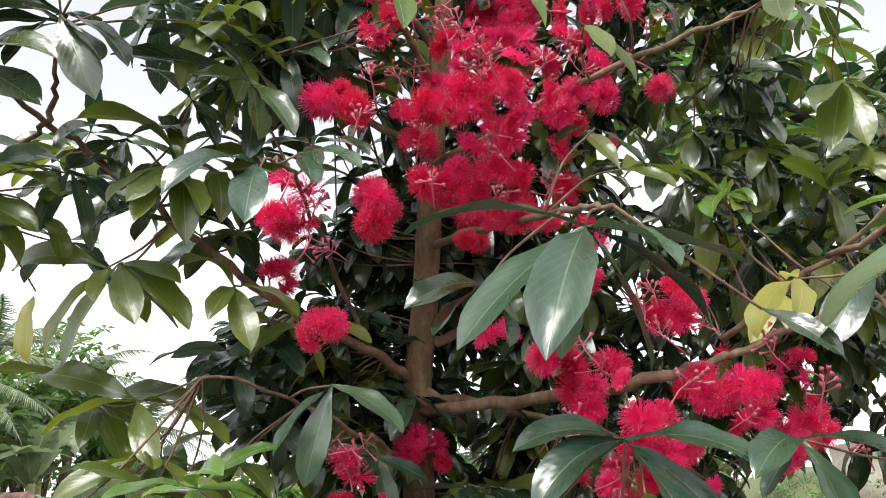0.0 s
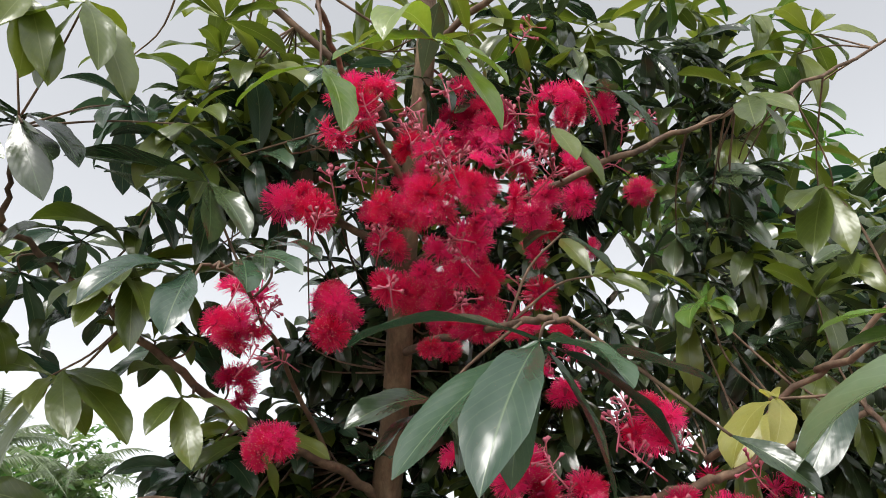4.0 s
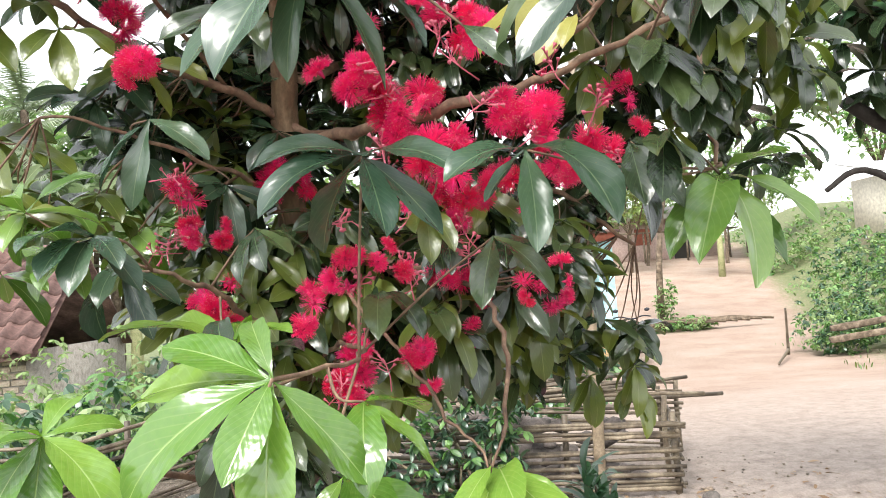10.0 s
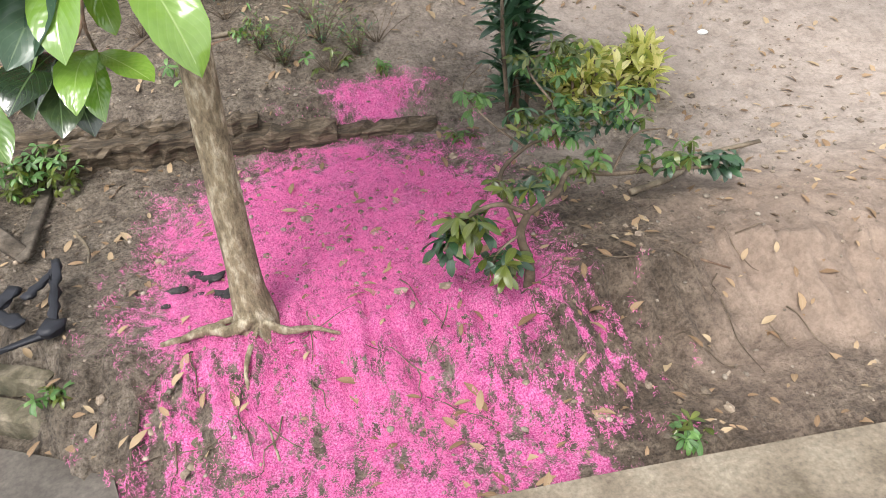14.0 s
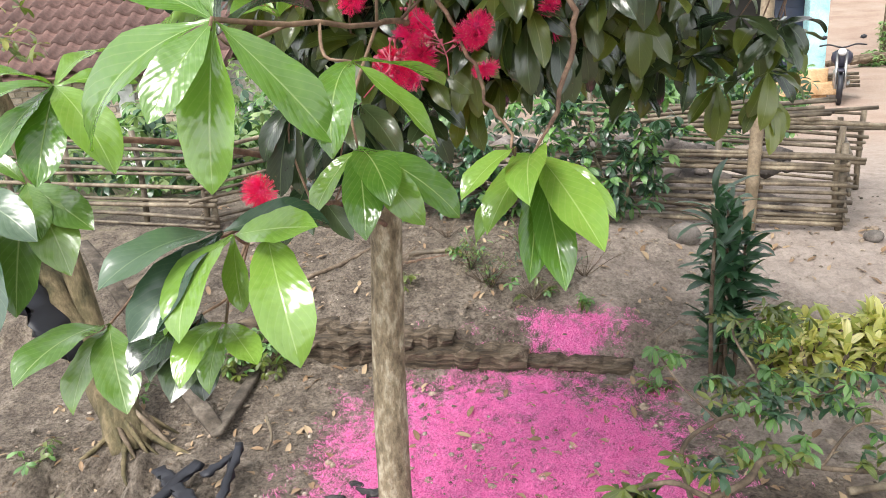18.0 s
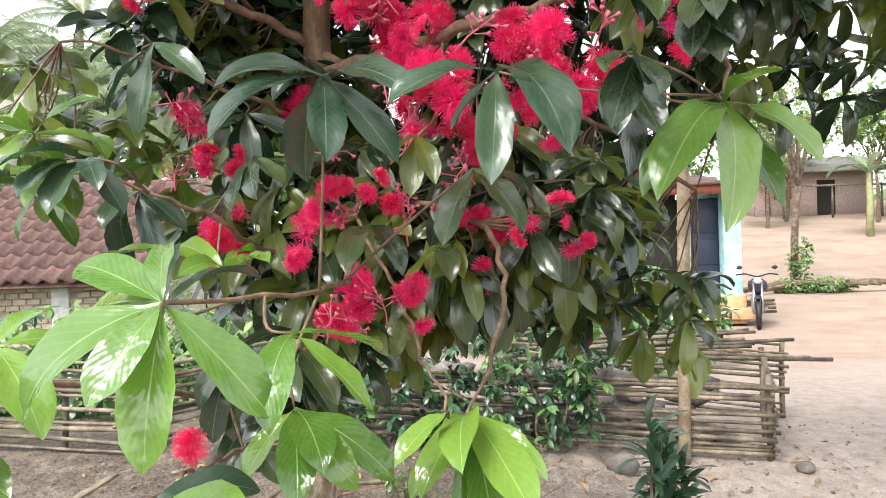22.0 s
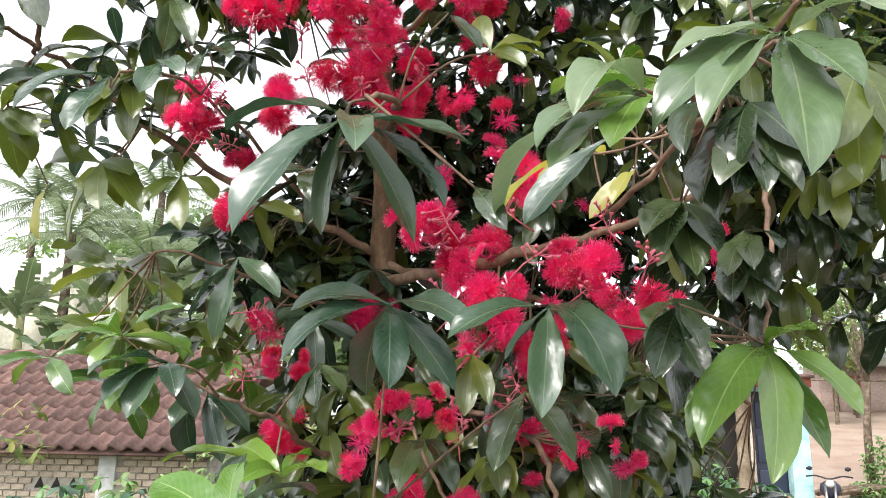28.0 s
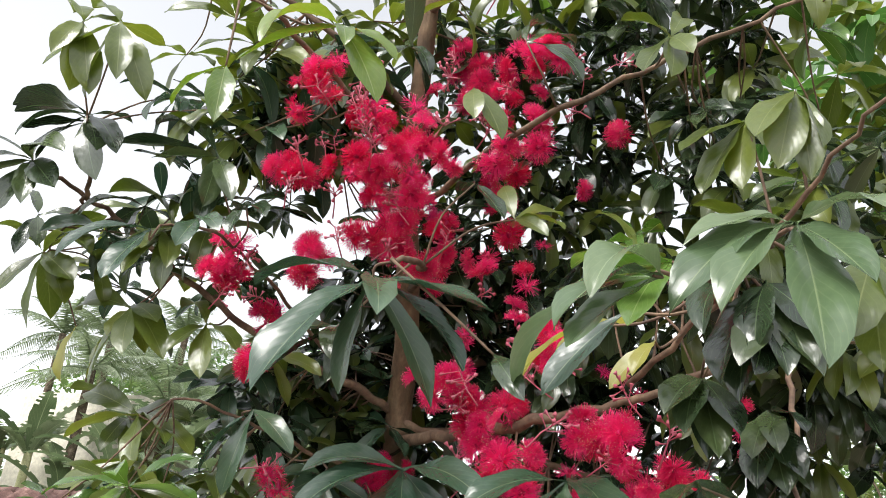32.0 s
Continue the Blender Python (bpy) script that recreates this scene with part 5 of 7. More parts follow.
strand("fallen_stick", [(-0.7, 0.75, 0.03), (-0.62, 0.6, 0.03), (-0.6, 0.5, 0.03)], 0.007, BAMBOO, "pale split stick on the earth")


# ---- plants at the edge of the yard ----
def strap_clump(at, height, count, mat, label, name, spread=0.16, seed=1, canes=5, shapes=None, long=(0.11, 0.19)):
    """Canes with tufts of long pointed leaves all the way up."""
    t = thing(name, at, label, "plant", "yard plants")
    r = random.Random(seed)
    bulk = Bulk()
    for c in range(canes):
        a = r.uniform(0, 6.28)
        foot = Vector((math.cos(a), math.sin(a), 0)) * spread * r.uniform(0.1, 0.6)
        top = foot * 1.3 + Vector((0, 0, height * r.uniform(0.65, 1.0)))
        part("cane", tube_bm([foot, foot.lerp(top, 0.5) + Vector((r.uniform(-0.02, 0.02), 0, 0)), top], [0.009, 0.008, 0.006], 6), DEADWOOD, t)
        for k in range(count):
            p = foot.lerp(top, 0.1 + 0.9 * (k + 1) / count)
            for s in range(3):
                shape = r.choice(shapes or STRAPS)
                bulk.add(mat, shape["data"], leaf_pose(shape, p, heading(r.uniform(0, 360), r.uniform(-25, 60) + (25 if k == count - 1 else 0)), r.uniform(*long), r.uniform(-0.4, 0.4)))
    bulk.finish("foliage", t)
    return t


CROTON = [leaf_kind(w, d, 0.25, 0.06, 90 + s, 5, 0.5) for s, (w, d) in enumerate([(0.3, 0.7), (0.34, 1.0), (0.27, 0.4)])]
STRAPS = [leaf_kind(w, d, 0.35, 0.02, 80 + s, 5, 0.3) for s, (w, d) in enumerate([(0.17, 0.6), (0.2, 1.0), (0.15, 0.3)])]
BROAD = [leaf_kind(w, d, 0.3, 0.03, 85 + s, 6, 0.35) for s, (w, d) in enumerate([(0.24, 0.7), (0.27, 1.1), (0.22, 0.35)])]
strap_clump((1.1, 1.02, 0.09), 0.8, 14, DARKGREEN, "tall clump of dark green strap-leaved canes", "dracaena_plant", 0.17, 3, 7, BROAD, (0.1, 0.17))
for k, (x, y) in enumerate([(1.36, 1.12), (1.52, 1.18), (1.68, 1.1), (1.78, 1.22), (1.48, 1.02)]):
    strap_clump((x, y, ground_z(x, y) - 0.01), 0.2, 6, VARIEG, "low clump of yellow variegated leaves", "croton_plant", 0.16, 30 + k, 8, CROTON, (0.06, 0.115))


def shrub(at, tufts, mats, label, name="shrub", size=0.09, seed=1, leaves=7, group="yard plants", stems=True, shapes=None):
    t = thing(name, at, label, "shrub", group)
    bulk = Bulk()
    r = random.Random(seed)
    for k, (c, spread, count) in enumerate(tufts):
        fill(Vector(c), spread, count, mats, size, leaves, 0.5, shapes or SMALL, bulk, False, seed * 31 + k)
        if stems:
            mid = Vector(c) * 0.5 + Vector((r.uniform(-0.05, 0.05), r.uniform(-0.05, 0.05), -0.02))
            pts = smooth_run([(0, 0, -0.02), mid, c], 4)
            part("stem", tube_bm(pts, [0.012 - 0.007 * i / len(pts) for i in range(len(pts))], 7, wobble=0.12, seed=k), BARK, t)
    bulk.finish("foliage", t)
    return t


strag = thing("straggling_shrub", (0.84, -0.08, -0.02), "straggling shrub with a crooked stem and small leaves", "shrub", "yard plants")
STEMS = [
    ([(0, 0, 0), (0.005, 0.01, 0.12), (-0.015, 0.03, 0.22), (0.02, 0.06, 0.27)], 0.019),
    ([(0.02, 0.06, 0.27), (0.13, 0.12, 0.29), (0.2, 0.2, 0.31), (0.38, 0.3, 0.22), (0.6, 0.36, 0.17), (0.85, 0.36, 0.14)], 0.011),
    ([(0.02, 0.06, 0.27), (-0.08, 0.04, 0.33), (-0.18, 0.02, 0.31), (-0.26, -0.02, 0.24)], 0.008),
    ([(-0.02, 0.05, 0.24), (-0.03, 0.2, 0.33), (0.09, 0.32, 0.36), (0.22, 0.4, 0.36), (0.24, 0.5, 0.42)], 0.008),
    ([(0.22, 0.4, 0.36), (0.4, 0.5, 0.34), (0.52, 0.55, 0.36)], 0.006),
    ([(0.09, 0.32, 0.36), (0.0, 0.42, 0.42), (-0.06, 0.55, 0.5), (0.02, 0.6, 0.56)], 0.004),
    ([(0.24, 0.5, 0.42), (0.2, 0.66, 0.5), (0.3, 0.75, 0.52)], 0.005),
    ([(0.38, 0.3, 0.22), (0.5, 0.4, 0.3), (0.62, 0.42, 0.3)], 0.005),
    ([(-0.015, 0.03, 0.22), (-0.1, -0.02, 0.2), (-0.14, -0.05, 0.13)], 0.005)]
for k, (run, rad) in enumerate(STEMS):
    pts = smooth_run(run, 5)
    part("stem", tube_bm(pts, [rad * (1 - 0.45 * i / len(pts)) for i in range(len(pts))], 8, wobble=0.14, seed=k), DEADWOOD, strag)
sb = Bulk()
for k, (c, s, cnt, mats, sz) in enumerate([
        ((-0.2, 0.0, 0.27), (0.1, 0.08, 0.07), 17, [DARKGREEN, OLIVE], 0.075), ((-0.1, -0.04, 0.17), (0.06, 0.05, 0.06), 9, [DARKGREEN, OLIVE], 0.07),
        ((0.0, 0.1, 0.33), (0.1, 0.08, 0.05), 10, [DARKGREEN, OLIVE], 0.055), ((0.22, 0.42, 0.4), (0.18, 0.12, 0.08), 40, [OLIVE, DARKGREEN, FERN], 0.05),
        ((0.48, 0.52, 0.37), (0.17, 0.1, 0.09), 40, [OLIVE, DARKGREEN, FERN], 0.05), ((0.3, 0.72, 0.5), (0.17, 0.1, 0.07), 34, [FERN, OLIVE], 0.048),
        ((0.6, 0.38, 0.22), (0.14, 0.1, 0.06), 16, [FERN, OLIVE, DARKGREEN], 0.052), ((0.82, 0.36, 0.17), (0.08, 0.06, 0.05), 10, [DARKGREEN], 0.07),
        ((-0.02, 0.5, 0.48), (0.07, 0.06, 0.06), 5, [FERN], 0.06), ((0.25, 0.25, 0.3), (0.16, 0.08, 0.05), 16, [FERN, OLIVE], 0.05)]):
    fill(Vector(c), s, cnt, mats, sz, 6, 0.6, SMALL, sb, False, 150 + k)
sb.finish("foliage", strag)
shrub((0.8, 2.12, ground_z(0.8, 2.12)), [((-0.25, 0.0, 0.6), (0.28, 0.1, 0.28), 60), ((0.12, 0.0, 0.52), (0.22, 0.1, 0.28), 54), ((-0.1, 0.0, 0.2), (0.4, 0.12, 0.18), 64), ((-0.6, 0.05, 0.35), (0.35, 0.12, 0.32), 76), ((-1.0, 0.05, 0.35), (0.35, 0.12, 0.34), 62)], [FERN, DARKGREEN, DARKGREEN], "climbing weeds grown through the bamboo pen", "climbing_weeds", 0.075, 6)
shrub((-0.88, 1.08, ground_z(-0.88, 1.08)), [((0.0, 0.0, 0.1), (0.2, 0.12, 0.12), 60)], [FERN, OLIVE], "tuft of small bright green weeds", "weed_tuft", 0.05, 7, 6, stems=False)
for k, (x, y, h) in enumerate([(0.16, 1.5, 0.26), (0.34, 1.62, 0.3), (0.5, 1.5, 0.22), (0.05, 1.66, 0.2)]):
    herb = thing("dry_herb", (x, y, ground_z(x, y)), "thin wiry herb with small narrow leaves", "weed", "wiry herbs")
    jig, blades = random.Random(400 + k), Bulk()
    for q in range(13):
        way = heading(jig.uniform(0, 360), jig.uniform(35, 80))
        ln = h * jig.uniform(0.6, 1.15)
        pts = [Vector((0, 0, -0.01)), way * ln * 0.5 + Vector((0, 0, 0.02)), way * ln + Vector((jig.uniform(-0.03, 0.03), jig.uniform(-0.03, 0.03), -0.02))]
        part("stem", tube_bm(pts, [0.0022, 0.0018, 0.001], 5), DEADWOOD, herb)
        for i in range(11):
            p = pts[0].lerp(pts[1], i / 5) if i < 5 else pts[1].lerp(pts[2], (i - 5) / 5)
            shape = jig.choice(STRAPS)
            blades.add(jig.choice((OLIVE, DARKGREEN, FERN)), shape["data"], leaf_pose(shape, p, heading(jig.uniform(0, 360), jig.uniform(-20, 50)), jig.uniform(0.02, 0.05), 0))
    blades.finish("foliage", herb)
for k, (x, y, s) in enumerate([(-0.3, 1.5, 0.12), (0.35, 1.45, 0.14), (0.55, 1.35, 0.1), (-1.5, 0.42, 0.12), (1.14, -0.6, 0.07), (0.28, -0.74, 0.05), (-0.62, -0.1, 0.05), (0.0, 1.75, 0.12), (-1.2, 0.9, 0.14), (0.85, 1.0, 0.08)]):
    shrub((x, y, ground_z(x, y)), [((0, 0, s * 0.4), (s, s * 0.8, s * 0.4), 9)], [FERN, OLIVE], "small weed tuft on bare soil", "weed_tuft", 0.045, 60 + k, 5, "weed tufts", False)
lone("field_stone", lump_bm((0.09, 0.07, 0.06), 3, (1.12, 2.0, ground_z(1.12, 2.0) + 0.04)), STONE, "dark rounded stone beside the bamboo pen", "stone", "loose stones")
lone("field_stone", lump_bm((0.05, 0.04, 0.035), 5, (2.06, 2.08, ground_z(2.06, 2.08) + 0.02)), STONE, "dark rounded stone on the yard", "stone", "loose stones")
lone("field_stone", lump_bm((0.035, 0.03, 0.03), 6, (1.7, 0.6, ground_z(1.7, 0.6) + 0.015)), STONE, "grey stone on the earth", "stone", "loose stones")
lone("paper_scrap", lump_bm((0.03, 0.025, 0.012), 7, (2.22, 1.52, ground_z(2.22, 1.52) + 0.008)), plain_mat("white_paper", (0.8, 0.8, 0.78), 0.8), "crumpled white paper scrap on the yard", "litter")

pole = thing("bamboo_pole", (1.48, 2.2, ground_z(1.48, 2.2) - 0.05), "tall smooth bamboo pole standing in the ground", "pole")
stick_part("culm", (0, 0, 0), (0.04, -0.06, 2.6), 0.034, pole, rough_mat("pole_bamboo", (0.17, 0.125, 0.08), (0.27, 0.205, 0.135), (0.38, 0.3, 0.21), 5.0, 0.55, 0.15, 0.003), 5)

r0 = random.Random(12)
# the pen's far wall, the poles laid across it, and the second pen
fence((0.7, 3.5, ground_z(0.7, 3.5)), (1.65, -0.35), 0.5, 1.7, 11, 0.011, "far wall of the bamboo pen", 4, 2)
fence((1.95, 2.21, ground_z(1.95, 2.21)), (0.3, 0.95), 0.42, 1.0, 8, 0.010, "side wall of the bamboo pen", 3, 5)
fence((-2.9, 2.3, ground_z(-2.9, 2.3)), (1.5, -0.2), 0.55, 1.45, 10, 0.013, "second low bamboo fence in the shade", 4, 3)
fence((-1.5, 2.1, ground_z(-1.5, 2.1)), (0.7, 0.9), 0.5, 1.2, 10, 0.011, "slanting end of the bamboo fence", 3, 4)
for k, (a, c, r) in enumerate([((1.0, 3.0, 0.86), (2.35, 2.92, 0.9), 0.012), ((1.1, 2.7, 0.88), (2.5, 2.74, 0.8), 0.013), ((1.3, 2.5, 0.9), (2.3, 2.57, 0.84), 0.012), ((0.6, 2.6, 0.92), (2.2, 3.3, 0.92), 0.012), ((0.9, 3.0, 0.9), (1.9, 2.5, 0.9), 0.012)]):
    b1 = thing("laid_pole", a, "bamboo pole laid across the pen", "pole", "laid poles")
    stick_part("culm", (0, 0, 0), Vector(c) - Vector(a), r, b1, BAMBOO, 70 + k)

# lid of loose poles
for k in range(7):
    y = 2.4 + 0.13 * k
    a = (1.05 + r0.uniform(-0.2, 0.2), y + r0.uniform(-0.08, 0.08), ground_z(0.8, y) + 0.42 + r0.uniform(0, 0.03))
    b1 = thing("laid_pole", a, "bamboo pole laid across the pen", "pole", "laid poles")
    stick_part("culm", (0, 0, 0), (r0.uniform(0.8, 1.1), r0.uniform(-0.12, 0.12), 0.03), r0.uniform(0.009, 0.014), b1, BAMBOO, 90 + k)

# the concrete apron in front
MUDFLOOR = rough_mat("mud_washed_floor", (0.07, 0.058, 0.048), (0.105, 0.09, 0.076), (0.15, 0.13, 0.112), 2.5, 0.55, 0.25, 0.005, (1, 1, 1), 40.0)
APRON = rough_mat("muddy_concrete", (0.10, 0.08, 0.055), (0.19, 0.155, 0.115), (0.27, 0.235, 0.18), 5.0, 0.9, 0.5, 0.006)
bm = bmesh.new()
edge = [(-0.35, -0.78), (0.0, -0.66), (0.45, -0.67), (0.9, -0.68), (1.5, -0.70), (2.2, -0.74), (4.0, -0.8)]
top = [bm.verts.new((x, y + 0.012 * math.sin(x * 21), -0.165)) for x, y in edge]
low = [bm.verts.new((x, y + 0.012 * math.sin(x * 21) + 0.01, -0.3)) for x, y in edge]
back = [bm.verts.new((x, -6.0, -0.165)) for x, _ in edge]
for i in range(len(edge) - 1):
    bm.faces.new((top[i], top[i + 1], low[i + 1], low[i]))
    bm.faces.new((back[i], back[i + 1], top[i + 1], top[i]))
bmesh.ops.recalc_face_normals(bm, faces=bm.faces)
tagged(new("pavement", link_mesh("pavement", bm, APRON, False)), "worn concrete apron at the edge of the bank", "pavement", kind="structure")
# the muddy floor below the kerb
bm = bmesh.new()
edge = [(-4.0, 1.55), (-1.8, 0.38), (-1.12, 0.02), (-0.75, -0.15), (-0.45, -0.3), (-0.36, -0.55), (-0.36, -0.78)]
top = [bm.verts.new((x, y, -0.183)) for x, y in edge]
low = [bm.verts.new((x, y, -0.3)) for x, y in edge]
back = [bm.verts.new((x, -6.0, -0.183)) for x, _ in edge]
for i in range(len(edge) - 1):
    bm.faces.new((top[i], top[i + 1], low[i + 1], low[i]))
    bm.faces.new((back[i], back[i + 1], top[i + 1], top[i]))
bmesh.ops.recalc_face_normals(bm, faces=bm.faces)
tagged(new("pavement", link_mesh("pavement", bm, MUDFLOOR, False)), "smooth mud-washed floor below the kerb", "pavement", kind="structure")

# dry weeds and burnt scraps
CHAR = rough_mat("charred_wood", (0.012, 0.011, 0.012), (0.03, 0.028, 0.03), (0.08, 0.07, 0.07), 30.0, 0.95, 0.8, 0.01)
DARKSTONE = rough_mat("dark_rubble", (0.05, 0.045, 0.04), (0.12, 0.1, 0.09), (0.25, 0.22, 0.2), 9.0, 0.95, 0.6, 0.01)
for k, (x, y) in enumerate([(0.12, 1.55), (0.36, 1.42), (-0.32, 1.66), (0.6, 1.6), (-0.1, 1.95), (0.3, 1.85), (-0.5, 1.9)]):
    t = thing("dry_weed", (x, y, ground_z(x, y) - 0.01), "leafless tangle of thin dry weed stems", "weed", "dry weeds")
    rw = random.Random(300 + k)
    for _ in range(14):
        a, ln = rw.uniform(0, 6.28), rw.uniform(0.08, 0.2)
        tip = Vector((math.cos(a) * ln * 0.9, math.sin(a) * ln * 0.7, ln * rw.uniform(0.4, 1.1)))
        pts = smooth_run([(0, 0, 0), tip * 0.5 + Vector((rw.uniform(-0.03, 0.03), rw.uniform(-0.03, 0.03), 0.02)), tip], 3)
        part("dry_stem", tube_bm(pts, [0.0022 * (1 - 0.6 * i / len(pts)) for i in range(len(pts))], 4), DEADWOOD, t)
for k, (x, y) in enumerate([(-0.2, 0.22), (-0.27, 0.26), (-0.16, 0.3), (-0.3, 0.18), (-0.22, 0.34), (-0.12, 0.2)]):
    s = 0.009 + 0.006 * (k % 3)
    lone("charred_lump", lump_bm((s * 1.9, s * 1.2, s * 0.6), 60 + k, (x, y, ground_z(x, y) + s * 0.15), 2, 1.1), CHAR, "charred black lump on the earth", "ember lump", "charred lumps")

# litter: dead leaves, pebbles, fallen threads
litter = Bulk()
r = random.Random(77)
DEADLEAF = leaf_mat("dead_leaf", (0.16, 0.09, 0.04), (0.27, 0.17, 0.09), (0.4, 0.3, 0.18), (0.4, 0.3, 0.2), 0.75, 0.1)
for _ in range(1500):
    x, y = r.uniform(-1.7, 3.0), r.uniform(-0.7, 2.6)
    shape = r.choice(SMALL)
    litter.add(DEADLEAF, shape["data"], Matrix.Translation((x, y, ground_z(x, y) + 0.008)) @ Matrix.Rotation(r.uniform(0, 6.28), 4, "Z") @ Matrix.Rotation(r.uniform(-0.3, 0.3), 4, "Y") @ Matrix.Scale(r.uniform(0.02, 0.075), 4))
leaf_litter = thing("leaf_litter", (0, 0, 0), "scattered dry brown leaves on the earth", "leaf litter", kind="stuff")
litter.finish("dead_leaves", leaf_litter)
bm = bmesh.new()
CHIP = rough_mat("pale_chips", (0.12, 0.095, 0.072), (0.24, 0.2, 0.16), (0.42, 0.37, 0.31), 30.0, 0.9, 0.3, 0.004, (1, 1, 1), 90.0, 0.9, True)
for k in range(1200):
    x, y = r.uniform(-1.7, 3.4), r.uniform(-0.66, 3.0)
    s = r.choice((0.004, 0.005, 0.006, 0.008, 0.011)) * r.uniform(0.7, 1.3)
    made = bmesh.ops.create_icosphere(bm, subdivisions=1, radius=1.0, matrix=Matrix.Translation((x, y, ground_z(x, y) + s * 0.3)) @ Matrix.Rotation(r.uniform(0, 6), 4, "Z") @ Matrix.Diagonal((s, s * r.uniform(0.6, 1), s * r.uniform(0.4, 0.8), 1)))
tagged(new("pebbles", link_mesh("pebbles", bm, CHIP)), "small pebbles and clods on the earth", "pebbles", kind="stuff")


CLOD = rough_mat("earth_clod", (0.09, 0.066, 0.045), (0.2, 0.155, 0.115), (0.34, 0.28, 0.22), 40.0, 0.95, 0.5, 0.006, (1, 1, 1), 60.0, 1.1, True)
ico = bmesh.new()
bmesh.ops.create_icosphere(ico, subdivisions=1, radius=1.0)
ico.verts.index_update()
ico_v = np.array([v.co for v in ico.verts])
ico_f = np.array([[v.index for v in f.verts] for f in ico.faces])
ico.free()
cv, cf = [], []
for k in range(3000):
    x, y = r.uniform(-1.7, 2.6), r.uniform(-0.66, 2.3)
    if noise.noise((x * 2.2, y * 2.2, 4)) + r.uniform(-0.35, 0.35) < 0.0:
        continue
    s = 0.006 * math.exp(r.gauss(0, 0.5))
    sc = np.array([s * r.uniform(0.7, 1.6), s * r.uniform(0.7, 1.6), s * r.uniform(0.4, 0.8)])
    jit = np.array([r.uniform(0.65, 1.3) for _ in range(12)])[:, None]
    cf.append(ico_f + 12 * len(cv))
    cv.append(ico_v * jit * sc + np.array((x, y, ground_z(x, y) + s * 0.15)))
me = bpy.data.meshes.new("clods")
me.from_pydata(np.concatenate(cv).tolist(), [], np.concatenate(cf).tolist())
me.materials.append(CLOD)
tagged(new("clods", me), "crumbs and clods of dry brown earth", "clods", kind="stuff")
# fine rootlets bared on the bank
for k in range(34):
    x = r.uniform(-0.5, 1.7)
    y = r.uniform(-0.34, 0.12)
    a, ln = r.gauss(-1.57, 0.7), r.uniform(0.08, 0.26)
    run = []
    for q in range(5):
        px, py = x + math.cos(a) * ln * q / 4 + r.uniform(-0.01, 0.01), y + math.sin(a) * ln * q / 4 + r.uniform(-0.01, 0.01)
        run.append((px, py, ground_z(px, py) + 0.006))
    pts = smooth_run(run, 3)
    part("rootlet", tube_bm(pts, [0.0028 * (1 - 0.6 * i / len(pts)) for i in range(len(pts))], 5, wobble=0.1, seed=k), DEADWOOD, tree)


def carpet(x, y):
    """How thickly the pink threads lie."""
    d = math.sqrt(abs((x - 0.31) / 0.68) ** 2.6 + abs((y - 0.1) / 1.0) ** 3.4)
    d = min(d, math.hypot((x - 0.57) / 0.42, (y - 1.27) / 0.1) + 0.2)
    bank = step(0.02, -0.14, y)
    return 1 - d + 0.8 * noise.noise((x * 4, y * 4, 9)) + 0.9 * noise.noise((x * 13, y * 10, 3)) + bank * (1.5 * noise.noise((x * 21, y * 7, 5)) - 0.3)


vs, fs = [], []


def strew(r, total, tall):
    """Bent threads strewn over the soil until there are so many faces."""
    while len(fs) < total:
        x, y = r.uniform(-0.6, 1.3), r.uniform(-0.95, 1.5)
        if carpet(x, y) < r.uniform(-0.15, 0.6):
            continue
        a, ln, w = r.uniform(0, 6.28), r.uniform(0.008, 0.02), 0.0006
        c, s = math.cos(a), math.sin(a)
        z = ground_z(x, y) + 0.002
        bend = r.uniform(-0.4, 0.4) * ln
        n0 = len(vs)
        lift = r.uniform(0.002, tall)
        for px, py, pz in ((-ln / 2, 0, 0.0), (0, bend, lift), (ln / 2, 0, 0.001)):
            for o in (-w, w):
                vs.append((x + px * c - (py + o) * s, y + px * s + (py + o) * c, z + pz))
        fs.extend([(n0, n0 + 1, n0 + 3, n0 + 2), (n0 + 2, n0 + 3, n0 + 5, n0 + 4)])


strew(r, 36000, 0.007)
strew(random.Random(77), 64000, 0.011)
me = bpy.data.meshes.new("fallen_stamens")
me.from_pydata(vs, [], fs)
me.materials.append(soft_mat("fallen_pink", (0.68, 0.06, 0.3), (0.94, 0.28, 0.58), 0.7, 0.2))
tagged(new("fallen_stamens", me), "carpet of fallen bright pink stamens", "petals", kind="stuff")

heap = bmesh.new()
lump_bm((1.25, 0.42, 0.26), 3, (0.75, 2.85, 0.26), 4, 0.5, heap)
lone("earth_mound", heap, DARKSTONE, "dark mound of stony earth inside the pen", "mound")
# rubble heaped inside the pen
for k in range(90):
    x, y = r.uniform(-0.4, 1.8), r.uniform(2.45, 2.9)
    s = r.uniform(0.04, 0.1)
    lone("rubble_stone", lump_bm((s, s * 0.8, s * 0.6), 700 + k, (x, y, ground_z(x, y) + s * 0.4 + 0.28 * step(2.42, 2.8, y)), 1, 0.4), DARKSTONE, "dark stone heaped inside the pen", "stone", "pen rubble")


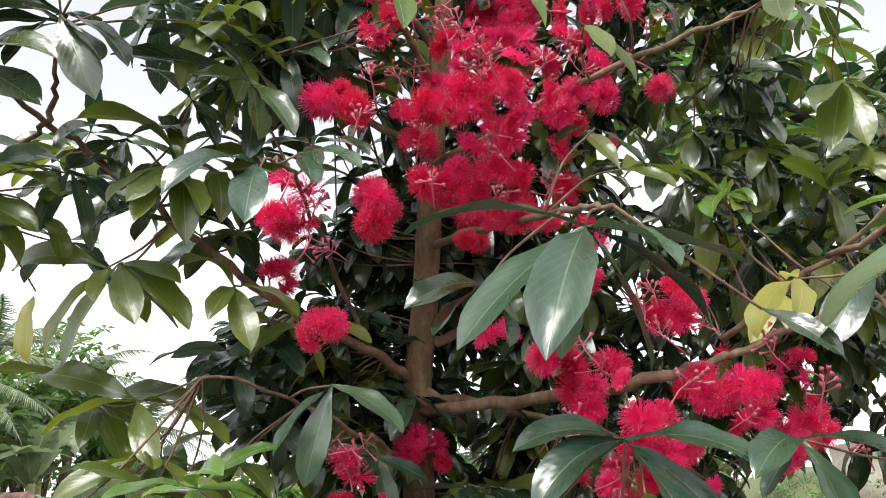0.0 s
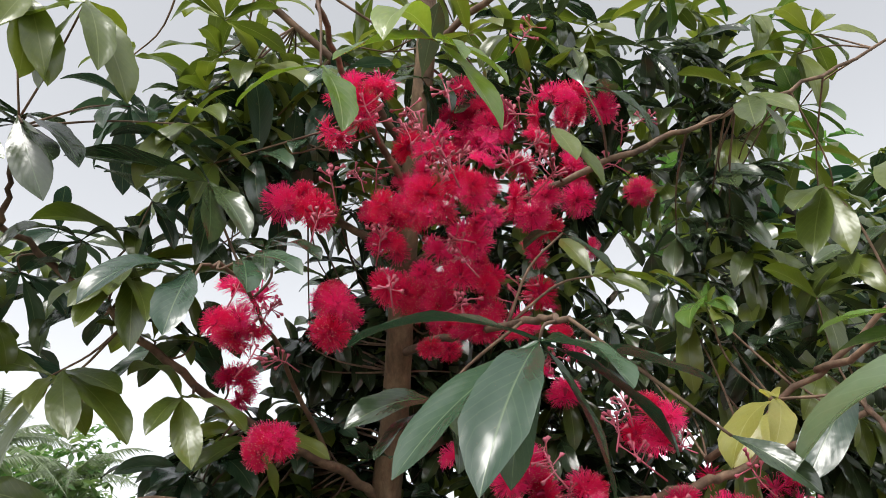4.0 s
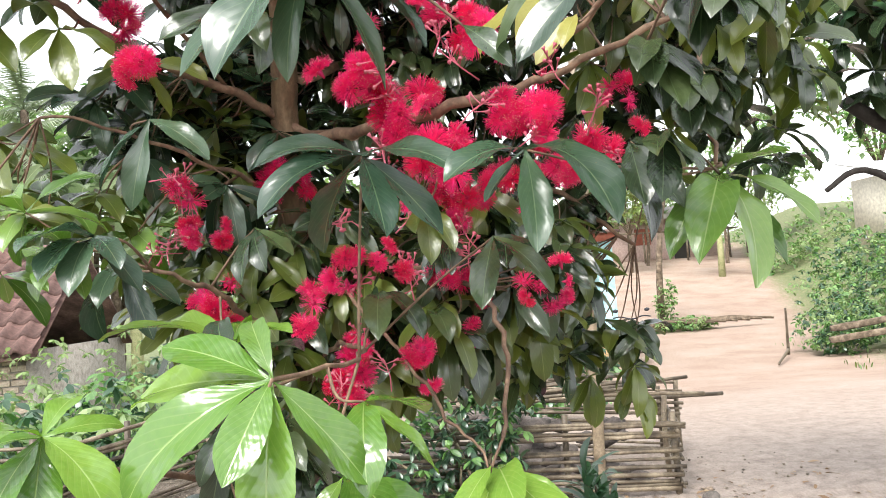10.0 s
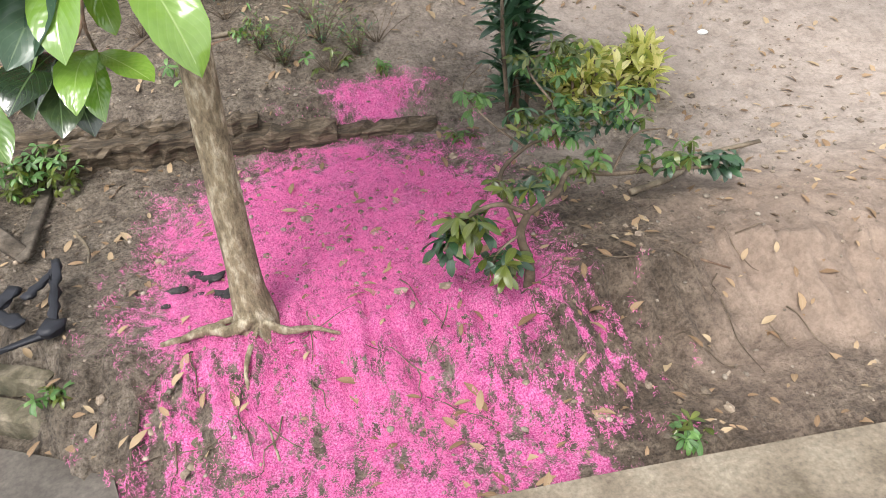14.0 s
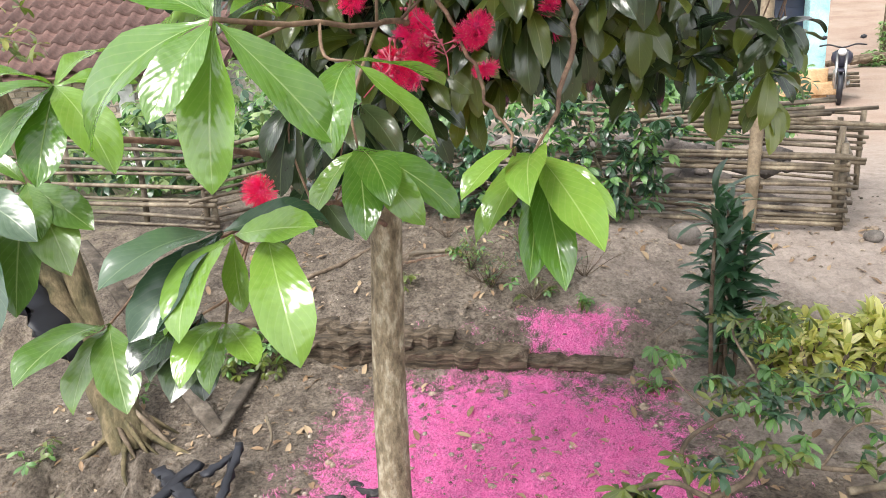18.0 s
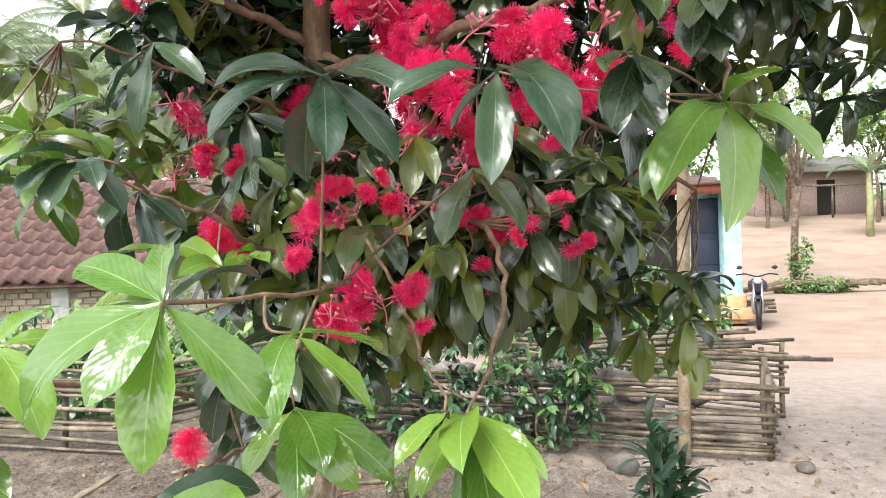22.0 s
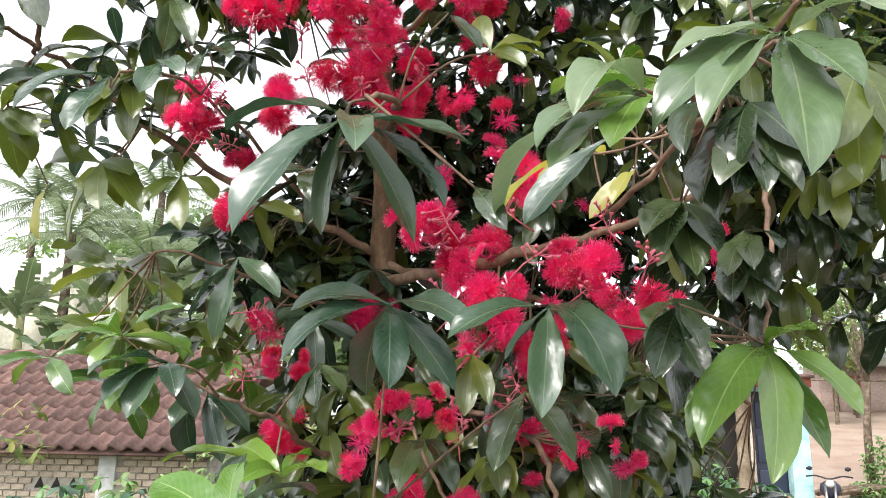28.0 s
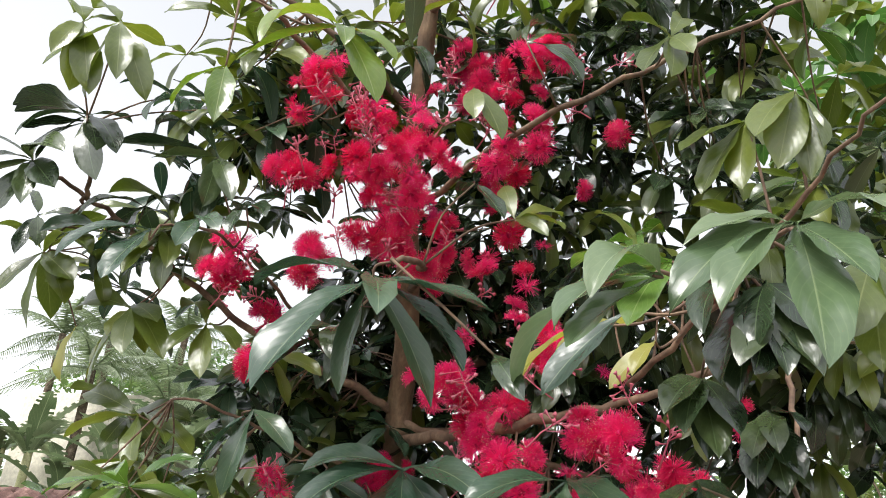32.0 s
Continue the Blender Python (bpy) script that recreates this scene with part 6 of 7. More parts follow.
# ---- the tiled house below the slope ----
def tile_mesh():
    """One clay pan tile: an S-curve across, a thick lower edge. 0.2 wide, 0.3 long before it is scaled, lies in the xy plane, y up the slope."""
    bm = bmesh.new()
    prof = [(-0.105, 0.016), (-0.08, 0.042), (-0.05, 0.046), (-0.02, 0.016), (0.02, -0.008), (0.06, -0.008), (0.105, 0.016)]
    rows = []
    for y, z in ((0.0, -0.012), (0.0, 0.03), (0.3, 0.0)):
        rows.append([bm.verts.new((x, y, h + z)) for x, h in prof])
    for a, c in zip(rows, rows[1:]):
        for k in range(len(prof) - 1):
            bm.faces.new((a[k], a[k + 1], c[k + 1], c[k]))
    return link_mesh("roof_tile", bm, TILE)


house = thing("brick_house", (-7.0, 10.15, -0.87), "low brick house under a weathered clay tile roof", "house")
EAVE, RIDGE = Vector((0, 9.6, 1.13)), Vector((0, 11.9, 2.83))
slope = (RIDGE - EAVE).length
pitch = math.atan2(RIDGE.z - EAVE.z, RIDGE.y - EAVE.y)
roof = part("roof", box_bm((8.6, slope + 0.05, 0.04), (-1.9, 0.6, 1.2 + 1.65 - 0.05), Euler((pitch, 0, 0))), TILE, house, "clay tile roof")
part("roof", box_bm((8.6, slope, 0.04), (-1.9, 2.87, 1.2 + 1.63 - 0.06), Euler((-pitch, 0, 0))), TILE, house)
TM = tile_mesh()
base = Matrix.Translation((0, EAVE.y - 0.06, EAVE.z + 0.0)) @ Matrix.Rotation(pitch, 4, "X")
jig = random.Random(4)
joined = Bulk()
tco = np.array([v.co for v in TM.vertices])
tfa = np.array([list(p.vertices) for p in TM.polygons])
tuv = np.zeros((len(tfa) * 4, 2))
for row in range(8):
    for col in range(29):
        x = -13.0 + 0.295 * col
        lift = jig.uniform(0, 0.008)
        m = base @ Matrix.Translation((x, row * 0.362, 0.02 + lift)) @ Matrix.Rotation(jig.uniform(-0.025, 0.025), 4, "Z") @ Matrix.Scale(1.45, 4)
        if x > -9.2 and x < -4.0:
            o = part("roof_tile", TM, TILE, roof)
            o.matrix_parent_inverse = Matrix.Translation((7.0, -10.15, 0.87))
            o.matrix_basis = m
        else:
            joined.add(TILE, (tco, tfa, tuv), Matrix.Translation((7.0, -10.15, 0.87)) @ m)
joined.finish("far_tiles", house)
for k in range(21):
    pts = [(-6.0 + 0.4 * k - 0.22, 1.75, 3.73), (-6.0 + 0.4 * k + 0.2, 1.75, 3.74)]
    part("ridge_tile", tube_bm(pts, [0.085, 0.095], 9), TILE, house)
MORTAR = rough_mat("mortar", (0.25, 0.22, 0.19), (0.4, 0.36, 0.31), (0.5, 0.46, 0.41), 9.0, 0.95, 0.5, 0.006)
wall = part("wall", box_bm((8.2, 0.16, 2.2), (-1.9, 0.02, 0.95)), MORTAR, house, "brick wall with pale mortar")
bm = box_bm((0.225, 0.05, 0.085), bevel=0.008)
BM = link_mesh("brick", bm, BRICK, False)
for row in range(11):
    for col in range(19):
        x, z = -2.2 + 0.245 * col + (0.12 if row % 2 else 0), 0.95 + 0.105 * row
        if abs(x - 0.36) < 0.2 or (row in (4, 5) and -1.05 < x < 0.0) or x > 2.05:
            continue
        o = part("brick", BM, BRICK, wall)
        o.matrix_basis = Matrix.Translation((x + jig.uniform(-0.006, 0.006), -0.065, z + jig.uniform(-0.004, 0.004)))
part("column", box_bm((0.3, 0.08, 2.2), (0.36, -0.09, 0.95), bevel=0.01), plain_mat("pale_wash", (0.62, 0.62, 0.6), 0.9), house, "pale plastered column")
# near-black colour that stands for the shade inside openings
SHADEPAINT = plain_mat("hollow_shade_paint", (0.02, 0.018, 0.015), 0.9)
for k in range(3):
    bm = bmesh.new()
    x = -0.84 + 0.3 * k
    v = [bm.verts.new(p) for p in ((x - 0.09, -0.072, 1.36), (x + 0.09, -0.072, 1.36), (x, -0.072, 1.54), (x - 0.09, -0.05, 1.36), (x + 0.09, -0.05, 1.36), (x, -0.05, 1.54))]
    for f in ((0, 1, 2), (0, 3, 4, 1), (1, 4, 5, 2), (2, 5, 3, 0)):
        bm.faces.new([v[i] for i in f])
    part("vent_opening", bm, SHADEPAINT, house, "triangular vent opening", False)
part("gable", box_bm((0.14, 4.2, 2.2), (2.15, 2.0, 0.95)), MORTAR, house)

# ---- the house on the rise behind it ----
CREAM = plain_mat("cream_plaster", (0.6, 0.56, 0.46), 0.9)
TEAL = plain_mat("teal_paint", (0.04, 0.25, 0.24), 0.6)
upper = thing("plastered_house", (-10.0, 16.1, -1.0), "cream plastered house half hidden by banana plants", "house")
part("wall", box_bm((5.0, 0.2, 6.8), (-1.2, 0, 3.4)), CREAM, upper)
win = part("window", box_bm((1.1, 0.06, 0.62), (-1.15, -0.12, 4.55), bevel=0.01), SHADEPAINT, upper, "teal louvred window")
for k in range(7):
    part("louvre_slat", box_bm((1.04, 0.03, 0.05), (-1.15, -0.165, 4.29 + 0.087 * k), Euler((0.6, 0, 0))), TEAL, win)
part("window_frame", box_bm((0.05, 0.06, 0.66), (-1.15, -0.17, 4.55)), TEAL, win)
part("plinth", box_bm((5.2, 0.3, 0.5), (-1.2, 0, 0.1)), MORTAR, upper)


# ---- the house at the end of the yard ----
porch = thing("porch_house", (4.27, 13.0, -0.05), "village house with a turquoise porch pillar and dark doorway", "house")
BLUE = rough_mat("turquoise_paint", (0.22, 0.42, 0.46), (0.36, 0.62, 0.66), (0.5, 0.74, 0.76), 4.0, 0.75, 0.15, 0.004)
MUDDY = rough_mat("mud_stained_plaster", (0.36, 0.21, 0.1), (0.5, 0.33, 0.18), (0.6, 0.44, 0.28), 5.0, 0.9, 0.2, 0.005)
part("pillar", box_bm((0.33, 0.33, 2.35), (0.84, -0.2, 1.55), bevel=0.015), BLUE, porch, "turquoise painted pillar")
part("pillar_base", box_bm((0.44, 0.44, 0.55), (0.84, -0.2, 0.2), bevel=0.03), MUDDY, porch, "mud-stained pillar foot")
part("wall", box_bm((3.4, 0.16, 2.8), (-1.6, 1.0, 1.4)), DEADWOOD, porch, "dark weathered board wall")
part("side_wall", box_bm((0.16, 3.0, 2.8), (1.0, 1.6, 1.4)), BLUE, porch)
DOOR = plain_mat("dark_blue_door", (0.012, 0.02, 0.045), 0.5)
door = part("door", box_bm((0.62, 0.06, 2.1), (0.42, 0.0, 1.3), bevel=0.01), DOOR, porch, "dark blue panelled door")
for k in range(3):
    part("door_panel", box_bm((0.48, 0.03, 0.5), (0.42, -0.035, 0.68 + 0.62 * k), bevel=0.012), DOOR, door)
# a solid near-black panel paints the shade inside the doorway
part("doorway", box_bm((0.9, 0.06, 2.1), (-0.4, 0.05, 1.3)), SHADEPAINT, porch, "dark open doorway")
part("post", box_bm((0.1, 0.1, 2.3), (0.06, -0.1, 1.4)), CREAM, porch)
part("floor", box_bm((1.5, 1.4, 0.22), (0.45, 0.2, 0.12), bevel=0.02), MUDDY, porch, "mud-stained porch floor")
FASCIA = plain_mat("red_oxide_board", (0.3, 0.085, 0.05), 0.7)
part("fascia", box_bm((3.3, 0.05, 0.2), (-0.65, -0.7, 2.5)), FASCIA, porch, "red painted fascia board")
part("roof", box_bm((3.4, 3.6, 0.05), (-0.65, 1.0, 2.8), Euler((0.12, 0, 0))), TILE, porch)
for k in range(4):
    part("stacked_board", box_bm((0.7, 0.12, 0.05), (1.35, -0.1, 0.12 + 0.07 * k), Euler((0, 0, 0.1 * k))), BAMBOO, porch)


def wheel(parent, at, r):
    w = part("wheel", tube_bm([(-0.045, 0, 0), (-0.03, 0, 0), (0.03, 0, 0), (0.045, 0, 0)], [r - 0.04, r, r, r - 0.04], 24), BLACK, parent, "black tyre")
    w.location = at
    part("rim", tube_bm([(-0.05, 0, 0), (0.05, 0, 0)], [r * 0.25, r * 0.25], 12), CHROME, w)
    for k in range(6):
        a = k * math.pi / 3
        part("spoke", tube_bm([(0, 0.2 * r * math.cos(a), 0.2 * r * math.sin(a)), (0, 0.9 * r * math.cos(a), 0.9 * r * math.sin(a))], [0.008, 0.008], 5), CHROME, w)


CHROME = plain_mat("worn_metal", (0.5, 0.5, 0.5), 0.35, 0.9)
PAINT = plain_mat("dark_bike_paint", (0.03, 0.03, 0.05), 0.35)
bike = thing("motorbike", (5.36, 12.1, ground_z(5.36, 12.1)), "parked muddy motorbike facing the yard", "motorbike")
bike.rotation_euler = (0, 0, radians(-18))
wheel(bike, (0, -0.1, 0.28), 0.28)
wheel(bike, (0.02, 1.1, 0.28), 0.28)
for s in (-0.07, 0.07):
    part("fork", tube_bm([(s, -0.1, 0.28), (s, 0.12, 0.88)], [0.022, 0.026], 8), CHROME, bike)
part("mudguard", rough_beam_bm((0, -0.28, 0.58), (0, 0.16, 0.6), 0.11, 0.04, 5, 6, 0.03), PAINT, bike)
part("handlebar", tube_bm(smooth_run([(-0.36, 0.22, 0.98), (-0.2, 0.16, 1.0), (0, 0.12, 0.95), (0.2, 0.16, 1.0), (0.36, 0.22, 0.98)], 3), [0.014] * 13, 7), BLACK, bike)
part("headlight", lump_bm((0.075, 0.06, 0.065), 3, (0, 0.04, 0.88), 2, 0.05), plain_mat("lamp_glass", (0.7, 0.72, 0.75), 0.1), bike, "pale headlight")
part("front_cowl", lump_bm((0.17, 0.07, 0.16), 4, (0, 0.14, 0.78), 2, 0.15), PAINT, bike)
part("tank", lump_bm((0.13, 0.27, 0.11), 5, (0, 0.42, 0.78), 2, 0.1), PAINT, bike)
part("seat", lump_bm((0.13, 0.34, 0.06), 6, (0, 0.86, 0.8), 2, 0.05), BLACK, bike)
part("engine", box_bm((0.22, 0.36, 0.28), (0, 0.5, 0.42), bevel=0.04), CHROME, bike)
part("exhaust", tube_bm([(0.13, 0.4, 0.3), (0.15, 0.8, 0.3), (0.15, 1.25, 0.36)], [0.025, 0.035, 0.045], 9), CHROME, bike)
for s in (-0.3, 0.3):
    part("mirror", lump_bm((0.06, 0.02, 0.04), 7, (s, 0.16, 1.12), 1, 0.05), BLACK, bike)
part("side_stand", tube_bm([(-0.05, 0.55, 0.3), (-0.22, 0.5, 0.01)], [0.012, 0.012], 6), CHROME, bike)


# ---- vegetation further off ----
def broad_tree(at, height, crown_r, mats, count, label, name="shade_tree", leaf=0.2, seed=1, trunk_r=0.12, squash=0.8, base=0.35, group="trees behind", mat=DEADWOOD):
    t = thing(name, at, label, "tree", group)
    r = random.Random(seed)
    bulk = Bulk()
    fork = Vector((r.uniform(-0.2, 0.2), r.uniform(-0.2, 0.2), height * base))
    run = smooth_run([(0, 0, -0.3), fork * 0.5 + Vector((r.uniform(-0.1, 0.1), 0, 0)), fork], 4)
    part("trunk", tube_bm(run, [trunk_r * (1.25 - 0.5 * i / len(run)) for i in range(len(run))], 10, wobble=0.1, seed=seed), mat, t)
    mid = Vector((0, 0, height - crown_r * squash))
    lobes = []
    for k in range(8):
        a = 2 * math.pi * k / 8 + r.uniform(-0.4, 0.4)
        tip = mid + Vector((math.cos(a), math.sin(a), 0)) * crown_r * r.uniform(0.35, 0.75) + Vector((0, 0, crown_r * squash * r.uniform(-0.5, 0.75)))
        pts = smooth_run([fork, fork.lerp(tip, 0.5) + Vector((0, 0, 0.12 * height * r.random())), tip], 4)
        part("limb", tube_bm(pts, [trunk_r * (0.5 - 0.4 * i / len(pts)) for i in range(len(pts))], 7, wobble=0.1, seed=k), mat, t)
        lobes.append((tip, crown_r * r.uniform(0.28, 0.5)))
    for _ in range(count):
        c, rad = r.choice(lobes)
        while True:
            q = Vector((r.uniform(-1, 1), r.uniform(-1, 1), r.uniform(-1, 1)))
            if 0.2 < q.length < 1:
                break
        p = c + q * rad
        n = 5
        turn = r.uniform(0, 360)
        m = r.choice(mats)
        for k in range(n):
            shape = r.choice(FAR)
            bulk.add(m, shape["data"], leaf_pose(shape, p, heading(turn + 72 * k, r.gauss(-15, 30)), leaf * r.uniform(0.7, 1.2), r.uniform(-0.5, 0.5)))
    bulk.finish("crown", t)
    return t


def banana(at, height, label="banana plant with tattered pale green leaves", seed=1, leaf=1.9, group="banana plants"):
    t = thing("banana_plant", at, label, "banana plant", group)
    r = random.Random(seed)
    part("stem", tube_bm([(0, 0, -0.3), (0.05, 0, height * 0.35), (0, 0, height * 0.62)], [0.16, 0.13, 0.09], 10), PALESTEM, t)
    for k in range(10):
        a = 36 * k + r.uniform(-25, 25)
        d = heading(a, 0)
        foot = Vector((0, 0, height * 0.6))
        m = Matrix.Translation(foot) @ rest_frame(heading(a, r.uniform(35, 75))) 
        bm = leaf_bm(leaf * r.uniform(0.8, 1.15), leaf * 0.23, r.uniform(0.9, 1.9), 0.3, 0.05, seed * 10 + k, 26, None, m, 0.45)
        # torn between the veins
        faces = [f for i, f in enumerate(bm.faces) if (i // 4) % 2 and i % 4 in (0, 3) and r.random() < 0.6]
        bmesh.ops.delete(bm, geom=faces, context="FACES")
        part("frond", bm, BANANA, t)
    return t


BANANA = leaf_mat("banana_leaf", (0.07, 0.105, 0.05), (0.13, 0.175, 0.09), (0.25, 0.3, 0.19), (0.42, 0.46, 0.3), 0.4, 0.3)
PALESTEM = rough_mat("banana_stem", (0.2, 0.22, 0.09), (0.34, 0.34, 0.17), (0.45, 0.42, 0.25), 5.0, 0.8, 0.2, 0.005)
for k, (x, y, h) in enumerate([(-11.9, 14.4, 8.2), (-10.2, 13.6, 5.9), (-8.9, 13.4, 6.6), (-8.2, 14.3, 8.2), (-6.9, 13.8, 7.0), (-9.4, 14.9, 8.8), (-12.8, 14.6, 8.4), (-5.9, 15.2, 7.2), (-7.4, 15.4, 8.6), (-4.8, 15.0, 5.6), (-6.2, 16.4, 8.4), (-9.0, 16.6, 9.6)]):
    banana((x, y, ground_z(x, y)), h, seed=20 + k, leaf=2.2)


def palm(at, height, seed, label="coconut palm with drooping feathery fronds"):
    t = thing("coconut_palm", at, label, "palm", "palms")
    r = random.Random(seed)
    run = smooth_run([(0, 0, -0.3), (0.2, 0, height * 0.5), (0.1, 0.1, height)], 6)
    part("trunk", tube_bm(run, [0.14 - 0.04 * i / len(run) for i in range(len(run))], 9, wobble=0.06, seed=seed), DEADWOOD, t)
    top = Vector((0.1, 0.1, height))
    for k in range(14):
        a, up = 360 * k / 14 + r.uniform(-10, 10), r.uniform(-10, 65)
        d = heading(a, up)
        flat = heading(a, 0)
        ln = r.uniform(2.1, 3.0)
        rib = [top + d * ln * s - Vector((0, 0, 1)) * 0.9 * ln * s * s * 0.55 for s in np.linspace(0, 1, 14)]
        bm = tube_bm(rib, [0.022 * (1 - 0.8 * i / 14) for i in range(14)], 5)
        side = flat.cross(Vector((0, 0, 1)))
        for i in range(2, 14):
            for q in np.linspace(0, 1, 4, endpoint=False):
                p = rib[i - 1].lerp(rib[i], q)
                along = (rib[i] - rib[i - 1]).normalized()
                for s in (-1, 1):
                    w = 0.5 * math.sin(math.pi * min(1, 0.15 + i / 15))
                    e = p + side * s * w * 0.8 + along * 0.2 - Vector((0, 0, w * r.uniform(0.3, 0.7)))
                    v = [bm.verts.new(p - along * 0.02), bm.verts.new(p + along * 0.02), bm.verts.new(e)]
                    bm.faces.new(v)
        part("frond", bm, BANANA, t)
    return t


banana((16.0, 29.5, ground_z(16.0, 29.5)), 4.2, seed=61, leaf=2.0)
for k, (x, y, h) in enumerate([(-12.6, 17.2, 8.6), (-10.4, 17.0, 7.6), (-8.2, 17.8, 8.0), (-15.2, 18.5, 9.2), (-6.6, 19.0, 7.4), (-11.6, 19.5, 9.6), (-4.6, 18.5, 6.0), (-9.3, 15.3, 6.4), (-7.6, 15.0, 6.6), (-11.3, 14.8, 7.2)]):
    palm((x, y, ground_z(x, y)), h, 3 + k)

# distance haze is put into this leaf colour as a paler green
PALEGREEN = leaf_mat("haze_paled_leaf", (0.1, 0.17, 0.06), (0.17, 0.25, 0.09), (0.26, 0.34, 0.14), (0.3, 0.36, 0.2), 0.6, 0.35)
k = 0
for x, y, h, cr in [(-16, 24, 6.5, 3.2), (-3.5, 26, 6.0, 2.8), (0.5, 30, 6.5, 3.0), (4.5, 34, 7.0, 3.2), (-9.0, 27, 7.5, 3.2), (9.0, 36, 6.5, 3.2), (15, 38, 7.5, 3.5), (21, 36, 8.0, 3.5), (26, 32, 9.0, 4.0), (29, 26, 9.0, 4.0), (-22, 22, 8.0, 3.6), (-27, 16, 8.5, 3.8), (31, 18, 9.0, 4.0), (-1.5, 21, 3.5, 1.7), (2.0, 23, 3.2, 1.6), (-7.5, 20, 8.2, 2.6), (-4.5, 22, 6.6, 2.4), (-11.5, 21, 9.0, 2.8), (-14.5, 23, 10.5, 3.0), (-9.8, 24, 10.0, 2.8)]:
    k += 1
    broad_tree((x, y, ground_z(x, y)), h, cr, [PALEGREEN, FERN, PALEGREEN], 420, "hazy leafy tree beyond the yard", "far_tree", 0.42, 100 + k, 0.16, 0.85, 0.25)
# garden plot in the yard: a slim tree rising out of low greenery
broad_tree((8.6, 18.6, ground_z(8.6, 18.6)), 6.2, 2.2, [PALEGREEN, OLIVE], 200, "slim bare-limbed tree in a plot of greenery", "garden_tree", 0.16, 140, 0.09, 0.7, 0.45)
shrub((8.9, 18.2, ground_z(8.9, 18.2)), [((0, 0, 0.22), (1.2, 0.7, 0.22), 240), ((-0.2, 0.2, 0.9), (0.35, 0.3, 0.6), 90)], [FERN, PALEGREEN], "bed of low bright greenery", "garden_bed", 0.12, 9, 6, "garden plots", False, TINY)
for k in range(7):
    strand("felled_pole", [(6.7 + 0.3 * k, 17.6 + 0.1 * k, 0.12), (8.2 + 0.3 * k, 18.0, 0.3), (9.4 + 0.35 * k, 17.8, 0.2)], 0.06, DEADWOOD, "grey felled pole heaped beside the garden bed", "pole", "felled poles")
for k, (x, y) in enumerate([(13.2, 33.0), (15.0, 35.5), (18.6, 34.0), (20.6, 35.0)]):
    broad_tree((x, y, ground_z(x, y)), 4.6 + 0.5 * (k % 3), 1.7, [OLIVE, PALEGREEN], 150, "thin-leaved tree at the far end of the yard", "far_tree", 0.3, 170 + k, 0.08, 0.8, 0.4)
# the bank across the yard
r = random.Random(91)
for k, (x, y, s, big) in enumerate([(9.6, 12.2, 1.3, 0), (10.8, 11.6, 1.5, 1), (11.8, 11.0, 1.4, 0), (12.8, 12.6, 1.6, 1), (11.2, 14.0, 1.5, 0), (13.6, 11.0, 1.5, 0), (9.3, 11.6, 0.8, 0), (14.5, 13.5, 1.8, 1), (12.6, 15.4, 1.8, 1), (13.0, 9.2, 1.2, 0), (15.8, 11.4, 1.8, 1), (16.5, 16.5, 2.2, 1), (14.0, 18.5, 2.0, 1), (17.4, 18.2, 1.5, 0), (19.2, 18.4, 1.6, 0), (16.4, 18.9, 1.4, 0)]):
    z = ground_z(x, y)
    shrub((x, y, z), [((0, 0, 0.35 * s), (0.75 * s, 0.55 * s, 0.4 * s), 170), ((0.1 * s, 0, 0.9 * s), (0.5 * s, 0.4 * s, 0.5 * s), 130 if big else 30)], [FERN, PALEGREEN, DARKGREEN], "leafy bush on the overgrown bank", "bank_bush", 0.11 + 0.03 * big, 200 + k, 6, "bank bushes", bool(big), TINY)
for k, (a, c) in enumerate([((8.9, 11.3, 0.35), (11.2, 10.9, 0.6)), ((8.8, 11.2, 0.15), (11.0, 10.7, 0.4)), ((11.0, 10.9, 0.7), (13.4, 10.2, 1.0))]):
    lone("bank_log", rough_beam_bm(a, c, 0.11, 0.12, 300 + k, 12, 0.15), DEADWOOD, "old log shoring up the bank", "log", "bank logs")
for k, (a, c) in enumerate([((8.2, 11.6, 0.0), (7.4, 10.6, -0.12)), ((8.25, 11.7, -0.1), (8.1, 11.4, 0.8))]):
    strand("leaning_pole", [a, Vector(a).lerp(Vector(c), 0.5), c], 0.03, BAMBOO, "bamboo pole leaning by the bank", "pole", "bank poles")
for k in range(26):
    x, y = -2.0 + 1.25 * k + r.uniform(-0.5, 0.5), r.uniform(23.5, 30)
    s = r.uniform(1.1, 2.0)
    if 0.24 < x / (y + 1.8) < 0.6:
        x, y, s = x * 1.75, y * 1.75, s * 1.5
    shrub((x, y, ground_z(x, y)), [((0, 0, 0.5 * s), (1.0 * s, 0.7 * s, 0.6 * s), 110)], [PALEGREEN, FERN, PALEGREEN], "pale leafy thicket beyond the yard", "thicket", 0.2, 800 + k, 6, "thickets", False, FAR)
# grass along the foot of the bank
gb = Bulk()
for _ in range(5200):
    x = r.uniform(4.5, 14.0)
    y = r.uniform(4.0, 15.0)
    if noise.noise((x * 1.3, y * 1.3, 7)) < r.uniform(-0.1, 0.35):
        continue
    if x - 0.35 * y - 1.3 + 1.2 * noise.noise((x * 0.5, y * 0.5, 0)) < 3.6 or ground_z(x, y) > 1.8:
        continue
    shape = r.choice(STRAPS)
    gb.add(FERN if r.random() < 0.6 else OLIVE, shape["data"], leaf_pose(shape, Vector((x, y, ground_z(x, y) - 0.01)), heading(r.uniform(0, 360), r.uniform(40, 80)), r.uniform(0.05, 0.13), 0))
grass = thing("grass", (0, 0, 0), "thin grass at the edge of the yard", "grass", kind="stuff")
gb.finish("grass_blades", grass)
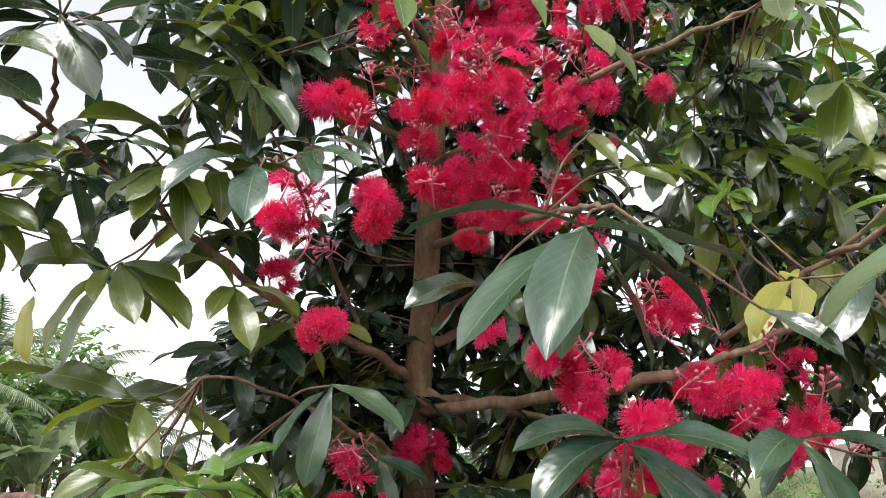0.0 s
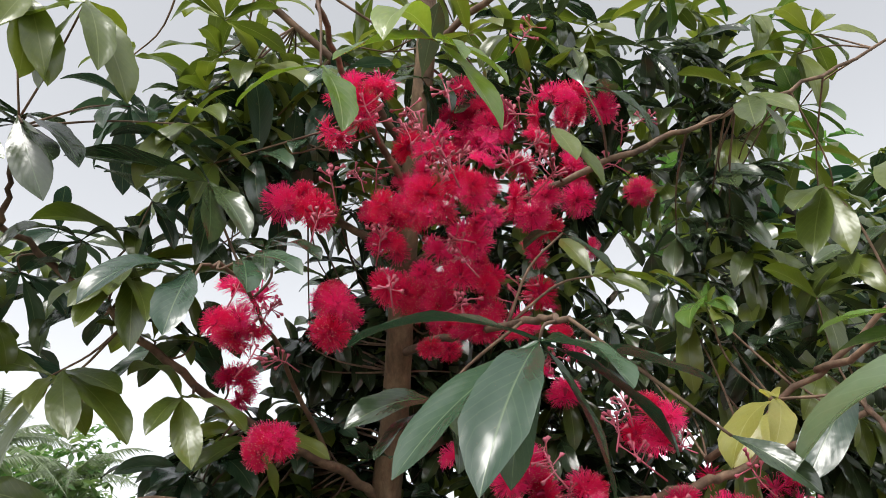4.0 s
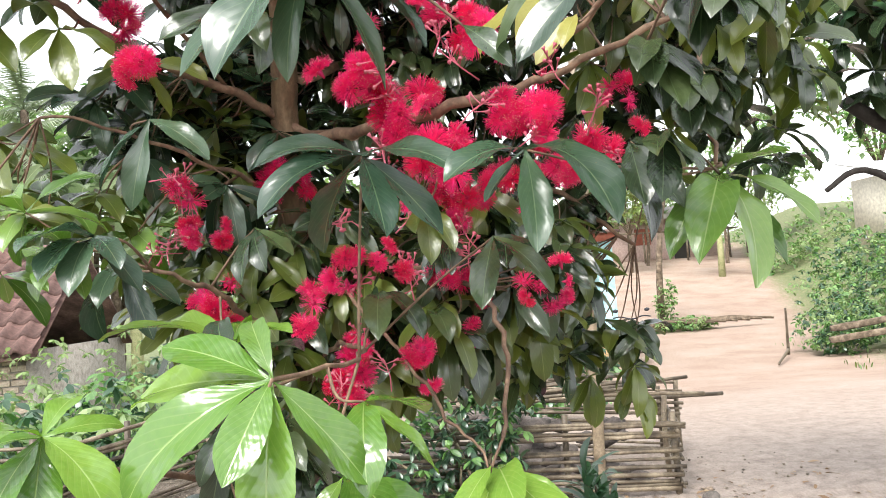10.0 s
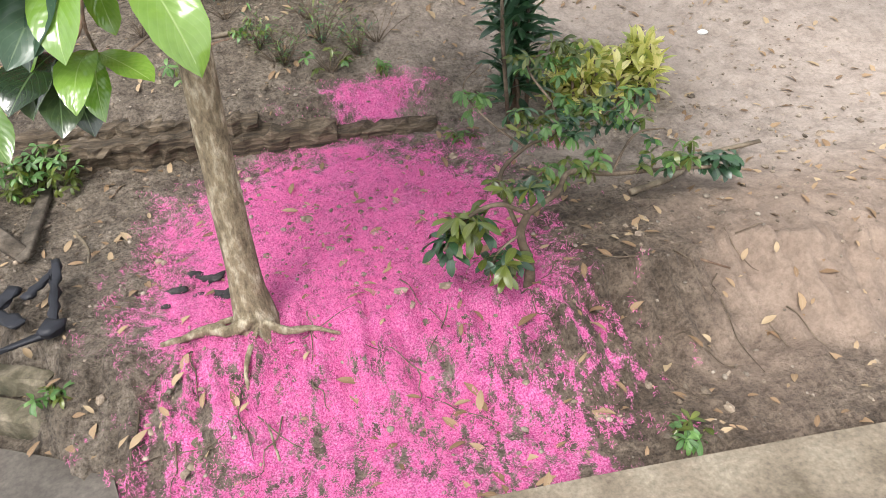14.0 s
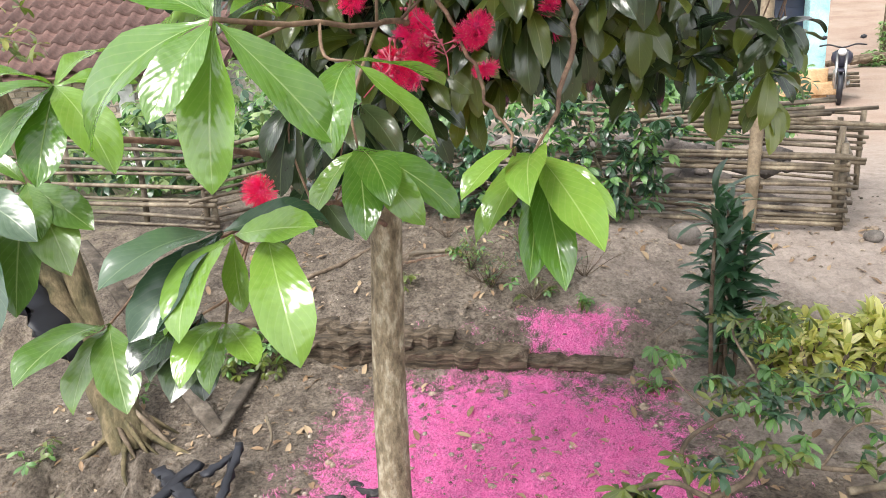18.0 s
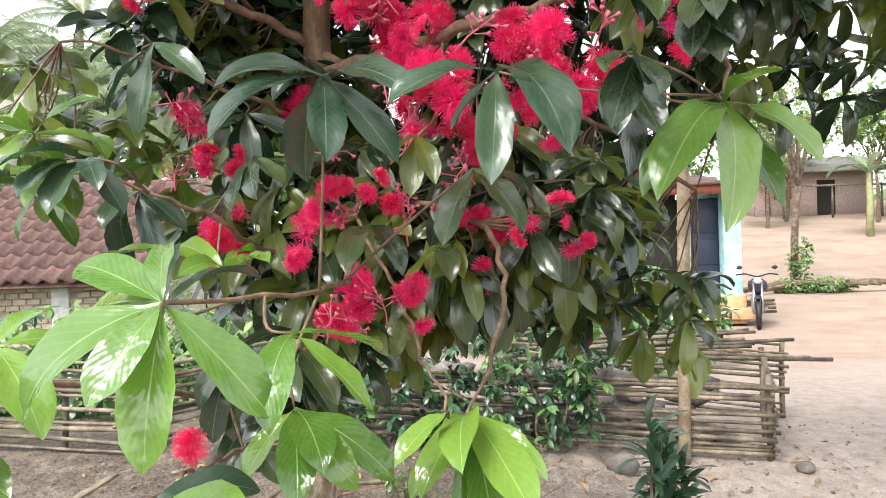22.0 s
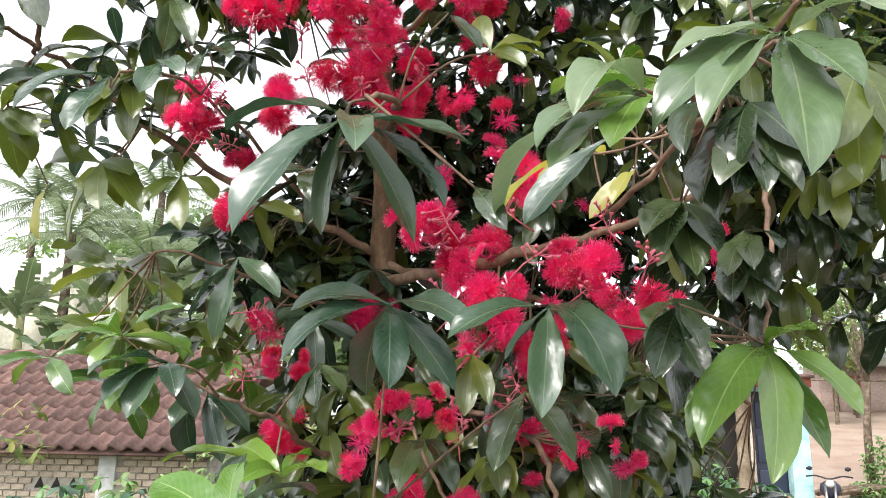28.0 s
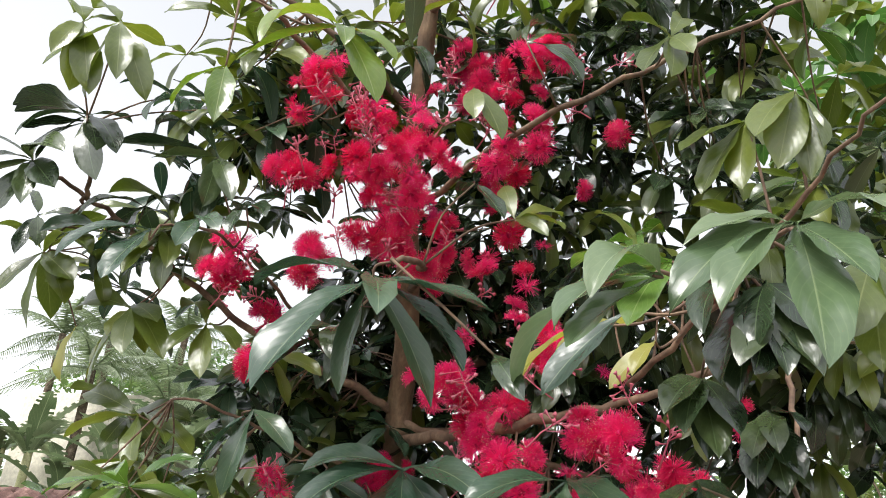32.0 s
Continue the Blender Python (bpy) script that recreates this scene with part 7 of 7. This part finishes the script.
# garden behind the left fence
for k, (x, y, s, h) in enumerate([(-2.2, 3.2, 0.6, 0.9), (-3.0, 3.8, 0.7, 1.2), (-1.4, 3.6, 0.6, 0.9), (-3.8, 3.0, 0.7, 1.0), (-2.2, 4.6, 0.8, 1.3), (-0.6, 4.2, 0.6, 0.8), (-4.6, 4.6, 0.9, 1.4), (-3.2, 6.0, 1.0, 1.6), (-1.6, 6.2, 1.0, 1.5), (-5.4, 6.4, 1.0, 1.6), (-3.9, 7.6, 0.9, 1.3), (-3.1, 8.3, 1.0, 3.5), (-4.3, 8.5, 0.8, 3.3), (0.2, 6.0, 0.8, 1.2), (0.9, 4.4, 0.6, 1.1), (1.7, 4.9, 0.6, 1.2), (1.2, 5.8, 0.8, 1.5), (2.5, 6.2, 0.6, 1.3), (2.2, 7.4, 0.8, 1.6), (-2.0, 9.0, 1.0, 3.0), (-0.9, 9.4, 1.0, 3.2), (0.3, 9.2, 1.0, 2.6), (1.4, 9.4, 0.9, 2.4), (2.4, 9.8, 0.8, 2.2)]):
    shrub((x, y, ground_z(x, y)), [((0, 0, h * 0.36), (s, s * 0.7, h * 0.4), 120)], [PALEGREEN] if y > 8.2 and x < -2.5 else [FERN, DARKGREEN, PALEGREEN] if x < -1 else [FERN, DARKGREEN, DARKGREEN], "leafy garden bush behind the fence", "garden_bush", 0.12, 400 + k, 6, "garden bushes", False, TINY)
# far house
far = thing("far_house", (17.4, 38.0, ground_z(17.4, 38) - 0.1), "small pink-washed house far across the yard", "house")
PINKWALL = plain_mat("pink_wash", (0.58, 0.44, 0.4), 0.9)
part("wall", box_bm((6.0, 0.2, 2.4), (0, 0, 1.2)), PINKWALL, far)
part("wall", box_bm((0.2, 4.0, 2.4), (-3.0, 2.0, 1.2)), PINKWALL, far)
part("window", box_bm((0.9, 0.08, 0.9), (-1.6, -0.12, 1.4), bevel=0.02), FASCIA, far, "red window")
# the door takes the same near-black shade colour
part("door", box_bm((0.9, 0.08, 1.9), (0.6, -0.12, 0.95), bevel=0.02), SHADEPAINT, far)
part("roof", box_bm((7.0, 3.2, 0.1), (0, 0.4, 2.75), Euler((0.3, 0, 0))), plain_mat("zinc_roof", (0.3, 0.27, 0.25), 0.6), far, "pale zinc roof")
part("veranda_rail", tube_bm([(-5.0, -1.5, 1.55), (3.2, -1.5, 1.5)], [0.05, 0.05], 7), BAMBOO, far)
for k in range(4):
    part("veranda_post", tube_bm([(-4.5 + 2.4 * k, -1.5, -0.2), (-4.5 + 2.4 * k, -1.5, 1.6)], [0.06, 0.05], 7), BAMBOO, far)
pale = thing("zinc_shed", (18.8, 20.5, ground_z(18.8, 20.5)), "shed with a pale zinc roof on the bank", "shed")
part("wall", box_bm((3.6, 2.4, 2.2), (0, 0, 0.9)), CREAM, pale)
part("roof", box_bm((4.4, 3.2, 0.08), (0, -0.2, 2.25), Euler((0.25, 0, 0))), plain_mat("pale_zinc", (0.72, 0.73, 0.74), 0.6), pale)

# ---- the dark-limbed tree beside the yard ----
mango = thing("mango_tree", (4.4, 0.9, ground_z(4.4, 0.9)), "spreading tree with nearly black limbs and dark leaves", "tree")
DARKBARK = rough_mat("dark_bark", (0.012, 0.010, 0.009), (0.03, 0.025, 0.022), (0.06, 0.05, 0.045), 12.0, 0.95, 0.7, 0.01)
ox, oy, oz = mango.location
for k, (run, rad) in enumerate([
        ([(4.4, 0.9, -0.1), (4.3, 0.9, 0.9), (4.0, 0.85, 1.6)], 0.17),
        ([(4.0, 0.85, 1.6), (3.3, 0.8, 1.72), (2.75, 0.82, 1.92), (2.45, 0.83, 2.06), (2.2, 0.84, 2.22)], 0.05),
        ([(2.75, 0.82, 1.92), (2.6, 0.85, 1.8), (2.3, 0.9, 1.95), (2.15, 0.94, 1.88)], 0.02),
        ([(2.5, 0.82, 2.05), (2.42, 0.8, 2.3), (2.3, 0.75, 2.6)], 0.025),
        ([(4.0, 0.85, 1.6), (3.5, 0.75, 2.3), (2.7, 0.74, 2.8), (2.1, 0.7, 3.3)], 0.06),
        ([(4.0, 0.85, 1.6), (3.6, 1.2, 2.6), (2.8, 1.3, 3.4), (1.9, 1.1, 3.9)], 0.06),
        ([(4.0, 0.85, 1.6), (3.6, 0.4, 1.75), (3.0, 0.5, 1.6), (2.6, 0.6, 1.6)], 0.04)]):
    pts = [p - Vector((ox, oy, oz)) for p in smooth_run(run, 5)]
    part("trunk" if k == 0 else "limb", tube_bm(pts, [rad * (1 - 0.5 * i / len(pts)) for i in range(len(pts))], 10, wobble=0.12, seed=k), DARKBARK, mango)
mb = Bulk()
for k, (c, s, cnt, mats) in enumerate([((2.3, 0.9, 3.1), (0.7, 0.5, 0.6), 80, [LEAF, DARKGREEN]), ((1.9, 1.1, 3.8), (0.8, 0.6, 0.5), 80, [OLIVE, FERN]), ((2.6, 0.7, 2.5), (0.5, 0.4, 0.35), 40, [LEAF]), ((2.9, 0.7, 1.85), (0.3, 0.3, 0.3), 14, [LEAF]), ((3.0, 0.9, 3.2), (0.7, 0.6, 0.7), 60, [LEAF, OLIVE]), ((1.6, 0.9, 2.9), (0.4, 0.4, 0.5), 34, [LEAF, OLIVE])]):
    fill(Vector(c) - Vector((ox, oy, oz)), s, cnt, mats, 0.2, 6, 0.6, SMALL, mb, False, 500 + k)
mb.finish("foliage", mango)
